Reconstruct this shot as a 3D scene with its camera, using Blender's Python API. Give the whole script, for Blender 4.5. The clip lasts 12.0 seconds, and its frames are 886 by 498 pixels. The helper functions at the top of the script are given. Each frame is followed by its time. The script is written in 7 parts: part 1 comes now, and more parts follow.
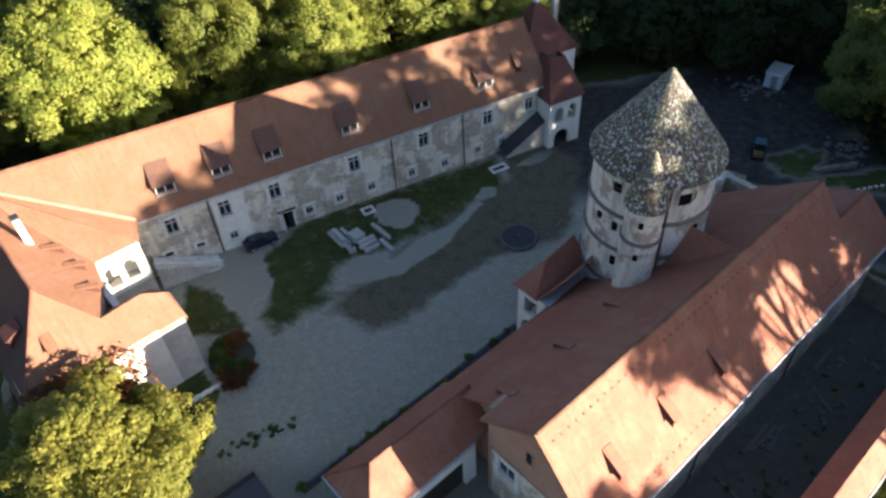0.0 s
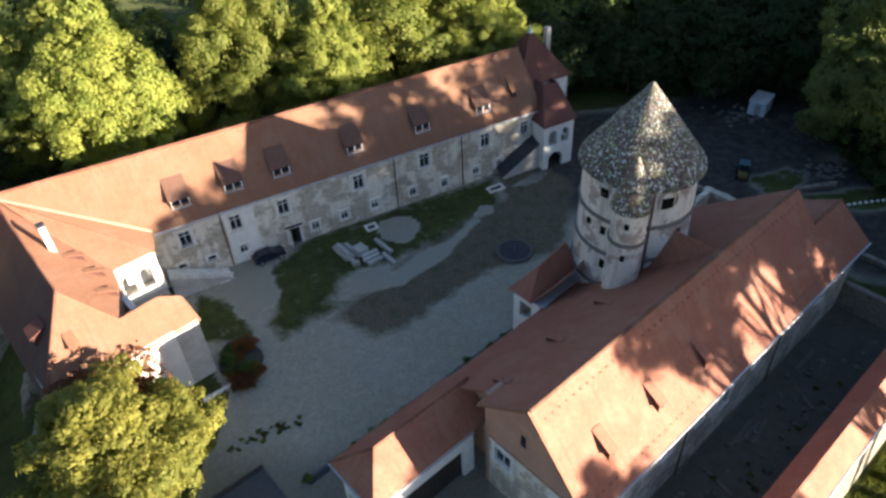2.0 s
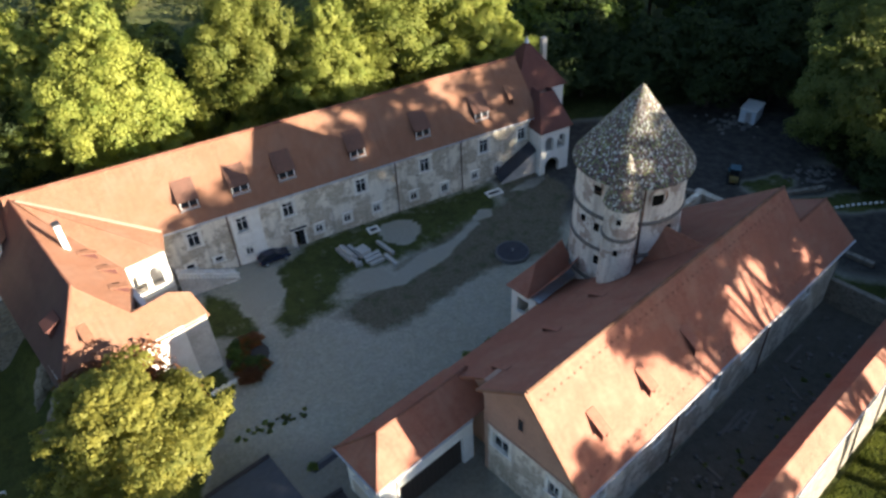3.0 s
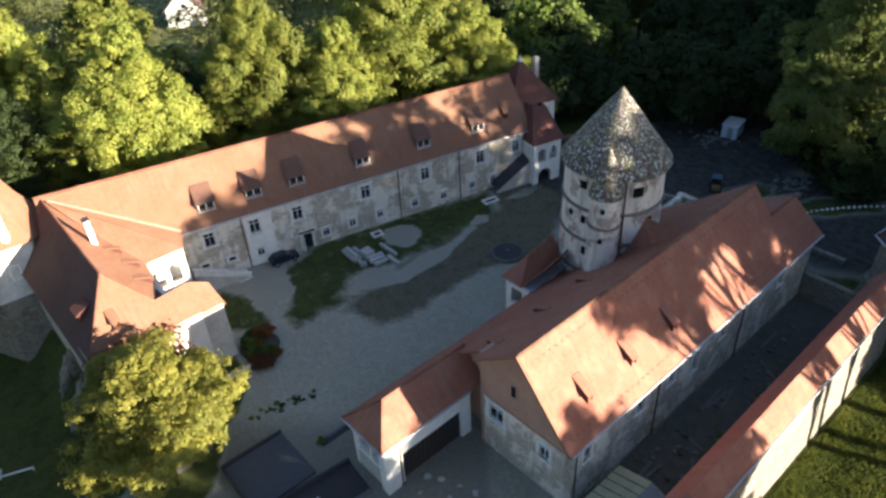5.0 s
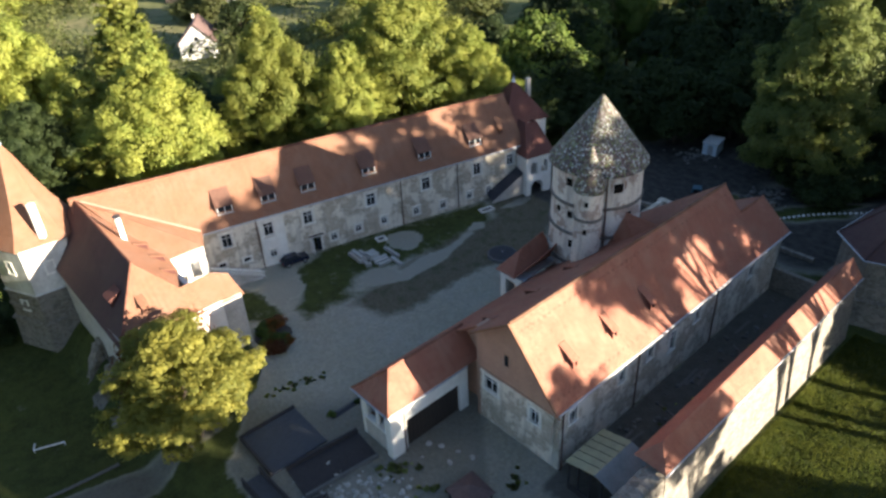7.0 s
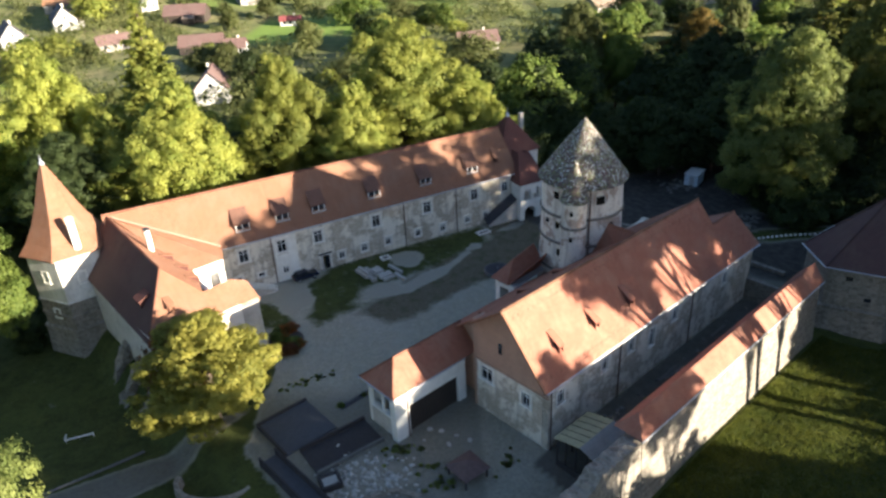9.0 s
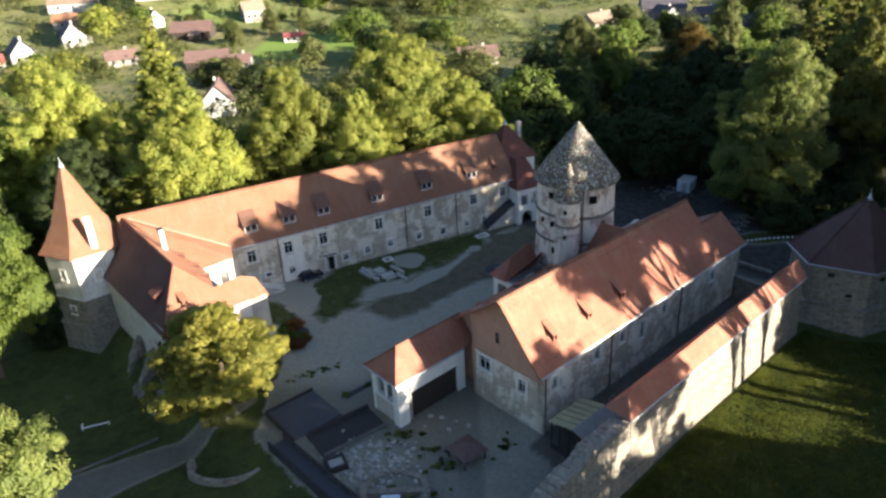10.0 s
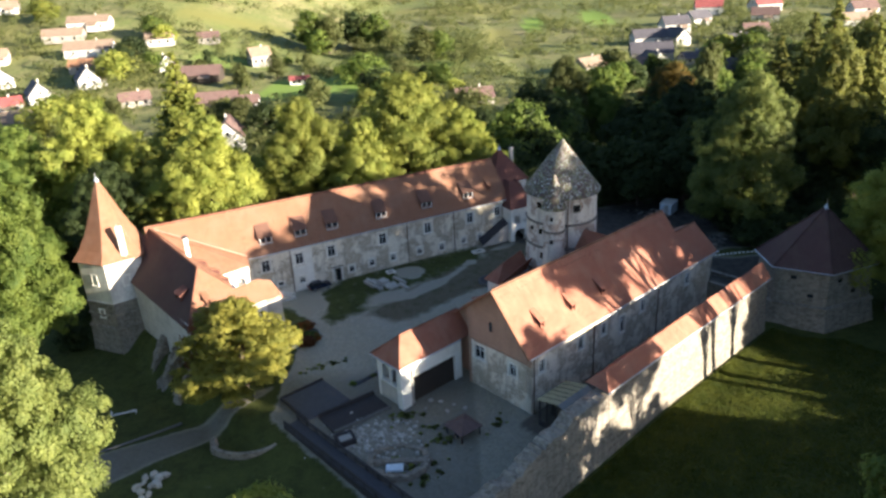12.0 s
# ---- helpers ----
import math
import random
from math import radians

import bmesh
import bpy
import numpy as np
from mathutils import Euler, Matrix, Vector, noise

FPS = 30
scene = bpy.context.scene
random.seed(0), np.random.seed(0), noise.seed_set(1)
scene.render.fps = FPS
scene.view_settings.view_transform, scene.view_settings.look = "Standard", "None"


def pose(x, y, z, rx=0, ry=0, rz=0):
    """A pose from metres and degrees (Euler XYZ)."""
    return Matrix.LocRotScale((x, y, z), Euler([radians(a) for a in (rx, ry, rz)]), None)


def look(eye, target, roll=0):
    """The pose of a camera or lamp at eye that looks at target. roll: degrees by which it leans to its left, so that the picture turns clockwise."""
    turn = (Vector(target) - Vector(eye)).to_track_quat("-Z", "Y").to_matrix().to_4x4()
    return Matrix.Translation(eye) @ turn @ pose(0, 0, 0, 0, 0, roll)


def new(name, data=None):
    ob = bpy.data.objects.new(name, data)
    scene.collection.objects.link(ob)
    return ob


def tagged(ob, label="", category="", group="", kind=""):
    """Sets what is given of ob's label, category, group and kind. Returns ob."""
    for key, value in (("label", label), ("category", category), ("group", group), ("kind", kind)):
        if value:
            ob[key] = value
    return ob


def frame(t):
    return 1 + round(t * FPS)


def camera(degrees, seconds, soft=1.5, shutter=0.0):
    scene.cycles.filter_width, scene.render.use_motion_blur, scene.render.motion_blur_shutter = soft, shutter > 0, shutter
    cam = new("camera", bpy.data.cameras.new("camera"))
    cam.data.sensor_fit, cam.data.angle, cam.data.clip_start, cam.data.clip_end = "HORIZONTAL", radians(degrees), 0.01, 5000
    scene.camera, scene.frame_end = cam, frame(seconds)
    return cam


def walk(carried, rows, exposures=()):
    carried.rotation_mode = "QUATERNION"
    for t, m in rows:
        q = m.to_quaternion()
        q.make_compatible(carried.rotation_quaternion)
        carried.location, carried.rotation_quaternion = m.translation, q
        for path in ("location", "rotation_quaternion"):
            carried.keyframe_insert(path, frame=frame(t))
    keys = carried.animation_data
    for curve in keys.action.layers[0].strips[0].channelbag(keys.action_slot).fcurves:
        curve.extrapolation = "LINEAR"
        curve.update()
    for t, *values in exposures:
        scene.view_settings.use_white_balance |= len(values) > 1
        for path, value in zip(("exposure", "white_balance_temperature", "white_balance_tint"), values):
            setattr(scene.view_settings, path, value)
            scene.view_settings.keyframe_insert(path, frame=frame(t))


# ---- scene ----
cam = camera(64.4, 12.0, soft=2.7)
PATH = [
    (0, (2.074, -0.904, 55.963), (2.015, 0.552, 54.593), -3.5),
    (0.5, (2.133, -1.926, 56.028), (2.073, -0.456, 54.672), -3.5),
    (1, (2.181, -3.242, 55.913), (2.121, -1.746, 54.587), -3.5),
    (1.5, (2.161, -4.671, 56.019), (2.103, -3.154, 54.717), -3.5),
    (2, (2.159, -6.325, 55.988), (2.103, -4.788, 54.71), -3.4),
    (2.5, (2.2, -8.052, 56.018), (2.144, -6.498, 54.76), -3.5),
    (3, (2.098, -9.651, 56.097), (2.045, -8.083, 54.857), -3.4),
    (5, (2.148, -17.175, 55.982), (2.099, -15.545, 54.824), -3.4),
    (5.5, (2.106, -19.199, 55.998), (2.06, -17.556, 54.859), -3.3),
    (6, (2.107, -21.356, 55.946), (2.061, -19.7, 54.827), -3.3),
    (6.5, (2.013, -23.755, 55.88), (1.971, -22.082, 54.784), -3.2),
    (8.5, (1.903, -33.847, 55.246), (1.868, -32.093, 54.286), -3.2),
    (9, (1.872, -36.321, 55.017), (1.839, -34.552, 54.086), -3.1),
    (9.5, (1.884, -39.113, 54.827), (1.851, -37.333, 53.917), -3.1),
    (10, (1.906, -41.411, 54.757), (1.873, -39.619, 53.869), -3.1),
    (10.5, (1.861, -44.352, 54.281), (1.832, -42.539, 53.438), -3.1),
    (11, (1.81, -47.166, 54.035), (1.783, -45.34, 53.218), -3.0),
    (11.5, (1.801, -49.944, 53.715), (1.776, -48.108, 52.924), -3.1),
    (12, (1.758, -52.72, 53.551), (1.735, -50.874, 52.782), -3.0),
]
walk(cam, [(t, look(eye, target, roll)) for t, eye, target, roll in PATH], [(0.0, 2.44, 6050, 15), (12.0, 2.44, 6050, 15)])

# ---- light ----
SUN_AZ, SUN_EL = radians(-25.0), radians(13.5)
world = bpy.data.worlds.new("sky")
scene.world = world
world.use_nodes = True
wn = world.node_tree
sky = wn.nodes.new("ShaderNodeTexSky")
sky.sky_type = "NISHITA"
sky.sun_disc = False
sky.sun_elevation, sky.sun_rotation = SUN_EL, radians(90.0) - SUN_AZ
wn.links.new(sky.outputs[0], wn.nodes["Background"].inputs[0])
wn.nodes["Background"].inputs[1].default_value = 0.050
sky.ozone_density, sky.dust_density = 2.0, 0.8
sun = new("sun", bpy.data.lights.new("sun", "SUN"))
sun.data.energy, sun.data.angle, sun.data.color = 4.8, radians(0.5), (1.0, 0.88, 0.66)
SUN_WAY = Vector((math.cos(SUN_AZ) * math.cos(SUN_EL), math.sin(SUN_AZ) * math.cos(SUN_EL), math.sin(SUN_EL)))
sun.matrix_world = look(SUN_WAY * 200, (0, 0, 0))

# ---- materials ----


def mat(name, base, rough=0.85, second=None, scale=0.6, amount=0.5, third=None, fine=6.0, fine_amount=0.35, bump=0.25, metal=0.0, spec=0.3, island=0.0, obj=0.0, stretch=(1, 1, 1)):
    """A weathered surface: a base colour, broad stains of a second colour, fine specks of a third, relief."""
    m = bpy.data.materials.new(name)
    m.use_nodes = True
    t = m.node_tree
    n, li = t.nodes, t.links
    b = n["Principled BSDF"]
    b.inputs["Roughness"].default_value = rough
    b.inputs["Metallic"].default_value = metal
    b.inputs["Specular IOR Level"].default_value = spec
    geo = n.new("ShaderNodeTexCoord")
    mp = n.new("ShaderNodeMapping")
    mp.inputs["Scale"].default_value = stretch
    li.new(geo.outputs["Object"], mp.inputs[0])
    big = n.new("ShaderNodeTexNoise")
    big.inputs["Scale"].default_value, big.inputs["Detail"].default_value, big.inputs["Roughness"].default_value = scale, 6.0, 0.65
    small = n.new("ShaderNodeTexNoise")
    small.inputs["Scale"].default_value, small.inputs["Detail"].default_value = fine, 5.0
    li.new(mp.outputs[0], big.inputs[0])
    li.new(mp.outputs[0], small.inputs[0])
    col = None

    def ramp(src, lo, hi, k):
        r = n.new("ShaderNodeMapRange")
        r.inputs[1].default_value, r.inputs[2].default_value, r.inputs[3].default_value, r.inputs[4].default_value = lo, hi, 0.0, k
        li.new(src, r.inputs[0])
        return r.outputs[0]

    def mix(fac, a, bcol):
        x = n.new("ShaderNodeMix")
        x.data_type = "RGBA"
        li.new(fac, x.inputs[0])
        for sock, v in ((x.inputs[6], a), (x.inputs[7], bcol)):
            if isinstance(v, tuple):
                sock.default_value = (*v, 1)
            else:
                li.new(v, sock)
        return x.outputs[2]

    second = second or tuple(c * 0.6 for c in base)
    third = third or tuple(c * 0.5 for c in base)
    col = mix(ramp(big.outputs[0], 0.42, 0.62, amount), base, second)
    col = mix(ramp(small.outputs[0], 0.48, 0.68, fine_amount), col, third)
    for k, node, sock in ((island, "ShaderNodeNewGeometry", "Random Per Island"), (obj, "ShaderNodeObjectInfo", "Random")):
        if k:
            g = n.new(node)
            hsv = n.new("ShaderNodeHueSaturation")
            li.new(col, hsv.inputs["Color"])
            r = n.new("ShaderNodeMapRange")
            r.inputs[3].default_value, r.inputs[4].default_value = 1 - k, 1 + k
            li.new(g.outputs[sock], r.inputs[0])
            li.new(r.outputs[0], hsv.inputs["Value"])
            col = hsv.outputs[0]
    li.new(col, b.inputs["Base Color"])
    if bump:
        bp = n.new("ShaderNodeBump")
        bp.inputs["Strength"].default_value, bp.inputs["Distance"].default_value = bump, 0.05
        li.new(small.outputs[0], bp.inputs["Height"])
        li.new(bp.outputs[0], b.inputs["Normal"])
    return m


def tiled_mat(name, base, second, third, moss=None, tile=(0.2, 0.17), amount=0.5, fine_amount=0.4, speck=0.0):
    """Clay plain tiles in courses, laid along the roof's own directions (UV in metres)."""
    m = bpy.data.materials.new(name)
    m.use_nodes = True
    t = m.node_tree
    n, li = t.nodes, t.links
    b = n["Principled BSDF"]
    b.inputs["Roughness"].default_value = 0.8
    b.inputs["Specular IOR Level"].default_value = 0.25
    uv = n.new("ShaderNodeUVMap")
    br = n.new("ShaderNodeTexBrick")
    br.inputs["Scale"].default_value = 1.0
    br.inputs["Brick Width"].default_value, br.inputs["Row Height"].default_value = tile
    br.inputs["Mortar Size"].default_value = 0.012
    br.inputs["Color1"].default_value, br.inputs["Color2"].default_value, br.inputs["Mortar"].default_value = (*base, 1), (*second, 1), (*[c * 0.45 for c in base], 1)
    li.new(uv.outputs[0], br.inputs[0])
    co = n.new("ShaderNodeTexCoord")
    big = n.new("ShaderNodeTexNoise")
    big.inputs["Scale"].default_value, big.inputs["Detail"].default_value, big.inputs["Roughness"].default_value = 0.35, 8.0, 0.7
    li.new(co.outputs["Object"], big.inputs[0])
    strm = n.new("ShaderNodeMapping")
    strm.inputs["Scale"].default_value = (2.2, 0.22, 1)
    li.new(uv.outputs[0], strm.inputs[0])
    streak = n.new("ShaderNodeTexNoise")
    streak.inputs["Scale"].default_value, streak.inputs["Detail"].default_value = 1.0, 5.0
    li.new(strm.outputs[0], streak.inputs[0])

    def mixed(src, lo, hi, k, a, bcol):
        r = n.new("ShaderNodeMapRange")
        r.inputs[1].default_value, r.inputs[2].default_value, r.inputs[4].default_value = lo, hi, k
        li.new(src, r.inputs[0])
        x = n.new("ShaderNodeMix")
        x.data_type = "RGBA"
        li.new(r.outputs[0], x.inputs[0])
        li.new(a, x.inputs[6])
        x.inputs[7].default_value = (*bcol, 1)
        return x.outputs[2]

    col = mixed(big.outputs[0], 0.45, 0.65, amount, br.outputs[0], third)
    col = mixed(streak.outputs[0], 0.5, 0.72, fine_amount, col, tuple(c * 0.55 for c in base))
    if speck:
        vor = n.new("ShaderNodeTexVoronoi")
        vor.inputs["Scale"].default_value = 5.4
        li.new(uv.outputs[0], vor.inputs[0])
        sep = n.new("ShaderNodeSeparateColor")
        li.new(vor.outputs["Color"], sep.inputs[0])
        col = mixed(sep.outputs[0], 0.70, 0.74, speck, col, moss[0])
        col = mixed(sep.outputs[1], 0.74, 0.78, speck, col, moss[1])
        col = mixed(sep.outputs[2], 0.80, 0.83, speck, col, moss[2])
    li.new(col, b.inputs["Base Color"])
    bp = n.new("ShaderNodeBump")
    bp.inputs["Strength"].default_value, bp.inputs["Distance"].default_value = 0.5, 0.03
    li.new(br.outputs["Fac"], bp.inputs["Height"])
    bp.invert = True
    li.new(bp.outputs[0], b.inputs["Normal"])
    return m


def masonry_mat(name, base, second, joint, scale=2.4, plaster=None, cover=0.5, cover_scale=0.35, bump=0.6, squash=1.7, drip=0.5):
    """Rubble stone in mortar, with plaster left over parts of it and damp streaks."""
    m = bpy.data.materials.new(name)
    m.use_nodes = True
    t = m.node_tree
    n, li = t.nodes, t.links
    b = n["Principled BSDF"]
    b.inputs["Roughness"].default_value = 0.92
    b.inputs["Specular IOR Level"].default_value = 0.2
    co = n.new("ShaderNodeTexCoord")
    mp = n.new("ShaderNodeMapping")
    mp.inputs["Scale"].default_value = (1, 1, squash)
    li.new(co.outputs["Object"], mp.inputs[0])
    wob = n.new("ShaderNodeTexNoise")
    wob.inputs["Scale"].default_value = 1.5
    li.new(mp.outputs[0], wob.inputs[0])
    add = n.new("ShaderNodeVectorMath")
    add.operation = "MULTIPLY_ADD"
    add.inputs[1].default_value = (0.5, 0.5, 0.5)
    li.new(wob.outputs["Color"], add.inputs[0])
    li.new(mp.outputs[0], add.inputs[2])
    vor = n.new("ShaderNodeTexVoronoi")
    vor.inputs["Scale"].default_value = scale
    li.new(add.outputs[0], vor.inputs[0])
    edge = n.new("ShaderNodeTexVoronoi")
    edge.feature = "DISTANCE_TO_EDGE"
    edge.inputs["Scale"].default_value = scale
    li.new(add.outputs[0], edge.inputs[0])
    sep = n.new("ShaderNodeSeparateColor")
    li.new(vor.outputs["Color"], sep.inputs[0])

    def mixed(src, lo, hi, a, bcol, k=1.0):
        r = n.new("ShaderNodeMapRange")
        r.inputs[1].default_value, r.inputs[2].default_value, r.inputs[4].default_value = lo, hi, k
        li.new(src, r.inputs[0])
        x = n.new("ShaderNodeMix")
        x.data_type = "RGBA"
        li.new(r.outputs[0], x.inputs[0])
        for sock, v in ((x.inputs[6], a), (x.inputs[7], bcol)):
            if isinstance(v, tuple):
                sock.default_value = (*v, 1)
            else:
                li.new(v, sock)
        return x.outputs[2], r.outputs[0]

    col, _ = mixed(sep.outputs[0], 0.0, 1.0, base, second)
    col, grout = mixed(edge.outputs["Distance"], 0.0, 0.09, joint, col)
    big = n.new("ShaderNodeTexNoise")
    big.inputs["Scale"].default_value, big.inputs["Detail"].default_value, big.inputs["Roughness"].default_value = cover_scale, 9.0, 0.7
    li.new(co.outputs["Object"], big.inputs[0])
    if plaster:
        lo = 0.72 - 0.45 * cover
        col, over = mixed(big.outputs[0], lo, lo + 0.06, col, plaster, 0.92)
    dm = n.new("ShaderNodeMapping")
    dm.inputs["Scale"].default_value = (1.3, 1.3, 0.16)
    li.new(co.outputs["Object"], dm.inputs[0])
    dn = n.new("ShaderNodeTexNoise")
    dn.inputs["Scale"].default_value, dn.inputs["Detail"].default_value = 1.0, 6.0
    li.new(dm.outputs[0], dn.inputs[0])
    col, _ = mixed(dn.outputs[0], 0.5, 0.75, col, tuple(c * 0.42 for c in base), drip)
    fine = n.new("ShaderNodeTexNoise")
    fine.inputs["Scale"].default_value, fine.inputs["Detail"].default_value = 5.0, 5.0
    li.new(co.outputs["Object"], fine.inputs[0])
    col, _ = mixed(fine.outputs[0], 0.5, 0.7, col, tuple(c * 0.6 for c in base), 0.35)
    li.new(col, b.inputs["Base Color"])
    bp = n.new("ShaderNodeBump")
    bp.inputs["Strength"].default_value, bp.inputs["Distance"].default_value = bump, 0.06
    li.new(grout, bp.inputs["Height"])
    li.new(bp.outputs[0], b.inputs["Normal"])
    return m


def leaf_mat(name, base, warm, dark=0.45):
    m = bpy.data.materials.new(name)
    m.use_nodes = True
    t = m.node_tree
    n, li = t.nodes, t.links
    b = n["Principled BSDF"]
    b.inputs["Roughness"].default_value = 0.6
    b.inputs["Specular IOR Level"].default_value = 0.25
    g = n.new("ShaderNodeNewGeometry")
    o = n.new("ShaderNodeObjectInfo")
    co = n.new("ShaderNodeTexCoord")
    nz = n.new("ShaderNodeTexNoise")
    nz.inputs["Scale"].default_value, nz.inputs["Detail"].default_value = 0.35, 3.0
    li.new(co.outputs["Object"], nz.inputs[0])
    a = n.new("ShaderNodeMath")
    a.operation = "ADD"
    li.new(nz.outputs[0], a.inputs[0])
    k = n.new("ShaderNodeMath")
    k.operation = "MULTIPLY_ADD"
    k.inputs[1].default_value, k.inputs[2].default_value = 0.22, -0.11
    li.new(g.outputs["Random Per Island"], k.inputs[0])
    li.new(k.outputs[0], a.inputs[1])
    r = n.new("ShaderNodeMapRange")
    r.inputs[1].default_value, r.inputs[2].default_value = 0.3, 0.7
    li.new(a.outputs[0], r.inputs[0])
    x = n.new("ShaderNodeMix")
    x.data_type = "RGBA"
    x.inputs[6].default_value, x.inputs[7].default_value = (*base, 1), (*warm, 1)
    li.new(r.outputs[0], x.inputs[0])
    hsv = n.new("ShaderNodeHueSaturation")
    v = n.new("ShaderNodeMapRange")
    v.inputs[3].default_value, v.inputs[4].default_value = 0.75, 1.25
    li.new(o.outputs["Random"], v.inputs[0])
    li.new(v.outputs[0], hsv.inputs["Value"])
    li.new(x.outputs[2], hsv.inputs["Color"])
    li.new(hsv.outputs[0], b.inputs["Base Color"])
    tr = n.new("ShaderNodeBsdfTranslucent")
    li.new(hsv.outputs[0], tr.inputs[0])
    ms = n.new("ShaderNodeMixShader")
    ms.inputs[0].default_value = 0.58
    li.new(b.outputs[0], ms.inputs[1])
    li.new(tr.outputs[0], ms.inputs[2])
    li.new(ms.outputs[0], n["Material Output"].inputs[0])
    return m


TILE = tiled_mat("clay_roof_tiles", (0.345, 0.137, 0.085), (0.285, 0.108, 0.069), (0.325, 0.17, 0.112), amount=0.55)
TILE_OLD = tiled_mat("weathered_clay_tiles", (0.272, 0.13, 0.073), (0.222, 0.104, 0.061), (0.235, 0.135, 0.09), amount=0.6)
# old dormer tiles, darkened for the weaker sun on their flatter slope
TILE_DORMER = tiled_mat("dark_dormer_tiles", (0.176, 0.088, 0.06), (0.136, 0.068, 0.048), (0.152, 0.096, 0.068), amount=0.6)
TILE_DARK = tiled_mat("dull_red_tiles", (0.166, 0.0648, 0.049), (0.13, 0.054, 0.0418), (0.144, 0.072, 0.054), amount=0.5)
TILE_MOSS = tiled_mat("lichened_tiles", (0.13, 0.085, 0.078), (0.085, 0.066, 0.062), (0.20, 0.10, 0.085), moss=((0.42, 0.43, 0.40), (0.15, 0.17, 0.065), (0.035, 0.034, 0.034)), tile=(0.24, 0.2), speck=0.92)
# brown tiles darkened further to carry shade on west slope and bastion
TILE_BROWN_SHADED = tiled_mat("old_brown_shaded_tiles", (0.105, 0.056, 0.05), (0.08, 0.046, 0.042), (0.10, 0.066, 0.052), amount=0.6)
OLD_WHITE = mat("stained_limewash", (0.66, 0.63, 0.57), 0.9, (0.46, 0.43, 0.38), 0.45, 0.9, (0.36, 0.33, 0.29), 3.0, 0.45, stretch=(1, 1, 0.5))
# string stone coloured dark to paint the shadow lines of the bands
BAND = mat("shadow_line_stone", (0.15, 0.13, 0.115), 0.9, (0.10, 0.09, 0.08), 1.5, 0.6)
FACADE = masonry_mat("weathered_facade", (0.55, 0.475, 0.365), (0.38, 0.325, 0.245), (0.55, 0.49, 0.39), plaster=(0.80, 0.735, 0.61), cover=0.54)
RUBBLE = masonry_mat("rubble_stone", (0.27, 0.235, 0.185), (0.145, 0.125, 0.10), (0.29, 0.26, 0.21), scale=1.5, plaster=(0.34, 0.305, 0.245), cover=0.25)
TOWER_WALL = masonry_mat("stained_tower_plaster", (0.40, 0.31, 0.26), (0.30, 0.22, 0.18), (0.42, 0.37, 0.32), plaster=(0.66, 0.61, 0.54), cover=0.66, cover_scale=0.5, drip=0.7)
WHITE = mat("white_limewash", (0.80, 0.77, 0.70), 0.9, (0.66, 0.62, 0.54), 0.7, 0.6, (0.55, 0.52, 0.46), 5.0, 0.25)
GREY_PLASTER = mat("grey_plaster", (0.55, 0.51, 0.45), 0.9, (0.38, 0.35, 0.30), 0.5, 0.8, (0.30, 0.27, 0.23), 4.0, 0.4)
BROWN_PLASTER = mat("ochre_brown_plaster", (0.42, 0.255, 0.175), 0.9, (0.33, 0.20, 0.14), 0.6, 0.7, (0.26, 0.17, 0.12), 4.0, 0.35)
STONE_TRIM = mat("pale_stone_trim", (0.82, 0.79, 0.71), 0.85, (0.55, 0.50, 0.42), 1.2, 0.6, (0.45, 0.42, 0.36), 8.0, 0.3)
GLASS = mat("dark_window_glass", (0.02, 0.023, 0.028), 0.08, (0.03, 0.034, 0.04), 0.8, 0.5, (0.015, 0.015, 0.018), 3.0, 0.3, bump=0.0, spec=0.6)
WHITE_WOOD = mat("white_painted_wood", (0.75, 0.74, 0.70), 0.5, (0.6, 0.59, 0.55), 2.0, 0.5)
DARK_WOOD = mat("dark_gate_boards", (0.05, 0.038, 0.03), 0.8, (0.03, 0.025, 0.02), 2.0, 0.6, stretch=(4, 4, 0.4))
METAL = mat("zinc_gutter", (0.50, 0.52, 0.54), 0.45, (0.36, 0.38, 0.40), 1.5, 0.6, metal=0.7)
PIPE = mat("brown_downpipe", (0.16, 0.10, 0.08), 0.5, (0.10, 0.07, 0.06), 2.0, 0.5, metal=0.3)
SLATE = mat("dark_slate_cover", (0.035, 0.035, 0.04), 0.6, (0.05, 0.05, 0.055), 1.5, 0.6)
BARK = mat("bark", (0.12, 0.09, 0.065), 0.95, (0.07, 0.055, 0.04), 2.0, 0.7, fine=9.0, stretch=(1, 1, 0.25))
LEAF_GREEN = leaf_mat("green_leaves", (0.095, 0.148, 0.032), (0.195, 0.24, 0.048))
LEAF_YELLOW = leaf_mat("yellowing_leaves", (0.20, 0.245, 0.048), (0.38, 0.385, 0.08))
LEAF_PALE = leaf_mat("pale_green_leaves", (0.155, 0.20, 0.055), (0.28, 0.31, 0.085))
VOID = mat("dark_unlit_opening", (0.012, 0.011, 0.01), 1.0, bump=0.0, spec=0.0)
LEAF_COURT = leaf_mat("olive_yellow_leaves", (0.145, 0.155, 0.032), (0.31, 0.285, 0.056))
LEAF_OLIVE = leaf_mat("olive_leaves", (0.088, 0.108, 0.032), (0.168, 0.176, 0.06))
LEAF_OCHRE = leaf_mat("yellow_brown_leaves", (0.12, 0.096, 0.024), (0.24, 0.16, 0.036))
LARCH = leaf_mat("larch_needles", (0.125, 0.15, 0.036), (0.26, 0.255, 0.06))
LEAF_DARK = leaf_mat("dark_leaves", (0.0403, 0.0633, 0.023), (0.0805, 0.106, 0.0345))
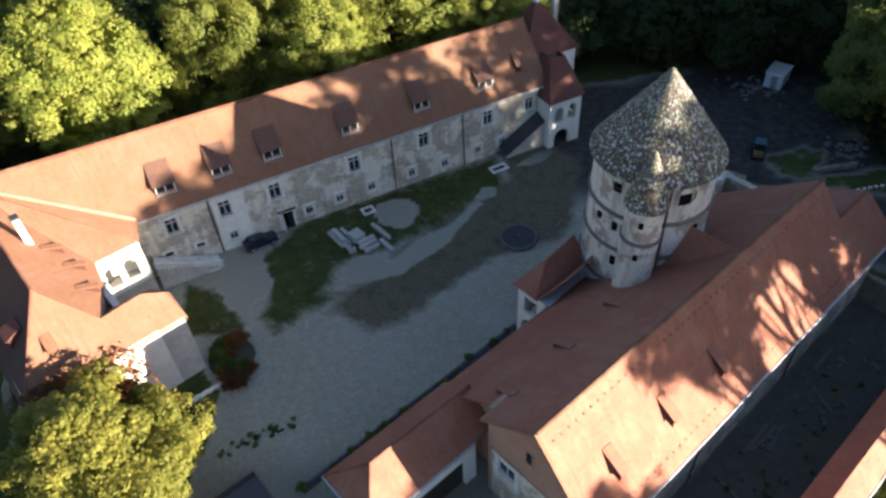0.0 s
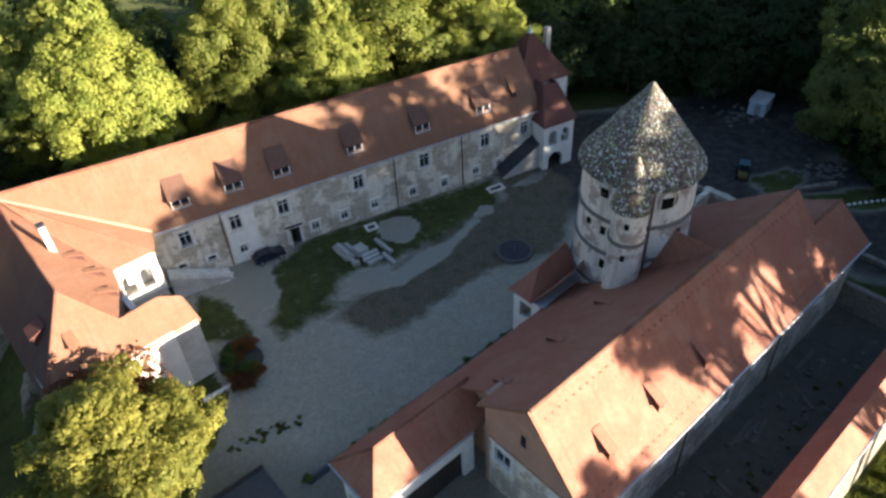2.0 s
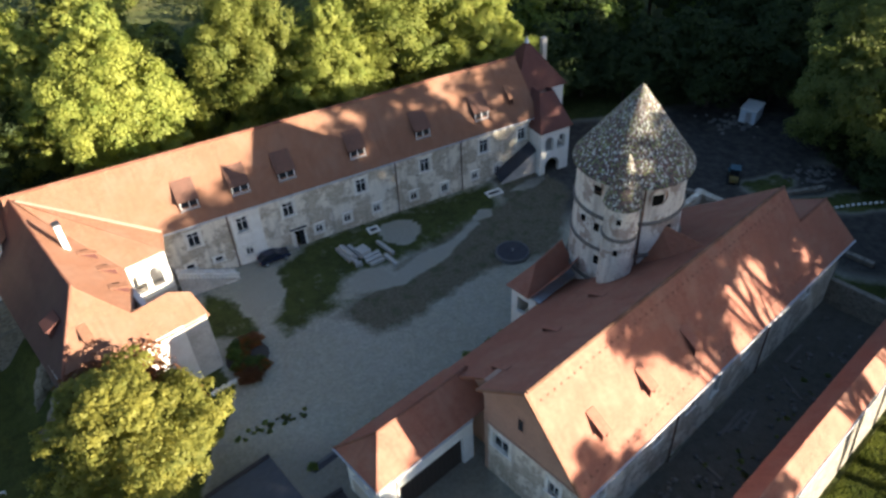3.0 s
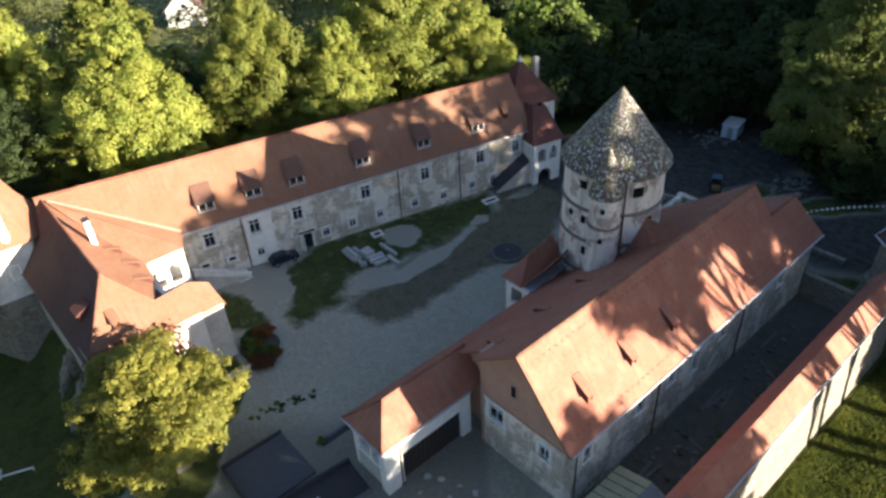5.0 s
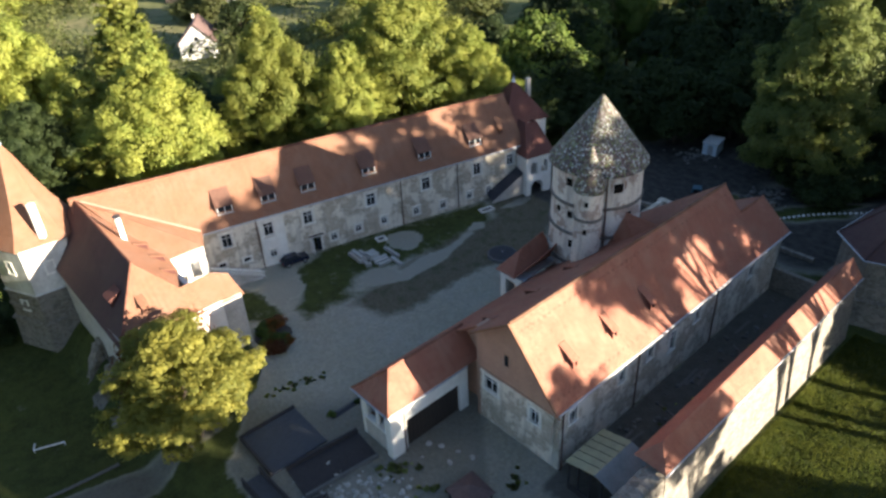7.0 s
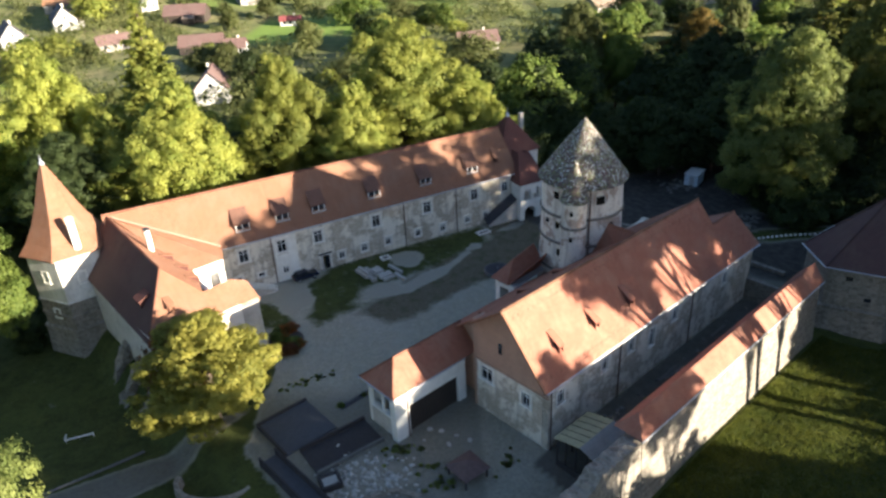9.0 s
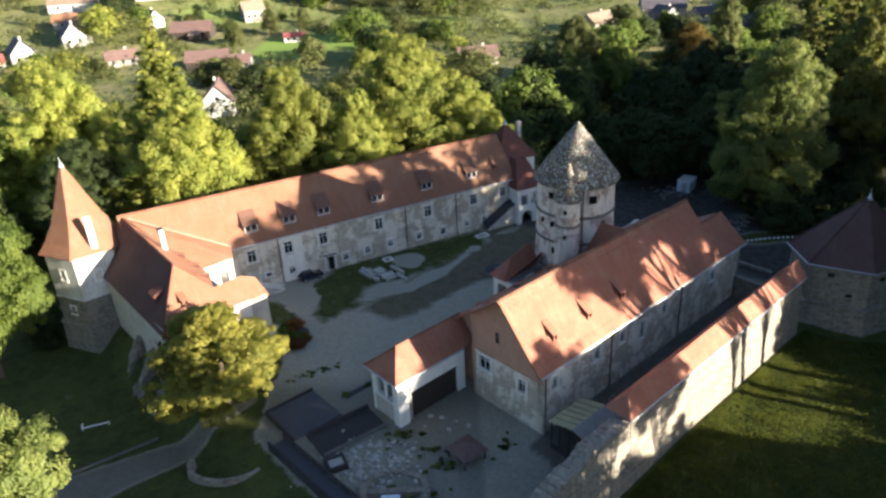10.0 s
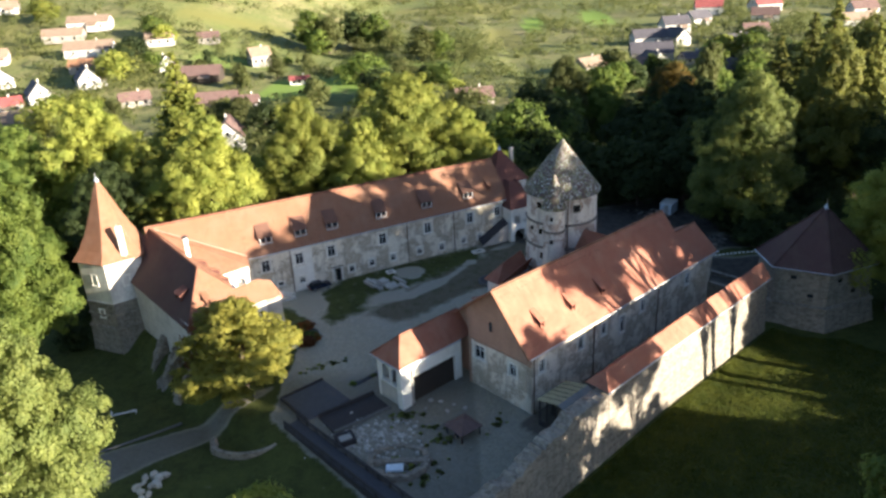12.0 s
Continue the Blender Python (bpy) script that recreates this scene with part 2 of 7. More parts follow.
GRASS = leaf_mat("meadow_grass_blades", (0.075, 0.10, 0.018), (0.15, 0.165, 0.03))
LEAF_RUST = leaf_mat("rusty_leaves", (0.16, 0.08, 0.035), (0.26, 0.10, 0.04))

# ---- building helpers ----


def bm_mesh(bm, name):
    me = bpy.data.meshes.new(name)
    bm.normal_update()
    bm.to_mesh(me)
    bm.free()
    return me


def part(name, bm, material, parent=None, label="", smooth=False, m=None):
    me = bm if isinstance(bm, bpy.types.Mesh) else bm_mesh(bm, name)
    if material is not None and not me.materials:
        me.materials.append(material)
    if smooth:
        for p in me.polygons:
            p.use_smooth = True
    ob = new(name, me)
    if parent is not None:
        ob.parent = parent
    if m is not None:
        ob.matrix_basis = m
    if label:
        tagged(ob, label)
    return ob


def thing(name, m, label, category, group="", kind=""):
    e = new(name)
    e.matrix_basis = m
    e.empty_display_size = 0.3
    return tagged(e, label, category, group, kind)


def box(x0, x1, y0, y1, z0, z1, bm=None, bevel=0.0):
    bm = bm or bmesh.new()
    v = [bm.verts.new(p) for p in ((x0, y0, z0), (x1, y0, z0), (x1, y1, z0), (x0, y1, z0), (x0, y0, z1), (x1, y0, z1), (x1, y1, z1), (x0, y1, z1))]
    fs = [bm.faces.new([v[i] for i in f]) for f in ((3, 2, 1, 0), (4, 5, 6, 7), (0, 1, 5, 4), (1, 2, 6, 5), (2, 3, 7, 6), (3, 0, 4, 7))]
    if bevel:
        bmesh.ops.bevel(bm, geom=list({e for f in fs for e in f.edges}), offset=bevel, segments=1, affect="EDGES")
    return bm


def slab(quads, thick=0.16, bm=None, uv=True):
    """Sloping roof faces, each a list of corner points (seen from above, counter-clockwise; the first edge is the eave), with a thickness."""
    bm = bm or bmesh.new()
    lay = bm.loops.layers.uv.verify()
    for q in quads:
        p = [Vector(c) for c in q]
        nrm = (p[1] - p[0]).cross(p[-1] - p[0]).normalized()
        if nrm.z < 0:
            p.reverse()
            nrm = -nrm
        ex = (Vector(q[1]) - Vector(q[0])).normalized()
        ey = nrm.cross(ex)
        o = Vector(q[0])
        top = [bm.verts.new(c) for c in p]
        low = [bm.verts.new(c - nrm * thick) for c in p]
        faces = [bm.faces.new(top), bm.faces.new(low[::-1])]
        k = len(p)
        for i in range(k):
            j = (i + 1) % k
            faces.append(bm.faces.new((top[j], top[i], low[i], low[j])))
        for f in faces:
            for lp in f.loops:
                d = lp.vert.co - o
                lp[lay].uv = (d.dot(ex) + o.x, d.dot(ey) + o.y)
    return bm


def poly_prism(pts, z0, z1, bm=None):
    bm = bm or bmesh.new()
    a = [bm.verts.new((x, y, z0)) for x, y in pts]
    b = [bm.verts.new((x, y, z1)) for x, y in pts]
    bm.faces.new(a[::-1])
    bm.faces.new(b)
    for i in range(len(pts)):
        j = (i + 1) % len(pts)
        bm.faces.new((a[i], a[j], b[j], b[i]))
    return bm


def wall(x0, x1, z0, z1, thick, holes=(), y=0.0):
    """A wall along x whose outer face lies at y and whose body goes to y + thick, with rectangular holes (x0, x1, z0, z1) through it."""
    bm = bmesh.new()
    xs = sorted({x0, x1, *[h[0] for h in holes], *[h[1] for h in holes]})
    zs = sorted({z0, z1, *[h[2] for h in holes], *[h[3] for h in holes]})
    solid = {}
    for i in range(len(xs) - 1):
        for k in range(len(zs) - 1):
            cx, cz = (xs[i] + xs[i + 1]) / 2, (zs[k] + zs[k + 1]) / 2
            solid[i, k] = not any(h[0] < cx < h[1] and h[2] < cz < h[3] for h in holes)
    cache = {}

    def v(i, k, s):
        key = (i, k, s)
        if key not in cache:
            cache[key] = bm.verts.new((xs[i], y + s * thick, zs[k]))
        return cache[key]

    for (i, k), full in solid.items():
        if not full:
            continue
        bm.faces.new((v(i, k, 0), v(i + 1, k, 0), v(i + 1, k + 1, 0), v(i, k + 1, 0)))
        bm.faces.new((v(i, k, 1), v(i, k + 1, 1), v(i + 1, k + 1, 1), v(i + 1, k, 1)))
        for di, dk, a, b in ((-1, 0, (i, k), (i, k + 1)), (1, 0, (i + 1, k + 1), (i + 1, k)), (0, -1, (i + 1, k), (i, k)), (0, 1, (i, k + 1), (i + 1, k + 1))):
            if not solid.get((i + di, k + dk), False):
                bm.faces.new((v(*a, 0), v(*b, 0), v(*b, 1), v(*a, 1)))
    return bm


def gable(pts, y0, y1):
    """A flat upright piece with an outline (x, z), between y0 and y1."""
    bm = bmesh.new()
    a = [bm.verts.new((x, y0, z)) for x, z in pts]
    b = [bm.verts.new((x, y1, z)) for x, z in pts]
    bm.faces.new(a)
    bm.faces.new(b[::-1])
    for i in range(len(pts)):
        j = (i + 1) % len(pts)
        bm.faces.new((a[j], a[i], b[i], b[j]))
    bmesh.ops.recalc_face_normals(bm, faces=bm.faces)
    return bm


def tube(p, q, r, bm=None, seg=8, r2=None):
    bm = bm or bmesh.new()
    p, q = Vector(p), Vector(q)
    d = (q - p)
    u = d.orthogonal().normalized()
    w = d.normalized().cross(u)
    r2 = r if r2 is None else r2
    rings = []
    for c, rr in ((p, r), (q, r2)):
        rings.append([bm.verts.new(c + (u * math.cos(a) + w * math.sin(a)) * rr) for a in [2 * math.pi * i / seg for i in range(seg)]])
    for i in range(seg):
        j = (i + 1) % seg
        bm.faces.new((rings[0][i], rings[0][j], rings[1][j], rings[1][i]))
    bm.faces.new(rings[0][::-1])
    bm.faces.new(rings[1])
    return bm


def lathe(profile, seg=48, a0=0.0, a1=2 * math.pi, sides=None):
    """Turns a profile of (radius, z) round z; UV in metres."""
    bm = bmesh.new()
    lay = bm.loops.layers.uv.verify()
    full = abs(a1 - a0 - 2 * math.pi) < 1e-6
    cnt = seg if full else seg + 1
    rows = []
    for r, z in profile:
        rows.append([bm.verts.new((r * math.cos(a0 + (a1 - a0) * i / seg), r * math.sin(a0 + (a1 - a0) * i / seg), z)) for i in range(cnt)])
    run = 0.0
    for k in range(len(profile) - 1):
        step = math.dist(profile[k], profile[k + 1])
        for i in range(seg):
            j = (i + 1) % cnt
            f = bm.faces.new((rows[k][i], rows[k][j], rows[k + 1][j], rows[k + 1][i]))
            us = (i, i + 1, i + 1, i)
            vs = (run, run, run + step, run + step)
            rr = max(r for r, z in profile)
            for lp, uu, vv in zip(f.loops, us, vs):
                lp[lay].uv = (uu * (a1 - a0) / seg * rr, vv)
        run += step
    bmesh.ops.remove_doubles(bm, verts=bm.verts, dist=1e-4)
    return bm


def window(parent, x, z, w, h, y=0.0, m=None, surround=0.26, lintel=True, cross=True, deep=0.28, name="window"):
    """A stone-framed window in an opening of a wall along x, its outer face at y."""
    m = m or Matrix()
    e = new(name)
    e.parent = parent
    e.matrix_basis = m @ pose(x, y, z)
    s = surround
    bm = bmesh.new()
    box(-w / 2 - s, -w / 2, -0.06, deep, -h / 2, h / 2, bm)
    box(w / 2, w / 2 + s, -0.06, deep, -h / 2, h / 2, bm)
    box(-w / 2 - s, w / 2 + s, -0.07, deep, h / 2, h / 2 + s, bm)
    part("surround", bm, STONE_TRIM, e)
    part("sill", box(-w / 2 - s - 0.06, w / 2 + s + 0.06, -0.16, deep, -h / 2 - 0.17, -h / 2, None, 0.02), STONE_TRIM, e)
    if lintel:
        part("cornice", box(-w / 2 - s - 0.1, w / 2 + s + 0.1, -0.2, 0.0, h / 2 + s + 0.002, h / 2 + s + 0.11), STONE_TRIM, e)
    bm = bmesh.new()
    t = 0.07
    for x0, x1, z0, z1 in ((-w / 2, -w / 2 + t, -h / 2, h / 2), (w / 2 - t, w / 2, -h / 2, h / 2), (-w / 2, w / 2, h / 2 - t, h / 2), (-w / 2, w / 2, -h / 2, -h / 2 + t)):
        box(x0, x1, deep - 0.14, deep - 0.06, z0, z1, bm)
    if cross:
        box(-0.045, 0.045, deep - 0.15, deep - 0.06, -h / 2, h / 2, bm)
        box(-w / 2, w / 2, deep - 0.15, deep - 0.06, h * 0.17, h * 0.17 + 0.09, bm)
    part("window_frame", bm, WHITE_WOOD, e)
    part("pane", box(-w / 2, w / 2, deep - 0.1, deep - 0.08, -h / 2, h / 2), GLASS, e)
    return e


def hole(x, z, w, h):
    return (x - w / 2, x + w / 2, z - h / 2, z + h / 2)


def dormer(parent, x, y, z, w, h, rise, slope, front_mat=None, roof=TILE, win=True, m=None):
    """A catslide dormer: an upright front at y (which faces -y), a lean-to roof of the given rise, upright cheeks. slope: that of the main roof."""
    d = h / (slope - rise)
    e = new("dormer")
    e.parent = parent
    e.matrix_basis = (m or Matrix()) @ pose(x, y, z)
    bm = bmesh.new()
    for sx in (-w / 2, w / 2 - 0.08):
        a = [bm.verts.new(p) for p in ((sx, 0, -0.1), (sx, d, h + rise * d - 0.1), (sx, 0, h))]
        b = [bm.verts.new(p) for p in ((sx + 0.08, 0, -0.1), (sx + 0.08, d, h + rise * d - 0.1), (sx + 0.08, 0, h))]
        bm.faces.new(a)
        bm.faces.new(b[::-1])
        for i in range(3):
            j = (i + 1) % 3
            bm.faces.new((a[j], a[i], b[i], b[j]))
    # windowless dormers get darker cheek tiles that paint the shade on them
    part("cheek", bm, roof if win else TILE_DARK, e)
    part("roof", slab([[(-w / 2 - 0.12, -0.2, h - 0.2 * rise + 0.08), (w / 2 + 0.12, -0.2, h - 0.2 * rise + 0.08), (w / 2 + 0.12, d, h + rise * d + 0.08), (-w / 2 - 0.12, d, h + rise * d + 0.08)]], 0.08), roof, e)
    if win:
        bm = bmesh.new()
        t = 0.12
        for x0, x1, z0, z1 in ((-w / 2 + .08, -w / 2 + .08 + t, 0, h), (w / 2 - .08 - t, w / 2 - .08, 0, h), (-t / 2, t / 2, 0, h), (-w / 2 + .08, w / 2 - .08, h - t, h), (-w / 2 + .08, w / 2 - .08, -0.05, t)):
            box(x0, x1, 0, 0.1, z0, z1, bm)
        part("window_frame", bm, WHITE_WOOD, e)
        part("sill", box(-w / 2, w / 2, -0.16, 0.0, -0.12, 0.06), METAL, e)
        part("pane", box(-w / 2 + 0.1, w / 2 - 0.1, 0.12, 0.14, 0, h), GLASS, e)
    return e


def finial(parent, x, y, z, h=1.2):
    bm = tube((0, 0, 0), (0, 0, h), 0.05, None, 6, 0.02)
    part("finial", bm, METAL, parent, "pale metal finial", m=pose(x, y, z))
    part("finial_cap", lathe([(0.42, -0.45), (0.25, -0.1), (0.1, 0.15), (0.16, 0.3), (0.0, 0.45)], 10), METAL, parent, m=pose(x, y, z))


def arch_fill(w, h, thick, seg=10):
    """The two spandrels that turn the top of a rectangular opening, w wide, into a half-round arch whose crown lies at z = 0."""
    bm = bmesh.new()
    r = w / 2
    for sx in (-1, 1):
        pts = [(sx * r, 0.0)] + [(sx * r * math.cos(math.pi / 2 * i / seg), -r + r * math.sin(math.pi / 2 * i / seg)) for i in range(seg + 1)]
        a = [bm.verts.new((x, 0, z)) for x, z in pts[:-1]]
        b = [bm.verts.new((x, thick, z)) for x, z in pts[:-1]]
        a.append(bm.verts.new((0, 0, 0)))
        b.append(bm.verts.new((0, thick, 0)))
        bm.faces.new(a)
        bm.faces.new(b[::-1])
        for i in range(len(a)):
            j = (i + 1) % len(a)
            bm.faces.new((a[j], a[i], b[i], b[j]))
    bmesh.ops.recalc_face_normals(bm, faces=bm.faces)
    return bm

# ---- the ground ----
MAIN = pose(-30.0, 57.3, 0, 0, 0, 28.33)
BARN = pose(6.65, 24.25, 0, 0, 0, 41.88)
WEST = pose(-34.45, 39.86, 0, 0, 0, 41.88)


def smooth(a, b, x):
    k = np.clip((x - a) / (b - a), 0, 1)
    return k * k * (3 - 2 * k)


def inv(m, x, y):
    i = m.inverted()
    return i[0][0] * x + i[0][1] * y + i[0][3], i[1][0] * x + i[1][1] * y + i[1][3]


def rise_from(v):
    return np.where(v < 0, 0, np.where(v < 80, v * v / 160, v - 40))


def height(x, y):
    """The lie of the land: a level court, lower ground to the west and behind, a moat meadow outside the curtain wall."""
    e, a = inv(WEST, x, y)
    west = smooth(-4.5, -9.0, e) * smooth(-16, -8, y - 15)
    z = -3.2 * west * smooth(8, 30, y) * smooth(150, 115, y)
    z = z - 1.0 * smooth(22, 5, y) * smooth(-40, 0, x) * smooth(60, 20, x)
    b, p = inv(BARN, x, y)
    z = z - 0.35 * smooth(-16.5, -20, p) + 0.25 * np.sin(x * 0.13) * np.cos(y * 0.11) * smooth(-18, -26, p)
    z = z - 1.5 * smooth(30, 44, x) * smooth(62, 80, y)
    s, n = inv(MAIN, x, y)
    z = z - 3.0 * smooth(10, 30, n)
    return z + 0.2 * rise_from(y - 240) * smooth(-40, -200, x) + 0.03 * rise_from(y - 300)


def gz(x, y):
    return float(height(np.array(float(x)), np.array(float(y))))


def axis(lo, hi, dense0, dense1, step):
    out = list(np.arange(dense0, dense1 + step / 2, step))
    d, p = step, dense1
    while p < hi:
        d *= 1.075
        p += d
        out.append(p)
    d, p = step, dense0
    while p > lo:
        d *= 1.075
        p -= d
        out.insert(0, p)
    return np.array(out)


def blob(x, y, cx, cy, rx, ry, ang=0.0, wob=0.35, soft=0.12):
    c, s = math.cos(radians(ang)), math.sin(radians(ang))
    u, v = ((x - cx) * c + (y - cy) * s) / rx, (-(x - cx) * s + (y - cy) * c) / ry
    r = np.hypot(u, v)
    th = np.arctan2(v, u)
    edge = 1 + wob * (0.5 * np.sin(3 * th + cx) + 0.3 * np.sin(5 * th + cy) + 0.25 * np.sin(9 * th + cx * 2))
    return 1 - smooth(edge - soft, edge + soft, r)


def patch(x, y, pts, soft=0.7):
    """1 inside an outline, fading to 0 over its edge."""
    inside, near = np.zeros(x.shape, bool), np.full(x.shape, 1e9)
    for (ax, ay), (bx, by) in zip(pts, pts[1:] + pts[:1]):
        if ay != by:
            inside ^= ((ay > y) != (by > y)) & (x < (bx - ax) * (y - ay) / (by - ay) + ax)
        k = np.clip(((x - ax) * (bx - ax) + (y - ay) * (by - ay)) / ((bx - ax) ** 2 + (by - ay) ** 2), 0, 1)
        near = np.minimum(near, np.hypot(x - ax - k * (bx - ax), y - ay - k * (by - ay)))
    return smooth(-soft, soft, np.where(inside, near, -near))


def wobble(x, y, k):
    return np.sin(x * k + 1.3 * np.sin(y * k * 0.7)) * np.cos(y * k * 0.9 + np.sin(x * k * 1.1))


def make_ground():
    xs, ys = axis(-3000, 3000, -75, 85, 0.6), axis(-600, 4200, -20, 125, 0.6)
    X, Y = np.meshgrid(xs, ys)
    Z = height(X, Y)
    nx, ny = len(xs), len(ys)
    co = np.stack([X, Y, Z], -1).reshape(-1, 3)
    idx = np.arange(nx * ny).reshape(ny, nx)
    f = np.stack([idx[:-1, :-1], idx[:-1, 1:], idx[1:, 1:], idx[1:, :-1]], -1).reshape(-1, 4)
    me = bpy.data.meshes.new("ground")
    me.vertices.add(len(co))
    me.vertices.foreach_set("co", co.astype(np.float32).ravel())
    me.loops.add(f.size)
    me.loops.foreach_set("vertex_index", f.astype(np.int32).ravel())
    me.polygons.add(len(f))
    me.polygons.foreach_set("loop_start", np.arange(0, f.size, 4, dtype=np.int32))
    me.polygons.foreach_set("use_smooth", np.ones(len(f), dtype=bool))
    me.update()
    s, n = inv(MAIN, X, Y)
    e, a = inv(WEST, X, Y)
    b, p = inv(BARN, X, Y)
    w1 = wobble(X, Y, 0.45) * 0.8 + wobble(X + 9, Y, 1.3) * 0.4
    court = smooth(8.5, 9.5, e + 0.15 * w1) * (n < 0.3) * smooth(11.5, 12.0, p) * (b < 42)
    front = np.maximum(blob(X, Y, 1, 16, 17, 14, 40, 0.1, 0.1), blob(X, Y, -4, 30, 8, 8, 0, 0.05, 0.1)) * (p > -14.2)
    lane = smooth(-22.6, -21.8, X + 0.5 * w1) * (Y < 46) * smooth(15, 17, Y + 0.6 * (X + 21)) * (X < 4)
    past = smooth(0.6, 2.0, -0.725 * (X + 19.4) - 0.69 * (Y - 20.8) + 0.5 * w1) * (Y < 26)
    front, lane = front * (1 - past), lane * (1 - past)
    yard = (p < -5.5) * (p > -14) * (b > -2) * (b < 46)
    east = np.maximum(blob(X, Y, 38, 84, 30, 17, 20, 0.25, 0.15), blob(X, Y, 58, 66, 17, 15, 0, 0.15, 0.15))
    road = blob(X, Y, -50, 8, 30, 4.2, 38, 0.15, 0.1)
    # grass strips in the court
    lawn = patch(X, Y, [(-22.5, 57.6), (-18, 64.5), (-6, 71), (7, 77), (8, 70), (4.5, 67), (-3, 60.6), (-12, 56), (-12.5, 52.5), (-9, 52), (-14, 49.6), (-17.8, 45.6), (-20.4, 48.5), (-20, 53)], 2.0)
    lawn = np.maximum(lawn, patch(X, Y, [(-30, 55), (-24.4, 52.7), (-21, 47.9), (-21.2, 46.2), (-28, 46)], 1.3))
    worn = patch(X, Y, [(-13, 49.5), (-9, 55), (-3, 61.5), (3.5, 68), (8, 71), (7.5, 76), (17, 84), (17.6, 73), (15.4, 63), (13, 59.2), (7.2, 57.6), (2.6, 54.6), (-4.2, 48.0), (-8, 46.5)], 2.0)
    gravel = np.maximum.reduce([blob(X, Y, -6.0, 65.4, 2.5, 2.7, 20, 0.12), blob(X, Y, -9.0, 55.7, 2.7, 1.9, 20, 0.15), patch(X, Y, [(-9, 54.5), (-5.8, 57.2), (-2.9, 60.6), (0.8, 62.9), (3.9, 67.2), (4.6, 66.6), (1.8, 62.4), (0.5, 60), (-4.8, 54.9), (-9, 53.4)], 0.7), 0.9 * blob(X, Y, -23.0, 54.8, 2.6, 5.0, 20, 0.25), blob(X, Y, 5.2, 68.6, 1.3, 1.0, 40, 0.2), 0.7 * blob(X, Y, 12.5, 76, 3.5, 1.0, 40, 0.3)])
    lawn = 0.92 * lawn * (1 - gravel)
    east = east * (1 - 0.9 * np.maximum.reduce([blob(X, Y, 46, 74, 4.5, 3.0, 40, 0.3, 0.3), blob(X, Y, 56, 69, 10, 3.0, 5, 0.3, 0.3), blob(X, Y, 30, 100, 9, 4, 10, 0.2, 0.3)]))
    paved = np.maximum.reduce([court.astype(float), front, lane, yard.astype(float), east, road])
    grass = np.clip(1 - paved, 0, 1)
    grass = np.maximum(grass, lawn * court)
    # real dirt together with the dimness of the shaded yards and path
    dirt_shade = np.maximum.reduce([yard * 0.8, east, 0.65 * road, 0.22 * front * (e > 8) * (p < 13), 0.5 * lane * smooth(34, 29, Y)])
    far = smooth(105, 150, np.hypot(X, Y - 50))
    meadow = np.maximum.reduce([0.9 * blob(X, Y, -67, 292, 20, 30, 0, 0.1), blob(X, Y, -43, 302, 7, 24, 15, 0.05), blob(X, Y, 74, 520, 9, 46, -8, 0.1), blob(X, Y, 126, 537, 12, 50, -6, 0.1), 0.6 * blob(X, Y, -118, 352, 24, 14, 0, 0.2), 0.5 * blob(X, Y, -20, 330, 40, 36, 0, 0.3), 0.5 * blob(X, Y, 140, 262, 14, 8, 0, 0.3)])
    straw = np.maximum.reduce([blob(X, Y, -137, 437, 36, 15, 8, 0.15), blob(X, Y, 43, 448, 14, 50, 0, 0.15), blob(X, Y, 30, 640, 60, 60, 0, 0.3), 0.6 * blob(X, Y, -260, 400, 22, 60, 30, 0.3), 0.8 * blob(X, Y, -161, 338, 3.5, 34, 15, 0.1), 0.8 * blob(X, Y, -165, 267, 26, 5, 8, 0.2)])
    for name, val in (("meadow", meadow), ("straw", straw), ("grass", grass), ("gravel", np.maximum(gravel * court, 0.75 * blob(X, Y, -8.6, 17.3, 5.2, 3.2, 30, 0.3))), ("dirt_shade", dirt_shade), ("worn", worn * court * (1 - gravel)), ("far", far)):
        at = me.attributes.new(name, "FLOAT", "POINT")
        at.data.foreach_set("value", np.clip(val, 0, 1).astype(np.float32).ravel())
    m = bpy.data.materials.new("ground_cover")
    m.use_nodes = True
    t = m.node_tree
    nd, li = t.nodes, t.links
    bs = nd["Principled BSDF"]
    bs.inputs["Roughness"].default_value = 0.95
    bs.inputs["Specular IOR Level"].default_value = 0.15
    co = nd.new("ShaderNodeTexCoord")

    def noise_out(scale, detail=6.0, rough=0.6):
        z = nd.new("ShaderNodeTexNoise")
        z.inputs["Scale"].default_value, z.inputs["Detail"].default_value, z.inputs["Roughness"].default_value = scale, detail, rough
        li.new(co.outputs["Object"], z.inputs[0])
        return z.outputs[0]

    def rng(src, lo, hi, k=1.0):
        r = nd.new("ShaderNodeMapRange")
        r.inputs[1].default_value, r.inputs[2].default_value, r.inputs[4].default_value = lo, hi, k
        li.new(src, r.inputs[0])
        return r.outputs[0]

    def mixc(fac, a, bb):
        x = nd.new("ShaderNodeMix")
        x.data_type = "RGBA"
        li.new(fac, x.inputs[0])
        for sock, v in ((x.inputs[6], a), (x.inputs[7], bb)):
            if isinstance(v, tuple):
                sock.default_value = (*v, 1)
            else:
                li.new(v, sock)
        return x.outputs[2]

    def attr(name):
        z = nd.new("ShaderNodeAttribute")
        z.attribute_name = name
        return z.outputs["Fac"]

    n_big, n_mid, n_fine, n_vast = noise_out(0.12), noise_out(0.9), noise_out(6.0), noise_out(0.012, 8.0, 0.65)
    cob = nd.new("ShaderNodeTexVoronoi")
    cob.inputs["Scale"].default_value = 3.4
    li.new(co.outputs["Object"], cob.inputs[0])
    cobs = nd.new("ShaderNodeSeparateColor")
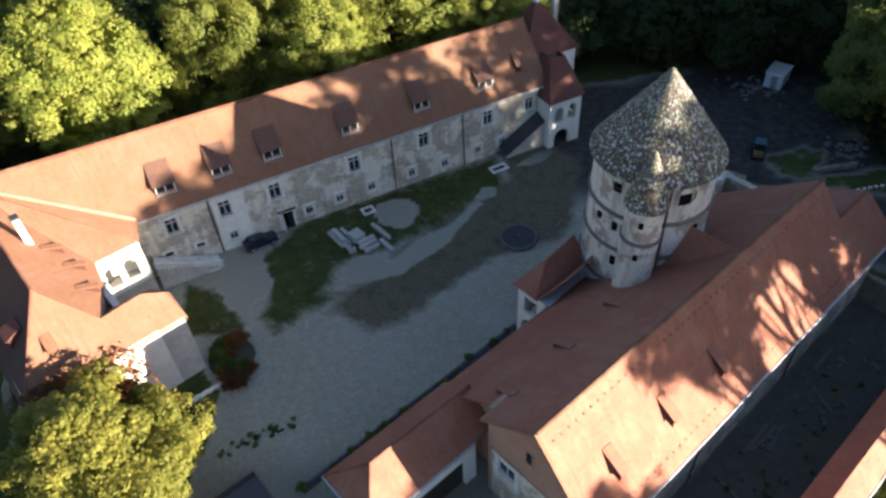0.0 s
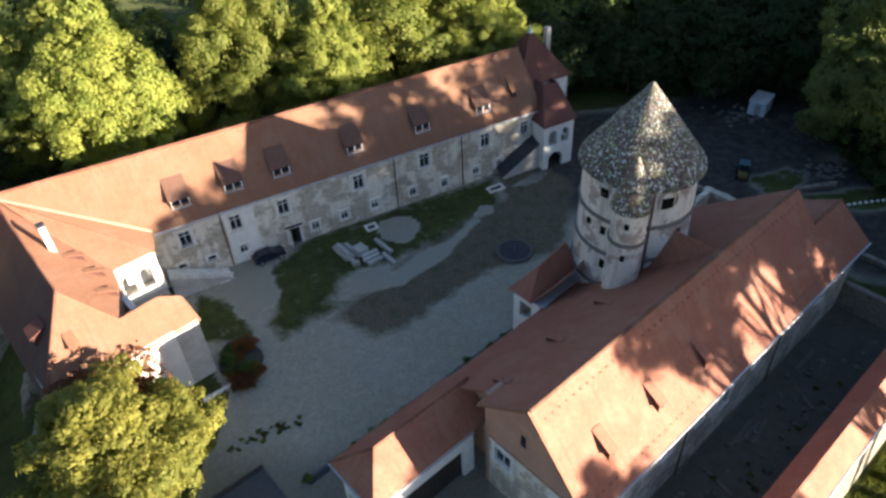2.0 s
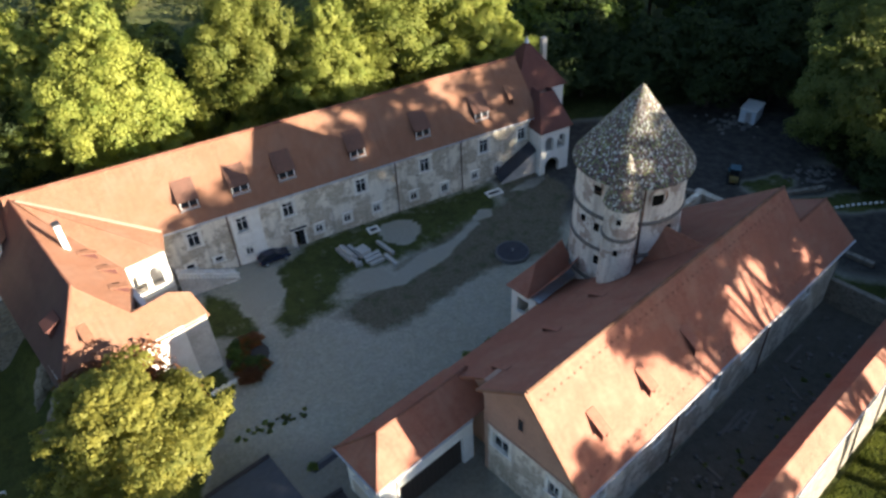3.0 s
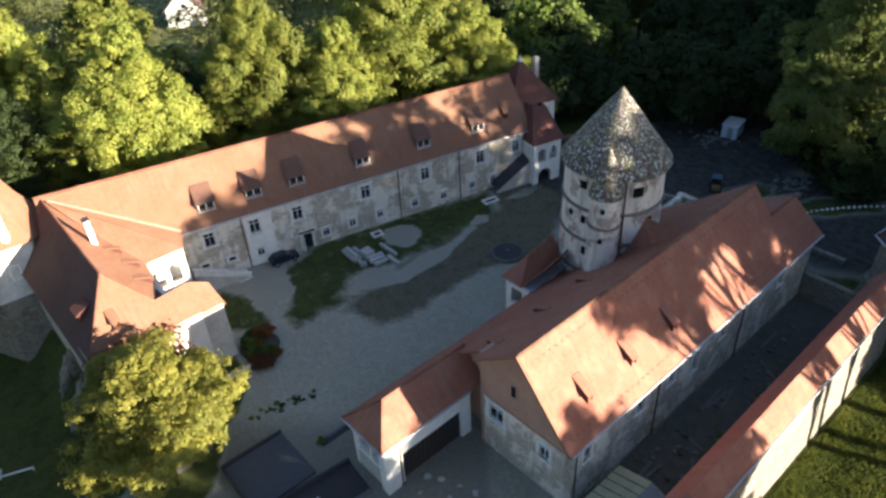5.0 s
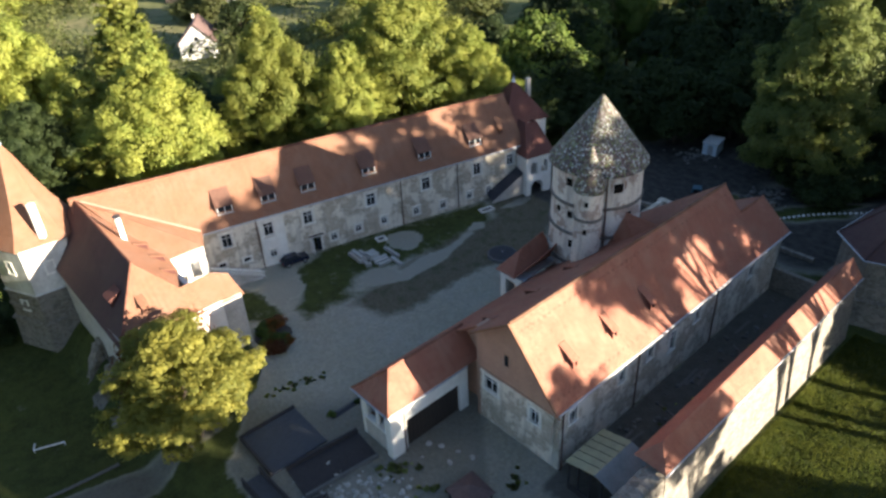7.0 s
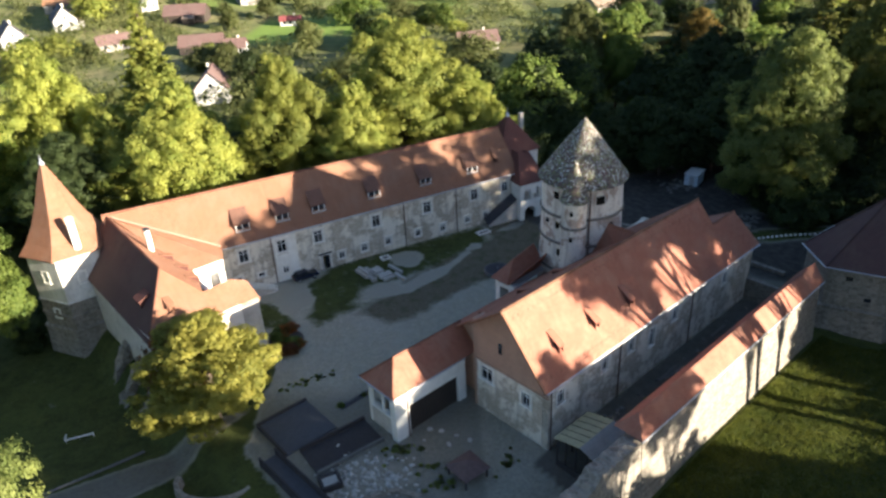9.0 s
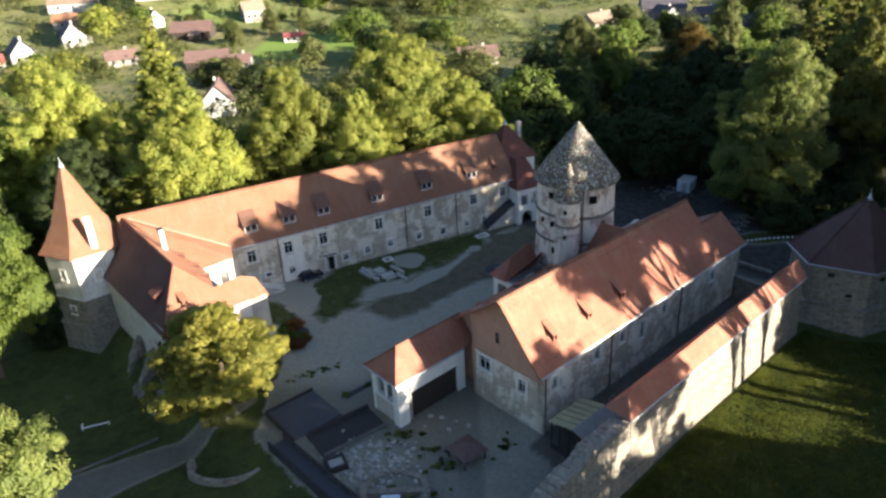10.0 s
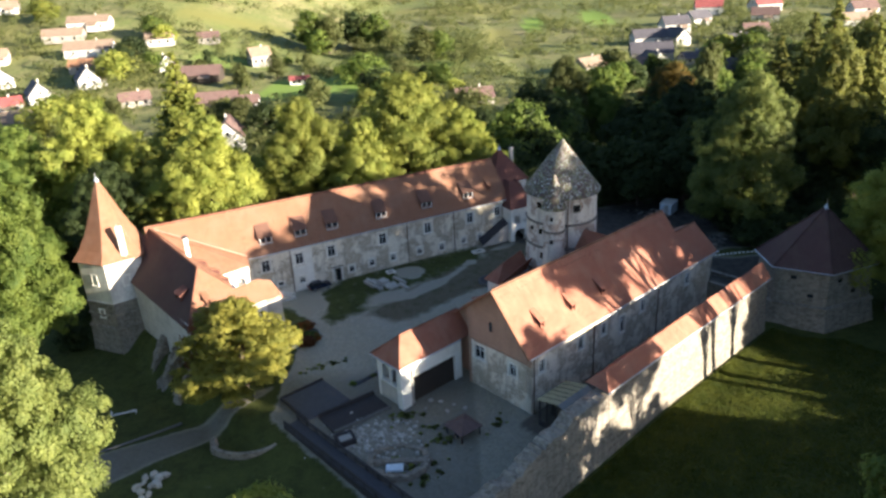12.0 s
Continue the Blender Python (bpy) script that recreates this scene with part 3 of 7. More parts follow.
    li.new(cob.outputs["Color"], cobs.inputs[0])
    stone = mixc(rng(cobs.outputs[0], 0, 1), (0.265, 0.25, 0.185), (0.345, 0.325, 0.245))
    stone = mixc(rng(n_mid, 0.45, 0.7, 0.55), stone, (0.245, 0.235, 0.195))
    stone = mixc(rng(n_big, 0.45, 0.65, 0.35), stone, (0.37, 0.355, 0.30))
    n_speck = noise_out(2.4, 9.0, 0.8)
    stone = mixc(rng(n_speck, 0.52, 0.68, 0.5), stone, (0.15, 0.14, 0.115))
    stone = mixc(rng(n_speck, 0.46, 0.34, 0.4), stone, (0.42, 0.41, 0.38))
    # earth kept this dark to hold the shade of surrounding tall trees
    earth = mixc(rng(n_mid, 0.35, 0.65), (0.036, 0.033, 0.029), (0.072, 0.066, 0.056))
    pale = mixc(rng(n_fine, 0.3, 0.7), (0.24, 0.225, 0.175), (0.33, 0.305, 0.245))
    green = mixc(rng(n_mid, 0.3, 0.7), (0.036, 0.046, 0.0125), (0.066, 0.075, 0.02))
    green = mixc(rng(n_big, 0.4, 0.7, 0.5), green, (0.078, 0.0936, 0.0218))
    green = mixc(rng(noise_out(0.5, 7.0, 0.75), 0.46, 0.64, 0.65), green, (0.0218, 0.0312, 0.00936))
    green = mixc(rng(noise_out(3.5, 4.0, 0.7), 0.5, 0.66, 0.4), green, (0.0936, 0.0975, 0.0273))
    fields = mixc(rng(n_vast, 0.40, 0.60), (0.14, 0.168, 0.05), (0.205, 0.185, 0.085))
    fields = mixc(rng(n_big, 0.42, 0.62, 0.5), fields, (0.164, 0.148, 0.0702))
    # ragged edges between the covers
    ga = nd.new("ShaderNodeMath")
    ga.operation = "MULTIPLY_ADD"
    ga.inputs[1].default_value = 1.1
    li.new(noise_out(0.55, 8.0, 0.7), ga.inputs[0])
    li.new(attr("grass"), ga.inputs[2])
    col = mixc(attr("dirt_shade"), stone, earth)
    bare = mixc(rng(n_speck, 0.42, 0.6), (0.085, 0.073, 0.045), (0.15, 0.128, 0.085))
    bare = mixc(rng(noise_out(0.55, 5.0, 0.7), 0.50, 0.62, 0.7), bare, (0.055, 0.065, 0.025))
    wa = nd.new("ShaderNodeMath")
    wa.operation = "MULTIPLY_ADD"
    wa.inputs[1].default_value = 1.5
    li.new(noise_out(0.33, 8.0, 0.72), wa.inputs[0])
    li.new(attr("worn"), wa.inputs[2])
    col = mixc(rng(wa.outputs[0], 1.08, 1.5, 0.95), col, bare)
    col = mixc(rng(ga.outputs[0], 1.02, 1.4), col, green)
    gg = nd.new("ShaderNodeMath")
    gg.operation = "MULTIPLY_ADD"
    gg.inputs[1].default_value = 0.8
    li.new(n_mid, gg.inputs[0])
    li.new(attr("gravel"), gg.inputs[2])
    col = mixc(rng(gg.outputs[0], 0.8, 1.25, 0.7), col, pale)
    n_plot, n_tuft = noise_out(0.045, 5.0, 0.7), noise_out(0.28, 4.0, 0.7)
    fields = mixc(rng(n_plot, 0.46, 0.54, 0.55), fields, (0.117, 0.133, 0.0429))
    fields = mixc(rng(n_tuft, 0.48, 0.66, 0.6), fields, (0.0546, 0.078, 0.0234))
    fields = mixc(attr("meadow"), fields, (0.156, 0.234, 0.0429))
    fields = mixc(attr("straw"), fields, (0.156, 0.152, 0.0468))
    col = mixc(attr("far"), col, fields)
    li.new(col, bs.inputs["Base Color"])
    bp = nd.new("ShaderNodeBump")
    bp.inputs["Strength"].default_value, bp.inputs["Distance"].default_value = 0.5, 0.06
    li.new(cob.outputs["Distance"], bp.inputs["Height"])
    li.new(bp.outputs[0], bs.inputs["Normal"])
    me.materials.append(m)
    tagged(new("ground", me), "cobbled court, patchy grass, meadows and fields", "ground", "", "structure")


make_ground()

# ---- the long main wing (x along the court front, y into the building) ----


def main_wing():
    w = thing("main_wing", MAIN, "long two-storey castle wing with weathered plaster and red tiled roof", "building")
    x0, x1, top = -14.0, 49.2, 8.65
    upper = [(0.03, 1.35, 2.0), (5.98, 1.35, 2.0), (11.9, 1.35, 2.0), (21.9, 1.35, 2.0), (31.3, 1.35, 2.0), (40.6, 1.35, 2.0), (46.9, 1.2, 1.8)]
    lower = [(-1.3, 1.0, 0.65, 2.35), (2.2, 1.0, 0.65, 2.15), (6.07, 0.95, 1.15, 1.87), (15.4, 0.95, 1.2, 1.66), (19.4, 0.95, 1.2, 1.8), (23.7, 0.95, 1.2, 1.8), (29.3, 0.95, 1.2, 1.75), (34.1, 0.95, 1.25, 1.4), (39.05, 0.9, 1.1, 1.65), (42.8, 0.9, 1.1, 1.68)]
    holes = [hole(x, 6.0, a, b) for x, a, b in upper] + [hole(x, z, a, b) for x, a, b, z in lower] + [(11.9, 13.3, 0.0, 2.45)]
    part("front_wall", wall(x0, x1, -0.5, top, 0.7, holes), FACADE, w, "patchy grey and cream plaster over stone")
    part("back_wall", wall(x0, x1, -4.0, top, 0.7, (), 9.0), FACADE, w)
    part("end_wall", box(x1 - 0.7, x1 - 0.01, 0.7, 9.0, -3.0, top), FACADE, w)
    part("end_wall", box(x0, x0 + 0.7, 0.7, 9.0, -3.0, top), FACADE, w)
    part("attic_floor", box(x0 + 0.7, x1 - 0.71, 0.7, 9.0, 8.2, 8.4), DARK_WOOD, w)
    part("eaves_cornice", box(x0, x1 + 0.05, -0.34, 0.0, 8.28, 8.6), WHITE, w, "pale eaves cornice")
    ev, rz = 8.35, 15.5
    part("roof", slab([[(x0 - 3.2, -0.55, ev), (x1 + 0.3, -0.55, ev), (x1 - 0.5, 4.8, rz), (x0 - 3.2, 4.8, rz)], [(x1 + 0.3, 10.2, ev), (x0 - 3.2, 10.2, ev), (x0 - 3.2, 4.8, rz), (x1 - 0.5, 4.8, rz)], [(x1 + 0.3, -0.55, ev), (x1 + 0.3, 10.2, ev), (x1 - 0.5, 4.8, rz)]], 0.22), TILE_OLD, w, "sun-bleached red clay tile roof")
    part("ridge", tube((x0 - 3.2, 4.8, rz + 0.02), (x1 - 0.4, 4.8, rz + 0.02), 0.16), TILE, w)
    part("gutter", tube((-3.2, -0.66, ev - 0.1), (x1 + 0.2, -0.66, ev - 0.1), 0.09), METAL, w, "grey metal gutter")
    for x in (4.35, 26.9, 36.9):
        part("downpipe", tube((x, -0.16, 0.1), (x, -0.16, 8.2), 0.085), PIPE, w)
    for x, a, b in upper:
        window(w, x, 6.0, a, b, surround=0.36)
    for x, a, b, z in lower:
        window(w, x, z, a, b, surround=0.30, lintel=b > 1, cross=b > 1)
    # white rendered strip round the second bay
    part("render_strip", wall(4.65, 8.3, 0.05, 8.25, 0.05, [hole(5.98, 6.0, 2.0, 2.7), hole(6.07, 1.87, 1.5, 1.75)], -0.055), WHITE, w, "strip of fresh white render")
    d = new("door")
    d.parent = w
    d.matrix_basis = pose(12.6, 0, 0)
    bm = bmesh.new()
    box(-1.0, -0.7, -0.08, 0.2, 0, 2.45, bm)
    box(0.7, 1.0, -0.08, 0.2, 0, 2.45, bm)
    box(-1.0, 1.0, -0.08, 0.2, 2.45, 2.75, bm)
    part("door_frame", bm, STONE_TRIM, d)
    part("door_leaf", box(-0.7, -0.62, -0.75, 0.0, 0.05, 2.4), WHITE_WOOD, d, "open white door leaf")
    part("door_leaf", box(0.02, 0.7, 0.14, 0.2, 0.05, 2.4), GLASS, d)
    part("door_hood", box(-1.15, 1.15, -0.3, 0.0, 2.76, 2.88), SLATE, d)
    slope = (rz - ev) / 5.35
    for x in (0.85, 6.97, 12.8, 22.3, 31.7, 40.75):
        y = 0.68
        dormer(w, x, y, ev + slope * (y + 0.55) - 0.1, 2.25, 1.2, 0.78, slope, roof=TILE_DORMER)
    y = 0.95
    dormer(w, 45.75, y, ev + slope * (y + 0.55), 0.55, 1.1, 0.72, slope, roof=TILE_OLD, win=False)
    return w


main_wing()


VENT = bm_mesh(box(-0.06, 0.06, -0.07, 0.07, 0.0, 0.05), "vent_tile")
VENT.materials.append(TILE_DORMER)


# ---- the barn-like south-east range (x along the ridge, y towards the court) ----
def south_range():
    w = thing("south_range", BARN, "long stone range with steep red tiled roof beside the gate", "building")
    L, rz, ee, ez, ny, nz = 37.4, 15.8, -6.1, 8.55, 12.0, 6.85
    sl = (rz - ez) / -ee
    swin = [(2.6, 6.2), (10.3, 6.2), (15.3, 6.2), (19.6, 5.2), (24.5, 6.2), (36.5, 6.2)]
    holes = [hole(x, z, 1.05, 1.75 if i != 3 else 2.6) for i, (x, z) in enumerate(swin)]
    part("outer_wall", wall(0.7, 44.0, -0.8, 8.75, 0.8, holes, -5.55), FACADE, w, "stained grey plaster wall")
    for i, (x, z) in enumerate(swin):
        window(w, x, z, 1.05, 1.75 if i != 3 else 2.6, -5.55, surround=0.26, lintel=False)
    # gable end towards the gate yard; its outline is in (y, z)
    def zr(y):
        return rz + sl * y if y < 0 else rz - (rz - nz) / ny * y
    turn = pose(0.7, 0, 0, 0, 0, -90)
    gw = [(3.5, 5.3, 1.8, 1.9), (-2.4, 5.1, 1.1, 1.7)]
    part("gable_wall", wall(-5.1, 5.53, -1.2, 6.9, 0.8, [hole(-y, z, a, b) for y, z, a, b in gw]), FACADE, w, "grey plastered gable wall", m=turn)
    part("gable", gable([(-5.1, 6.9), (5.53, 6.9), (5.53, zr(-5.53) - 0.25), (0, rz - 0.25), (-5.1, zr(5.1) - 0.25)], 0.0, 0.6), BROWN_PLASTER, w, "brown plastered gable", m=turn)
    part("cornice_band", box(-5.12, 5.6, -0.1, 0.0, 6.85, 7.0), BROWN_PLASTER, w, m=turn)
    for y, z, a, b in gw:
        window(w, -y, z, a, b, 0.0, turn, 0.34, lintel=False)
    part("slit_window", box(-1.3 - 0.28, -1.3 + 0.28, -0.03, 0.05, 9.2, 10.8), GLASS, w, m=turn)
    part("slit_frame", wall(-1.75, -0.85, 9.0, 10.85, 0.1, [(-1.58, -1.02, 9.2, 10.6)], -0.06), BROWN_PLASTER, w, m=turn)
    part("far_gable", box(43.2, 44.0, -5.55, 12, -1, 7.0), FACADE, w)
    part("court_wall", wall(2.0, 44.0, -0.5, 7.1, 0.6, (), 11.0), FACADE, w)
    part("side_wall", wall(0.7, 2.6, -0.5, 12.0, 0.6, (), 4.9), BROWN_PLASTER, w)
    part("aisle_end", gable([(-10.9, -0.5), (-5.1, -0.5), (-5.1, zr(5.1) - 0.3), (-10.9, zr(10.9) - 0.3)], 0, 0.5), BROWN_PLASTER, w, m=pose(2.4, 0, 0, 0, 0, -90))
    part("roof", slab([[(-0.35, ee, ez), (L, ee, ez), (L, 0, rz), (-0.35, 0, rz)], [(L, ny, nz), (1.2, ny, nz), (1.2, 5.2, zr(5.2)), (-0.35, 5.2, zr(5.2)), (-0.35, 0, rz), (L, 0, rz)]], 0.22), TILE, w, "red clay tile roof with dormer slits")
    part("roof_end", slab([[(L, ee, ez), (44.4, ee, ez), (43.0, -2.5, rz - 2.5 * sl), (L, -2.5, rz - 2.5 * sl)], [(44.4, 8.0, nz), (L, 8.0, nz), (L, -2.5, rz - 2.5 * sl), (43.0, -2.5, rz - 2.5 * sl)]], 0.22), TILE, w, "lower red tiled roof end")
    part("step_gable", gable([(2.5, rz - 2.5 * sl - 0.5), (0, rz - 0.2), (-12, nz), (-12, nz - 2), (2.5, 7)], 0.0, 0.3), BROWN_PLASTER, w, m=pose(L - 0.32, 0, 0, 0, 0, -90))
    part("yard_wall", box(43.4, 44.1, -14.0, -5.56, -1.0, 3.3, None, 0.05), RUBBLE, w, "grey cross wall closing the yard")
    part("ridge", tube((-0.35, 0, rz + 0.03), (L, 0, rz + 0.03), 0.16), TILE_OLD, w)
    part("ridge", tube((L, -2.5, rz - 2.5 * sl + 0.03), (43.0, -2.5, rz - 2.5 * sl + 0.03), 0.14), TILE, w)
    part("verge", slab([[(-0.5, ee, ez + 0.04), (-0.3, ee, ez + 0.04), (-0.3, 0, rz + 0.06), (-0.55, 0, rz + 0.06)], [(-0.3, 5.2, zr(5.2) + 0.05), (-0.55, 5.2, zr(5.2) + 0.05), (-0.55, 0, rz + 0.06), (-0.3, 0, rz + 0.06)]], 0.2), TILE_OLD, w, "mortared tile verge")
    part("gutter", tube((-0.3, ee - 0.1, ez - 0.08), (44.4, ee - 0.1, ez - 0.08), 0.1), METAL, w)
    for x in (0.95, 13.0, 28.3):
        part("downpipe", tube((x, -5.72, -0.3), (x, -5.72, 8.4), 0.085), PIPE, w)
    for x, y in ((3.95, -4.4), (10.1, -4.4), (16.5, -4.4)):
        dormer(w, x, y, rz + sl * y, 0.7, 0.97, 0.62, sl, roof=TILE, win=False)
    for row, y in enumerate((-0.75, -5.35)):
        for i in range(48):
            part("vent_tile", VENT, None, w, m=pose(0.5 + 0.76 * i, y, rz + sl * y + 0.02, math.degrees(math.atan(sl)), 0, 0))
    sn = (rz - nz) / ny
    for x in (2.75, 9.15, 15.5):
        dormer(w, -x, -6.4, zr(6.4), 0.5, 0.5, 0.45, sn, roof=TILE, win=False, m=pose(0, 0, 0, 0, 0, 180))
    return w


south_range()


def gate_house():
    w = thing("gate_house", BARN, "small white gatehouse with red hipped roof and arches", "gatehouse")
    x0, x1, y0, y1, ez, rz = -10.3, 2.4, 6.6, 12.6, 6.25, 9.1
    rx, ry = -7.75, 9.4
    part("roof", slab([[(x0, y0, ez), (x1, y0, ez), (x1, ry, rz), (rx, ry, rz)], [(x1, y1, ez), (x0, y1, ez), (rx, ry, rz), (x1, ry, rz)], [(x0, y1, ez), (x0, y0, ez), (rx, ry, rz)]], 0.16), TILE, w, "red tiled hipped roof")
    for a, b in (((x0, y0, ez), (rx, ry, rz)), ((x0, y1, ez), (rx, ry, rz)), ((rx, ry, rz), (x1, ry, rz))):
        part("hip_tiles", tube(a, b, 0.12), TILE, w)
    part("front_wall", wall(-9.7, 0.7, -1.0, 6.15, 0.6, [(-7.9, -0.5, -1.0, 3.9)], 7.0), WHITE, w, "white limewashed gate wall")
    gate = part("gate", box(-7.9, -0.5, 7.42, 7.5, -0.9, 3.9), DARK_WOOD, w, "wide dark timber gate")
    for i in range(14):
        part("board", box(-7.88 + 0.53 * i, -7.39 + 0.53 * i, 7.36, 7.42, -0.88, 3.88), DARK_WOOD, gate)
    part("back_wall", wall(-9.7, 0.7, -1.0, 6.15, 0.5, [(-6.0, -1.0, -1.0, 3.5)], 11.6), WHITE, w)
    part("end_wall", box(-9.7, -9.2, 7.6, 11.6, -1.0, 2.6), GREY_PLASTER, w, "stained lower wall of the loggia")
    part("parapet", box(-9.85, -9.1, 7.55, 11.7, 2.6, 2.8, None, 0.03), WHITE, w)
    for y in (9.35, 11.25):
        part("column", box(-9.65, -9.3, y, y + 0.38, 2.8, 5.2, None, 0.03), WHITE, w)
    part("beam", box(-9.72, -9.22, 7.6, 11.9, 5.2, 6.1), WHITE, w)
    for y in (8.55, 10.5):
        part("arch", arch_fill(1.5, 1, 0.4), WHITE, w, m=pose(-9.68, 0, 0, 0, 0, -90) @ pose(-y, 0, 5.2))
    part("corner_pier", poly_prism([(-10.0, 6.8), (-8.5, 6.8), (-8.5, 7.75), (-10.0, 7.75)], -1.0, 6.0), WHITE, w, "massive white corner pier")
    part("gutter", tube((x0 - 0.08, y0 - 0.1, ez - 0.05), (0.3, y0 - 0.1, ez - 0.05), 0.09), METAL, w, "pale metal gutter")
    part("gutter", tube((x0 - 0.08, y0 - 0.1, ez - 0.05), (x0 - 0.08, y1, ez - 0.05), 0.09), METAL, w, "pale metal gutter")
    part("downpipe", tube((-8.3, 6.75, -0.9), (-8.3, 6.75, 6.1), 0.08), PIPE, w)


gate_house()


def round_tower():
    w = thing("round_tower", pose(18.88, 48.6, 0), "stained white round tower with lichened conical tile roof", "tower")
    part("wall", lathe([(5.9, -0.5), (5.7, 3), (5.35, 12.4), (5.25, 16.2), (5.2, 20.6)], 64), TOWER_WALL, w, "stained white plaster with bare patches", smooth=False)
    part("roof", lathe([(5.15, 20.3), (5.75, 20.35), (5.72, 20.55), (4.3, 22.4), (2.2, 25.2), (0.12, 27.9), (0, 27.9)], 64), TILE_MOSS, w, "mossy lichened tile cone")
    a = math.atan2(-6.05, -2.25)
    # courses stand proud; their shadow lines are also in the dark colour
    for z, r in ((12.4, 5.36), (16.1, 5.27), (8.4, 5.5)):
        part("string_course", lathe([(r - 0.1, z - 0.05), (r + 0.16, z), (r + 0.2, z + 0.2), (r + 0.02, z + 0.34), (r - 0.1, z + 0.34)], 64), BAND, w, "string course darkened to draw its shadow line")
    t = new("turret")
    t.parent = w
    t.matrix_basis = pose(-2.1, -6.05, 0)
    part("turret_wall", lathe([(1.75, 3.0), (1.6, 9.0), (1.55, 19.7)], 24), TOWER_WALL, t)
    part("turret_band", lathe([(1.5, 15.9), (1.72, 15.95), (1.72, 16.2), (1.5, 16.3)], 24), BAND, t)
    part("turret_roof", lathe([(1.45, 19.4), (1.8, 19.4), (1.8, 19.55), (1.15, 21.6), (0.55, 23.3), (0.12, 24.4), (0, 24.4)], 24), TILE_MOSS, t)
    for ang, z, ww, hh in ((a, 17.9, 0.4, 0.6), (a, 14.4, 0.4, 0.6), (a, 10.2, 0.4, 0.7)):
        part("loophole", box(-ww / 2, ww / 2, -1.64, -1.3, z, z + hh), VOID, t, m=pose(0, 0, 0, 0, 0, math.degrees(ang) + 90))
    for da, z, ww, hh, rr in ((0.62, 18.2, 1.1, 1.1, 5.25), (-0.48, 18.6, 0.8, 0.9, 5.25), (-0.42, 14.6, 0.5, 0.8, 5.4), (-0.35, 10.8, 0.5, 0.9, 5.5), (-0.75, 14.9, 0.5, 0.6, 5.4), (0.95, 14.6, 0.4, 0.8, 5.4)):
        part("opening", box(-ww / 2, ww / 2, -rr - 0.02, -rr + 0.4, z, z + hh), VOID, w, m=pose(0, 0, 0, 0, 0, math.degrees(a + da) + 90))
    for da, z, ww in ((0.62, 18.6, 1.5), (-0.48, 19.0, 0.8)):
        part("opening_arch", lathe([(ww / 2, -0.06), (ww / 2 + 0.16, -0.06), (ww / 2 + 0.16, 0.1)], 20), BROWN_PLASTER, w, "brick arch over an opening", m=pose(0, 0, 0, 0, 0, math.degrees(a + da) + 90) @ pose(0, -5.22, z + 0.5, 90, 0, 0))
    part("downpipe", tube((5.4 * math.cos(a + 0.36), 5.4 * math.sin(a + 0.36), 9), (5.4 * math.cos(a + 0.36), 5.4 * math.sin(a + 0.36), 20.3), 0.1), PIPE, w)


round_tower()


def tower_links():
    # cross roof from the range to the tower, and the porch into the court
    w = thing("cross_roof", BARN, "red tiled cross gable between range and round tower", "roof")
    part("roof", slab([[(21.3, 9.0, 9.3), (21.3, 0.5, 12.4), (24.3, 0.5, 15.4), (24.3, 5.6, 15.4)], [(27.3, 0.5, 12.4), (27.3, 9.0, 9.3), (24.3, 5.6, 15.4), (24.3, 0.5, 15.4)]], 0.15), TILE, w)
    w = thing("court_porch", BARN, "porch with red tiled roof and white pillars in the court", "porch")
    part("roof", slab([[(14.2, 13.0, 7.3), (19.6, 13.0, 7.3), (20.6, 11.4, 10.4), (17.0, 11.4, 9.6)], [(14.2, 16.0, 7.3), (14.2, 13.0, 7.3), (17.0, 14.4, 9.6)], [(21.0, 16.0, 7.3), (14.2, 16.0, 7.3), (17.0, 14.4, 9.6), (21.0, 14.4, 10.4)], [(14.2, 13.0, 7.3), (21.0, 12.0, 7.3), (21.0, 14.4, 10.4), (17.0, 14.4, 9.6)]], 0.15), TILE, w)
    part("valley_sheet", slab([[(14.6, 11.6, 7.25), (21.0, 11.6, 7.9), (21.0, 13.2, 7.9), (14.6, 13.2, 7.25)]], 0.05), METAL, w, "grey metal valley sheet")
    part("wall", wall(15.0, 20.5, -0.5, 7.1, 0.5, [(16.0, 18.5, -0.5, 3.0)], 15.0), WHITE, w)
    part("wall", wall(-15.5, -12.1, -0.5, 7.1, 0.4, [(-14.9, -12.9, -0.5, 3.2), (-14.7, -13.1, 4.2, 6.3)]), WHITE, w, m=pose(14.6, 0, 0, 0, 0, -90))
    part("arch", arch_fill(2.0, 1, 0.4), WHITE, w, m=pose(14.6, 0, 0, 0, 0, -90) @ pose(-13.9, 0, 3.2))


tower_links()


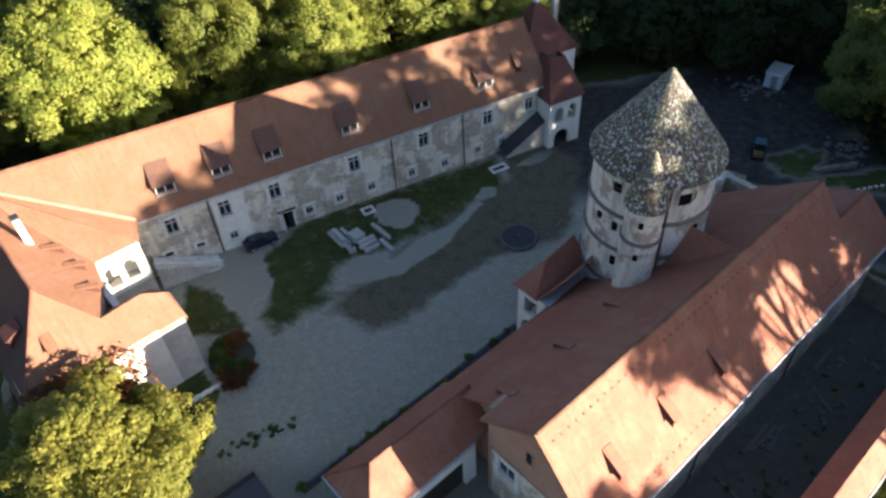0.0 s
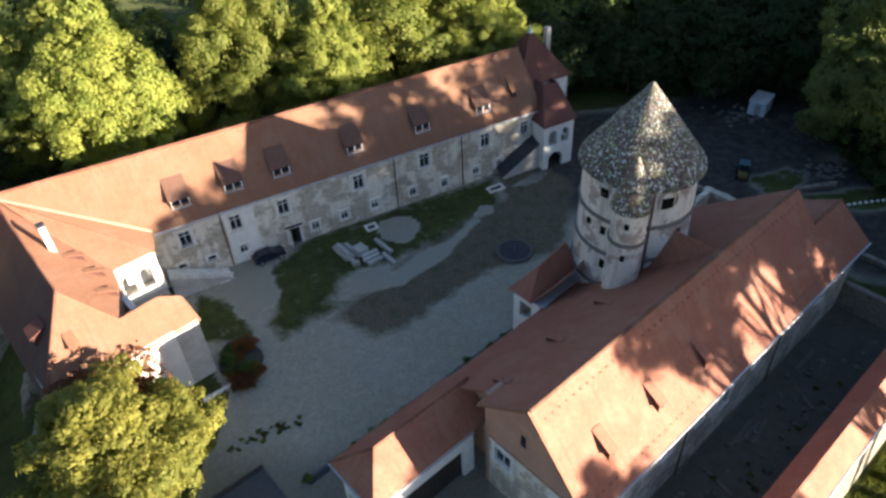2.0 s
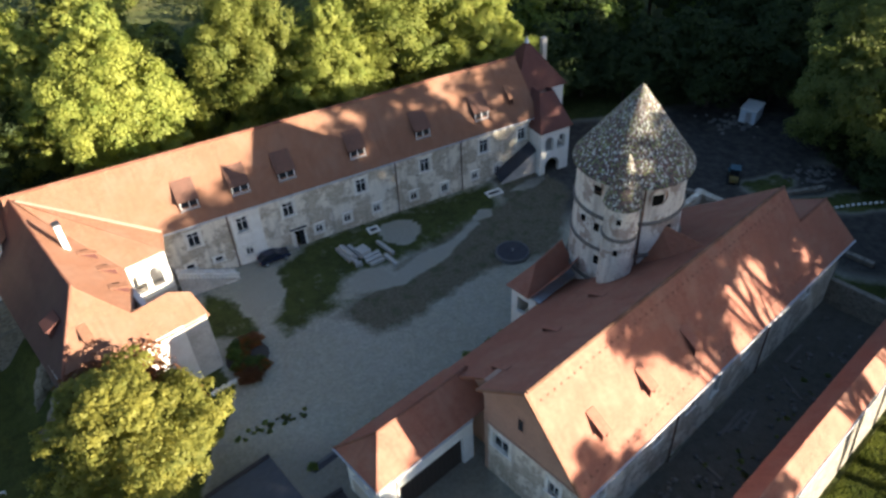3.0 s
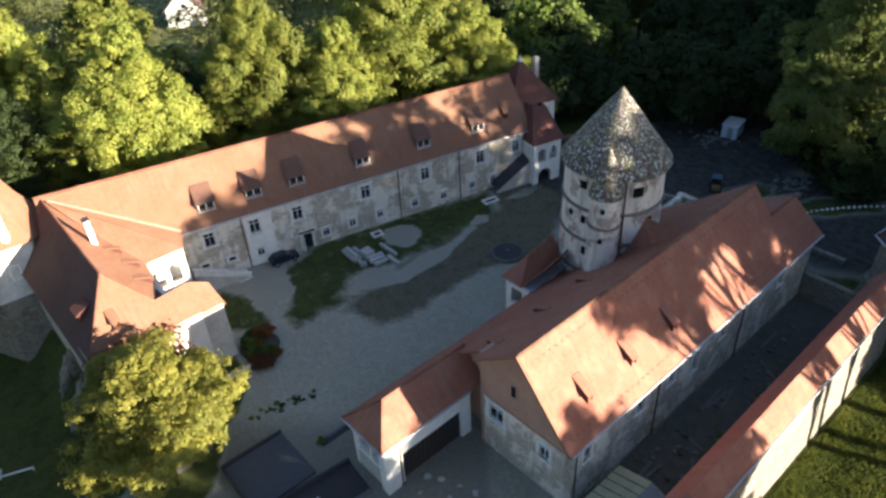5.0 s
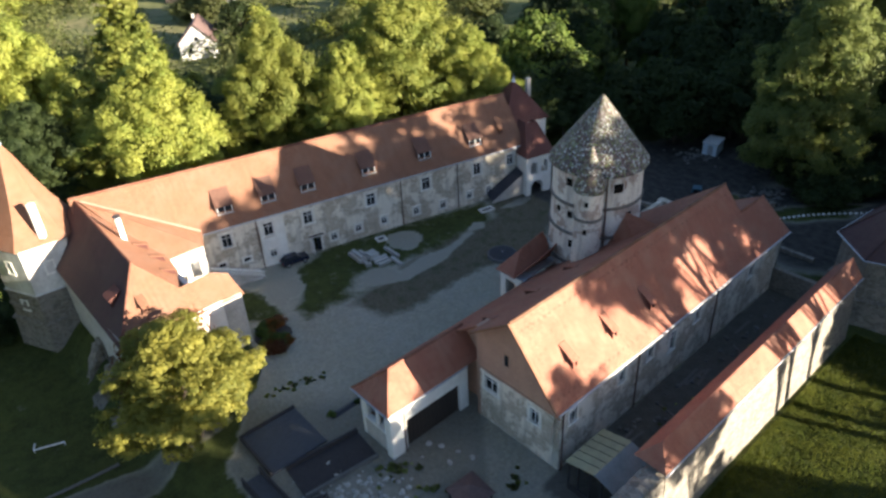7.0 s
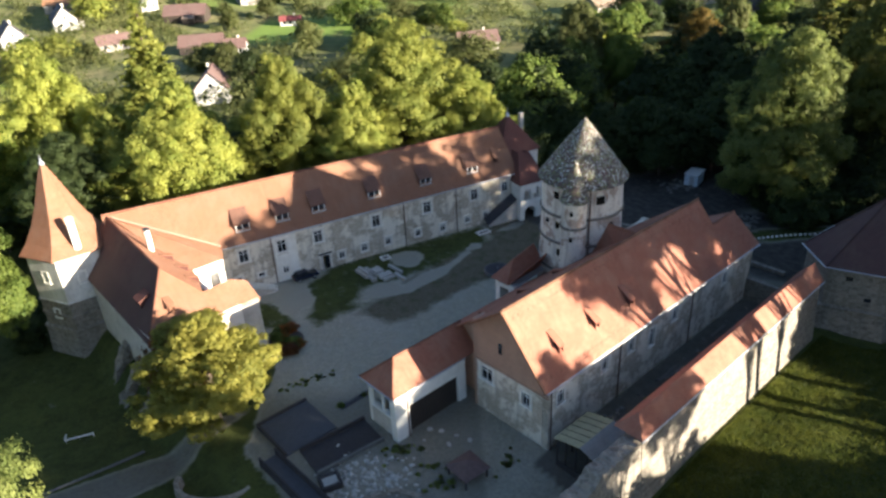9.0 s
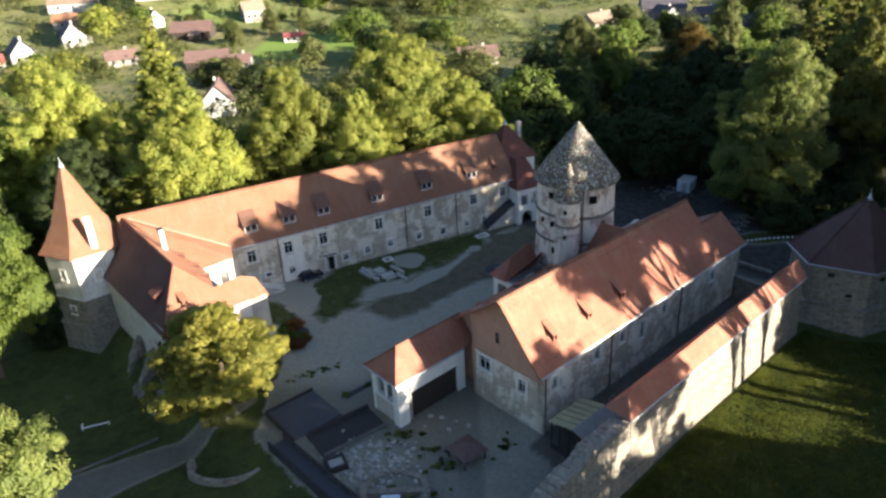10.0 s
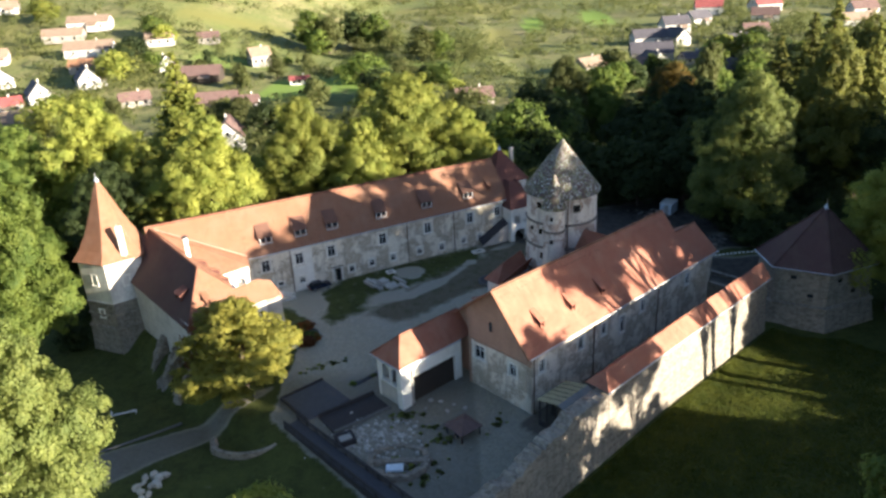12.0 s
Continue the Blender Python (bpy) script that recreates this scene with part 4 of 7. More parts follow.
def curtain_wall():
    w = thing("curtain_wall", BARN, "high outer stone curtain wall with red tiled coping roof", "wall")
    rnd = random.Random(5)
    bm = bmesh.new()
    # the roofed stretch, slightly battered
    def strip(xs, tops, bm):
        rows = []
        for x, tp in zip(xs, tops):
            j = rnd.uniform(-0.12, 0.12) if len(xs) > 2 else 0.0
            rows.append([bm.verts.new(p) for p in ((x, -16.9, -2.5), (x, -16.1 + j, tp - 2 * abs(j)), (x, -15.2, tp), (x, -14.3 + j, tp - 2 * abs(j)), (x, -14.0, -2.5))])
        for r, q in zip(rows, rows[1:]):
            for i in range(4):
                bm.faces.new((r[i], q[i], q[i + 1], r[i + 1])[::-1])
        bm.faces.new(rows[0])
        bm.faces.new(rows[-1][::-1])
        bmesh.ops.recalc_face_normals(bm, faces=bm.faces)
        return bm
    part("wall", strip([1.5, 40.0], [8.0, 8.3], bmesh.new()), RUBBLE, w, "pale rubble stone wall")
    xs = [-30 + 0.35 * i for i in range(90)] + [1.5]
    tops, lev = [], 0.0
    for x in xs:
        lev = 0.6 * lev + rnd.uniform(-0.28, 0.28)
        tops.append(min(7.7, 4.5 + 3.2 * float(smooth(-20, -1, np.array(x))) + lev))
    part("ruined_wall", strip(xs, [float(v) for v in tops], bmesh.new()), RUBBLE, w, "broken unroofed end of the wall")
    part("roof", slab([[(1.1, -16.35, 8.05), (40.5, -16.35, 8.35), (40.5, -14.8, 10.4), (2.7, -14.8, 9.75)], [(40.5, -13.2, 8.45), (1.1, -13.2, 8.15), (2.7, -14.8, 9.75), (40.5, -14.8, 10.4)], [(1.1, -13.2, 8.15), (1.1, -16.35, 8.05), (2.7, -14.8, 9.75)]], 0.15), TILE, w, "narrow red tiled coping roof")
    part("gutter", tube((1.0, -16.45, 7.98), (40.5, -16.45, 8.28), 0.08), METAL, w)
    for i in range(12):
        part("post", box(3 + 3.2 * i, 3.18 + 3.2 * i, -13.6, -13.42, -0.5, 8.0), DARK_WOOD, w)


curtain_wall()


def bastion():
    c = Vector((56.4, 45.6))
    w = thing("corner_bastion", pose(c.x, c.y, 0), "polygonal stone corner bastion with dark red tiled roof", "bastion")
    base = [(-7.7, -4.2), (-0.5, -8.1), (8.6, -4.6), (9.1, 4.4), (-0.4, 7.9), (-7.6, 2.7)]
    k = len(base)

    def ring(f, z):
        return [(x * f, y * f, z) for x, y in base]
    bm = bmesh.new()
    rows = [[bm.verts.new(p) for p in ring(f, z)] for f, z in ((1.06, -3.0), (0.93, 2.9), (0.95, 3.0), (0.95, 3.3), (0.88, 3.4), (0.86, 9.1))]
    for p, q in zip(rows, rows[1:]):
        for i in range(k):
            bm.faces.new((p[i], p[(i + 1) % k], q[(i + 1) % k], q[i]))
    part("wall", bm, RUBBLE, w, "grey rubble wall with a string course")
    e = ring(0.95, 8.95)
    top = (1.1, -0.3, 16.6)
    for i in range(k):
        # the bastion's ambient shade is put into its roof colour
        part("roof_side", slab([[e[i], e[(i + 1) % k], top]], 0.2), TILE_BROWN_SHADED, w, "dull dark red tile roof")
        part("hip_tiles", tube(e[i], top, 0.13, None, 6), TILE_BROWN_SHADED, w)
        part("gutter", tube(ring(0.965, 8.9)[i], ring(0.965, 8.9)[(i + 1) % k], 0.09, None, 6), METAL, w, "pale metal gutter")
    for i, f, z in ((0, 0.35, 7.2), (0, 0.7, 4.6), (1, 0.25, 7.0), (1, 0.6, 4.8)):
        p, q = Vector((*base[i], 0)) * 0.868, Vector((*base[i + 1], 0)) * 0.868
        part("gun_slit", box(-0.4, 0.4, -0.06, 0.3, z, z + 0.55), GLASS, w, m=Matrix.Translation(p.lerp(q, f)) @ pose(0, 0, 0, 0, 0, math.degrees(math.atan2(q.y - p.y, q.x - p.x))))
    finial(w, 1.1, -0.3, 16.7)


bastion()


def west_range():
    w = thing("west_range", WEST, "west castle range with steep sunlit red tiled roofs", "building")
    # x east of the ridge, y northwards along it
    rz0, rz1, ny = 13.6, 15.2, 19.0
    we, wz = -5.3, 7.5
    sw = (-5.4, -5.4, 7.45)

    def ze(x, y):
        return 13.511 - 0.944 * x + 0.0889 * y

    def zs(x, y):
        return 12.616 + 0.984 * y - 0.0204 * x
    dx, dy = 3.35, -2.45
    # unlit western slope: its shade is put into the tile colour
    part("west_slope", slab([[(we, ny, 8.4), (we, -5.4, wz), (0, 1, rz0), (0, ny, rz1)]], 0.2), TILE_BROWN_SHADED, w, "older brown tiles with the western slope's shade in their colour")
    part("roof", slab([[(6.2, 7.8, ze(6.2, 7.8)), (0, ny, rz1), (0, 1, rz0), (dx, dy, ze(dx, dy)), (4.6, 1.3, ze(4.6, 1.3)), (5.5, 3.4, ze(5.5, 3.4))]], 0.2), TILE_OLD, w, "sun-bleached red tiled roof")
    part("wing_roof", slab([[sw, (9.7, -5.1, zs(9.7, -5.1)), (9.17, -2.9, zs(9.17, -2.9)), (7.24, -2.25, zs(7.24, -2.25)), (dx, dy, zs(dx, dy)), (0, 1, rz0)], [(9.7, -5.1, 7.4), (9.9, -0.8, 7.5), (9.17, -2.9, zs(9.17, -2.9))], [(8.6, 0.5, 7.9), (4.5, 0.6, 8.0), (dx, dy, zs(dx, dy)), (7.24, -2.25, zs(7.24, -2.25))], [(9.9, -0.8, 7.5), (8.6, 0.5, 7.9), (7.24, -2.25, zs(7.24, -2.25)), (9.17, -2.9, zs(9.17, -2.9))]], 0.18), TILE_OLD, w, "red tiled roof of the projecting bay")
    for (ax, ay), (bx, by) in (((dx, dy), (4.5, 1.25)), ((4.5, 1.25), (5.4, 3.4))):
        bm = bmesh.new()
        n = Vector((ay - by, bx - ax, 0)).normalized() * 0.25
        a0, b0 = Vector((ax, ay, 0)), Vector((bx, by, 0))
        lo = [bm.verts.new(p + Vector((0, 0, 7.2))) for p in (a0, b0, b0 + n, a0 + n)]
        hi = [bm.verts.new(p + Vector((0, 0, ze(p.x, p.y) - 0.28))) for p in (a0, b0, b0 + n, a0 + n)]
        for i in range(4):
            bm.faces.new((lo[i], lo[(i + 1) % 4], hi[(i + 1) % 4], hi[i]))
        bm.faces.new(lo[::-1])
        bm.faces.new(hi)
        part("drop_wall", bm, BROWN_PLASTER, w, "brown wall under the eave")
    part("loggia_roof", slab([[(5.6, 7.2, 8.45), (10.7, 7.1, 8.45), (0.4, 17.6, 15.0)], [(10.7, 7.1, 8.45), (11.8, 9.6, 9.0), (0.4, 17.8, 15.1)]], 0.15), TILE_OLD, w)
    bm = bmesh.new()
    tube((0, 1, rz0 + 0.03), (0, ny, rz1 + 0.03), 0.15, bm)
    tube((0, 1, rz0 + 0.03), sw, 0.14, bm)
    part("ridge_tiles", bm, TILE, w)
    part("west_wall", box(-4.9, -4.2, -5.0, 18.0, -5.0, 8.1), GREY_PLASTER, w, "grey plastered outer wall")
    part("south_wall", box(-4.2, 6.9, -5.0, -4.3, -3.0, 7.7), WHITE, w, "white plastered wall")
    part("bay_wall", box(6.9, 9.4, -5.0, -0.8, -0.5, 7.6), GREY_PLASTER, w, "grey stone bay wall")
    part("east_wall", box(5.0, 5.6, -0.8, 7.4, -0.5, 8.2), WHITE, w)
    part("chimney", box(1.75, 2.35, 9.05, 9.65, 11.0, 15.4, None, 0.03), WHITE, w, "white chimney")
    part("chimney_cap", box(1.67, 2.43, 8.97, 9.73, 15.4, 15.65), SLATE, w)
    turn = pose(0, 7.3, 0)
    part("loggia_wall", wall(5.6, 10.6, 3.2, 8.3, 0.4, [(6.3, 7.7, 4.2, 6.9), (8.3, 9.7, 4.2, 6.9)]), WHITE, w, "white loggia with two arches", m=turn)
    for x in (7.0, 9.0):
        part("arch", arch_fill(1.4, 1, 0.4), WHITE, w, m=turn @ pose(x, 0, 6.9))
        part("arch_parapet", box(x - 0.7, x + 0.7, 0.1, 0.3, 3.2, 4.2), GREY_PLASTER, w, m=turn)
    part("loggia_back", box(5.6, 10.6, 2.6, 3.0, 3.2, 8.0), WHITE, w, m=turn)
    slw = (rz0 - wz) / 5.3
    wt = pose(0, 0, 0, 0, 0, -90)
    dormer(w, -1.0, -3.6, rz0 - 3.6 * slw + 0.2, 1.7, 1.0, 0.45, slw, roof=TILE_DARK, win=False, m=wt)
    et = pose(0, 0, 0, 0, 0, 90)
    for x, y in ((4.25, 8.6), (5.0, 5.9), (4.8, 2.2)):
        dormer(w, y, -x, ze(x, y), 0.6, 0.8, 0.45, 0.944, roof=TILE_OLD, win=False, m=et)
    dormer(w, -1.0, -3.2, zs(-1.0, -3.2), 0.7, 0.8, 0.45, 0.984, roof=TILE_OLD, win=False)
    part("valley_strip", slab([[(0.3, 17.5, 15.22), (0.55, 17.8, 15.22), (11.85, 9.8, 9.22), (11.6, 9.4, 9.16)]], 0.04), BROWN_PLASTER, w, "pale mortared valley")
    part("loggia_base", box(5.6, 10.6, 0.02, 3.5, -0.5, 3.2), GREY_PLASTER, w, m=turn)
    return w


west_range()


def hex_tower():
    w = thing("hexagonal_tower", pose(-52.4, 51.9, 0), "white hexagonal corner tower with bell-cast red spire", "tower")
    ang = [radians(217 + 60 * i) for i in range(6)]
    def shell(prof, name, material, label=""):
        bm = bmesh.new()
        lay = bm.loops.layers.uv.verify()
        rows = [[bm.verts.new((r * math.cos(a), r * math.sin(a), z)) for a in ang] for r, z in prof]
        run = 0
        for k in range(len(prof) - 1):
            st = math.dist(prof[k], prof[k + 1])
            for i in range(6):
                j = (i + 1) % 6
                f = bm.faces.new((rows[k][i], rows[k][j], rows[k + 1][j], rows[k + 1][i]))
                for lp, u, v in zip(f.loops, (i * 6 - prof[k][0] / 2, i * 6 + prof[k][0] / 2, i * 6 + prof[k + 1][0] / 2, i * 6 - prof[k + 1][0] / 2), (run, run, run + st, run + st)):
                    lp[lay].uv = (u, v)
            run += st
        return part(name, bm, material, w, label)
    # grey lower wall; the trees' shade is put into its darker stone
    shell([(6.4, -5.0), (5.9, 0.8), (6.05, 0.9), (6.05, 1.2), (5.6, 1.3), (5.5, 5.2)], "lower_wall", RUBBLE, "grey weathered lower wall, darkened to hold tree shade")
    shell([(5.5, 5.2), (5.65, 5.25), (5.65, 5.5), (5.45, 5.6), (5.45, 12.4)], "upper_wall", OLD_WHITE, "stained white plastered upper wall")
    shell([(5.4, 12.3), (6.15, 12.25), (6.15, 12.4), (4.9, 13.9), (3.5, 16.2), (2.2, 19.2), (1.0, 22.4), (0.1, 24.4)], "spire", TILE_OLD, "bell-cast red tile spire")
    finial(w, 0, 0, 24.5, 1.0)
    part("chimney", box(2.95, 3.65, -3.85, -3.15, 13.0, 17.7, None, 0.03), WHITE, w, "tall white chimney")
    # bands in the same dark stone, so that they look shaded too
    for r, z in ((5.5, 5.2), (5.95, 1.0), (5.6, 3.2)):
        shell([(r - 0.2, z - 0.05), (r + 0.2, z), (r + 0.2, z + 0.25), (r - 0.2, z + 0.4)], "string_course", RUBBLE, "weathered string course, darkened to hold tree shade")
    for i, z in ((0, 9.2), (0, 3.5), (1, 8.8)):
        a = (ang[i] + ang[(i + 1) % 6]) / 2
        window(w, 0, z, 0.9, 1.6 if z > 5 else 1.3, -4.72 if z > 5 else -4.86, pose(0, 0, 0, 0, 0, math.degrees(a) + 90), 0.2, lintel=False)


hex_tower()


def stair_tower():
    w = thing("north_east_tower", MAIN, "square end tower with pointed red tiled roof", "tower")
    x0, x1, y0, y1 = 47.5, 55.5, 2.2, 9.5
    part("wall", box(x0, x1, y0, y1, -4, 10.9), WHITE, w)
    c = (51.2, 5.6, 17.1)
    e = [(x0 - 0.4, y0 - 0.4, 10.8), (x1 + 0.4, y0 - 0.4, 10.8), (x1 + 0.4, y1 + 0.4, 10.8), (x0 - 0.4, y1 + 0.4, 10.8)]
    part("roof", slab([[e[i], e[(i + 1) % 4], c] for i in range(4)], 0.18), TILE_DARK, w, "dark red pyramid roof")
    finial(w, c[0], c[1], c[2] + 0.1, 1.0)
    part("chimney", box(53.6, 54.3, 5.0, 5.7, 12.0, 16.9), GREY_PLASTER, w, "pale stone chimney")
    p = thing("portico", MAIN, "white two-storey arcaded portico with red hipped roof", "portico")
    part("roof", slab([[(48.0, -3.2, 6.9), (53.6, -3.2, 6.9), (52.4, 0.3, 11.2), (50.0, 0.3, 11.6)], [(48.0, 1.0, 6.9), (48.0, -3.2, 6.9), (50.0, 0.3, 11.6), (50.0, 2.4, 11.6)], [(53.6, -3.2, 6.9), (53.6, 2.4, 6.9), (52.4, 2.4, 11.2), (52.4, 0.3, 11.2)]], 0.15), TILE_DARK, p, "dark red hipped roof")
    part("front_wall", wall(48.3, 53.2, -0.5, 6.9, 0.5, [(49.2, 51.6, -0.5, 2.4), (49.1, 50.5, 3.6, 5.9), (51.2, 52.5, 3.6, 5.9)], -2.9), WHITE, p)
    part("side_wall", wall(-2.38, 0.6, -0.5, 6.9, 0.4, [(-1.8, -0.4, 3.6, 5.9)]), WHITE, p, m=pose(53.2, 0, 0, 0, 0, 90))
    part("side_wall", box(48.3, 48.7, -2.38, 0.0, -0.5, 6.9), WHITE, p)
    for x, ww, z in ((50.4, 2.4, 2.4), (49.8, 1.4, 5.9), (51.85, 1.3, 5.9)):
        part("arch", arch_fill(ww, 1, 0.5), WHITE, p, m=pose(x, -2.9, z))
    part("upper_floor", box(48.7, 52.8, -2.38, 2.0, 3.0, 3.25), GREY_PLASTER, p)
    s = thing("covered_stair", MAIN, "outside stair with dark sloping cover along the wing", "stairs")
    part("stair_cover", slab([[(42.2, -2.0, 0.5), (48.2, -2.0, 3.9), (48.2, -0.1, 4.5), (42.2, -0.1, 1.1)]], 0.15), SLATE, s, "dark sloping cover")
    part("stair_wall", gable([(42.4, -0.4), (48.2, -0.4), (48.2, 3.6), (42.4, 0.3)], -1.9, -1.6), GREY_PLASTER, s)


stair_tower()

# ---- trees ----


def leaf_mesh(name, blobs, count, size, rnd, droop=0.0, fill=0.16):
    """Many small four-sided leaves in sprays, set over the lobes (x, y, z, rx, rz) of a crown, with gaps between the sprays."""
    area = np.array([b[3] * b[3] + b[3] * b[4] for b in blobs])
    pick = rnd.choice(len(blobs), count, p=area / area.sum())
    b = np.array(blobs)[pick]
    sprays = int(min(22, max(3, count / len(blobs) / 45)))
    way = rnd.normal(size=(len(blobs), sprays, 3))
    way[:, :, 2] = way[:, :, 2] * 0.9 + 0.15
    way /= np.linalg.norm(way, axis=2)[:, :, None]
    reach = 0.72 + 0.36 * rnd.random((len(blobs), sprays))
    bulk = (1.9 / math.sqrt(sprays)) * (0.6 + 0.7 * rnd.random((len(blobs), sprays)))
    j = rnd.integers(0, sprays, count)
    o, q, k = way[pick, j], reach[pick, j], bulk[pick, j]
    d = rnd.normal(size=(count, 3)) + 0.75 * o
    d /= np.linalg.norm(d, axis=1)[:, None]
    depth = (1 - fill * 2.6 * rnd.random(count)) * (1 + 0.16 * rnd.normal(size=count))
    lobe = np.stack([b[:, 3], b[:, 3], b[:, 4]], 1)
    c = b[:, :3] + lobe * (o * q[:, None] + d * np.array([1, 1, 0.75]) * (k * depth)[:, None])
    nrm = 0.7 * d + 0.35 * o + 0.32 * rnd.normal(size=(count, 3)) + np.array([0, 0, 0.35])
    nrm /= np.linalg.norm(nrm, axis=1)[:, None]
    t = np.cross(nrm, rnd.normal(size=(count, 3)))
    t /= np.linalg.norm(t, axis=1)[:, None]
    u = np.cross(nrm, t)
    s = (size * (0.6 + 0.8 * rnd.random(count)))[:, None]
    bend = nrm * s * 0.18
    v = np.stack([c - t * s - bend, c - u * s * 0.55 + bend, c + t * s - bend - np.array([0, 0, droop]), c + u * s * 0.55 + bend], 1).reshape(-1, 3)
    me = bpy.data.meshes.new(name)
    me.vertices.add(len(v))
    me.vertices.foreach_set("co", v.astype(np.float32).ravel())
    me.loops.add(len(v))
    me.loops.foreach_set("vertex_index", np.arange(len(v), dtype=np.int32))
    me.polygons.add(count)
    me.polygons.foreach_set("loop_start", np.arange(0, len(v), 4, dtype=np.int32))
    me.update()
    return me


def trunk_mesh(name, h, r, limbs, rnd):
    bm = bmesh.new()
    p = Vector((0, 0, -1.0))
    pts = [p]
    for i in range(1, 6):
        pts.append(Vector((rnd.normal() * 0.03 * h * 0.3, rnd.normal() * 0.03 * h * 0.3, h * i / 5)))
    for i in range(5):
        tube(pts[i], pts[i + 1], r * (1 - 0.17 * i), bm, 8, r * (1 - 0.17 * (i + 1)))
    for q in limbs:
        k = 0.35 + 0.5 * rnd.random()
        a = Vector((0, 0, h * k))
        bq = Vector(q)
        mid = (a + bq) / 2 + Vector((0, 0, -0.04 * h))
        tube(a, mid, r * 0.38, bm, 5, r * 0.22)
        tube(mid, bq, r * 0.22, bm, 5, r * 0.06)
    return bm_mesh(bm, name)


def broadleaf(seed, h, rad, leaves, size, low=0.28, slim=1.0, core=0.6, lobe=1.0, lobes=34, uneven=0.0):
    """The meshes of a broadleaf tree h metres high: trunk with limbs, and a crown of lobes."""
    rnd = np.random.default_rng(seed)
    blobs = []
    top, bot = h, h * low
    for i in range(lobes):
        k = (i + 0.5) / lobes
        z = bot + (top - bot) * (0.10 + 0.84 * k)
        prof = math.sin(math.pi * min(1, (0.16 + 0.86 * k) ** 0.85)) ** 0.7
        a = i * 2.4 + rnd.normal() * 0.35
        rr = rad * prof * (0.40 + 0.48 * rnd.random()) * (1 + uneven * math.sin(2 * a + 1) * math.cos(5 * k))
        br = lobe * rad * (0.22 + 0.17 * rnd.random()) * (0.62 + 0.5 * prof)
        blobs.append((rr * math.cos(a), rr * math.sin(a), z + rnd.normal() * 0.02 * h, br, br * (0.75 + 0.3 * rnd.random()) * slim))
    blobs.append((0, 0, bot + (top - bot) * 0.48, rad * core, (top - bot) * 0.6 * core))
    crown = leaf_mesh("crown", blobs, leaves, size, rnd)
    limbs = [(b[0] * 0.8, b[1] * 0.8, b[2]) for b in blobs[:14]]
    return trunk_mesh("trunk", h * 0.75, 0.022 * h, limbs, rnd), crown


def spruce(seed, h, rad, leaves, size):
    rnd = np.random.default_rng(seed)
    blobs = []
    for i in range(46):
        k = (i + 0.5) / 46
        z = h * (0.10 + 0.88 * k)
        r = rad * (1 - k) ** 0.85
        for j in range(4 if k < 0.7 else 2):
            a = i * 1.9 + j * 6.28 / 4 + rnd.normal() * 0.3
            blobs.append((r * 0.6 * math.cos(a), r * 0.6 * math.sin(a), z, 0.25 + r * 0.42, 0.35 + 0.1 * r))
    return trunk_mesh("trunk", h * 0.96, 0.013 * h, [], rnd), leaf_mesh("crown", blobs, leaves, size, rnd, 0.2, 0.5)


SHAPES = {
    "round": broadleaf(1, 20, 7.2, 100000, 0.155, 0.16),
    "tall": broadleaf(2, 26, 7.0, 70000, 0.2, 0.2, 1.25),
    "wide": broadleaf(3, 17, 8.5, 85000, 0.17, 0.14),
    "oak": broadleaf(4, 22, 8.8, 120000, 0.155, 0.14),
    "wood_round": broadleaf(11, 20, 7.2, 16000, 0.36, 0.16),
    "wood_oak": broadleaf(12, 22, 8.8, 16000, 0.38, 0.14),
    "wood_tall": broadleaf(13, 26, 7.0, 14000, 0.4, 0.2, 1.25),
    "field_round": broadleaf(21, 12, 4.6, 3000, 0.42, 0.1),
    "field_wide": broadleaf(22, 10, 5.4, 3000, 0.42, 0.08),
    "field_tall": broadleaf(23, 16, 4.4, 3000, 0.45, 0.12, 1.2),
    "court": broadleaf(37, 18, 7.4, 90000, 0.15, 0.08, 0.9, 0.45, 0.72, 64, 0.35),
    # lace, open and airy crowns are shaped for the shade they cast
    "lace": broadleaf(19, 30, 6.0, 2600, 0.3, 0.60, 1.0, 0.3, 0.8),
    "open": broadleaf(9, 30, 6.0, 6500, 0.3, 0.70, 1.0, 0.3, 0.8),
    "airy": broadleaf(8, 26, 7.8, 17000, 0.30, 0.12, 1.2, 0.12, 0.74),
    "bush": broadleaf(5, 5, 3.0, 5000, 0.2, 0.05),
    "spruce": spruce(6, 30, 5.5, 52000, 0.28),
}
BASE_H = {"court": 18, "lace": 30, "open": 30, "round": 20, "tall": 26, "wide": 17, "oak": 22, "airy": 26, "bush": 5, "spruce": 30, "wood_round": 20, "wood_oak": 22, "wood_tall": 26, "field_round": 12, "field_wide": 10, "field_tall": 16}


def tree(shape, x, y, h, leafm, turn=0.0, fat=1.0, label="", group="", base=None, name="tree", category="tree"):
    k = h / BASE_H[shape]
    z = gz(x, y) if base is None else base
    m = Matrix.LocRotScale((x, y, z), Euler((0, 0, radians(turn))), None)
    sc = (k * fat, k * fat, k)
    t = thing(name, m, label or "broadleaf tree with dense crown", category, group)
    t.scale = sc
    trunk, crown = SHAPES[shape]
    part("trunk", trunk, BARK, t)
    c = part("crown", crown, LEAF_GREEN, t)
    c.material_slots[0].link = "OBJECT"
    c.material_slots[0].material = leafm
    return t


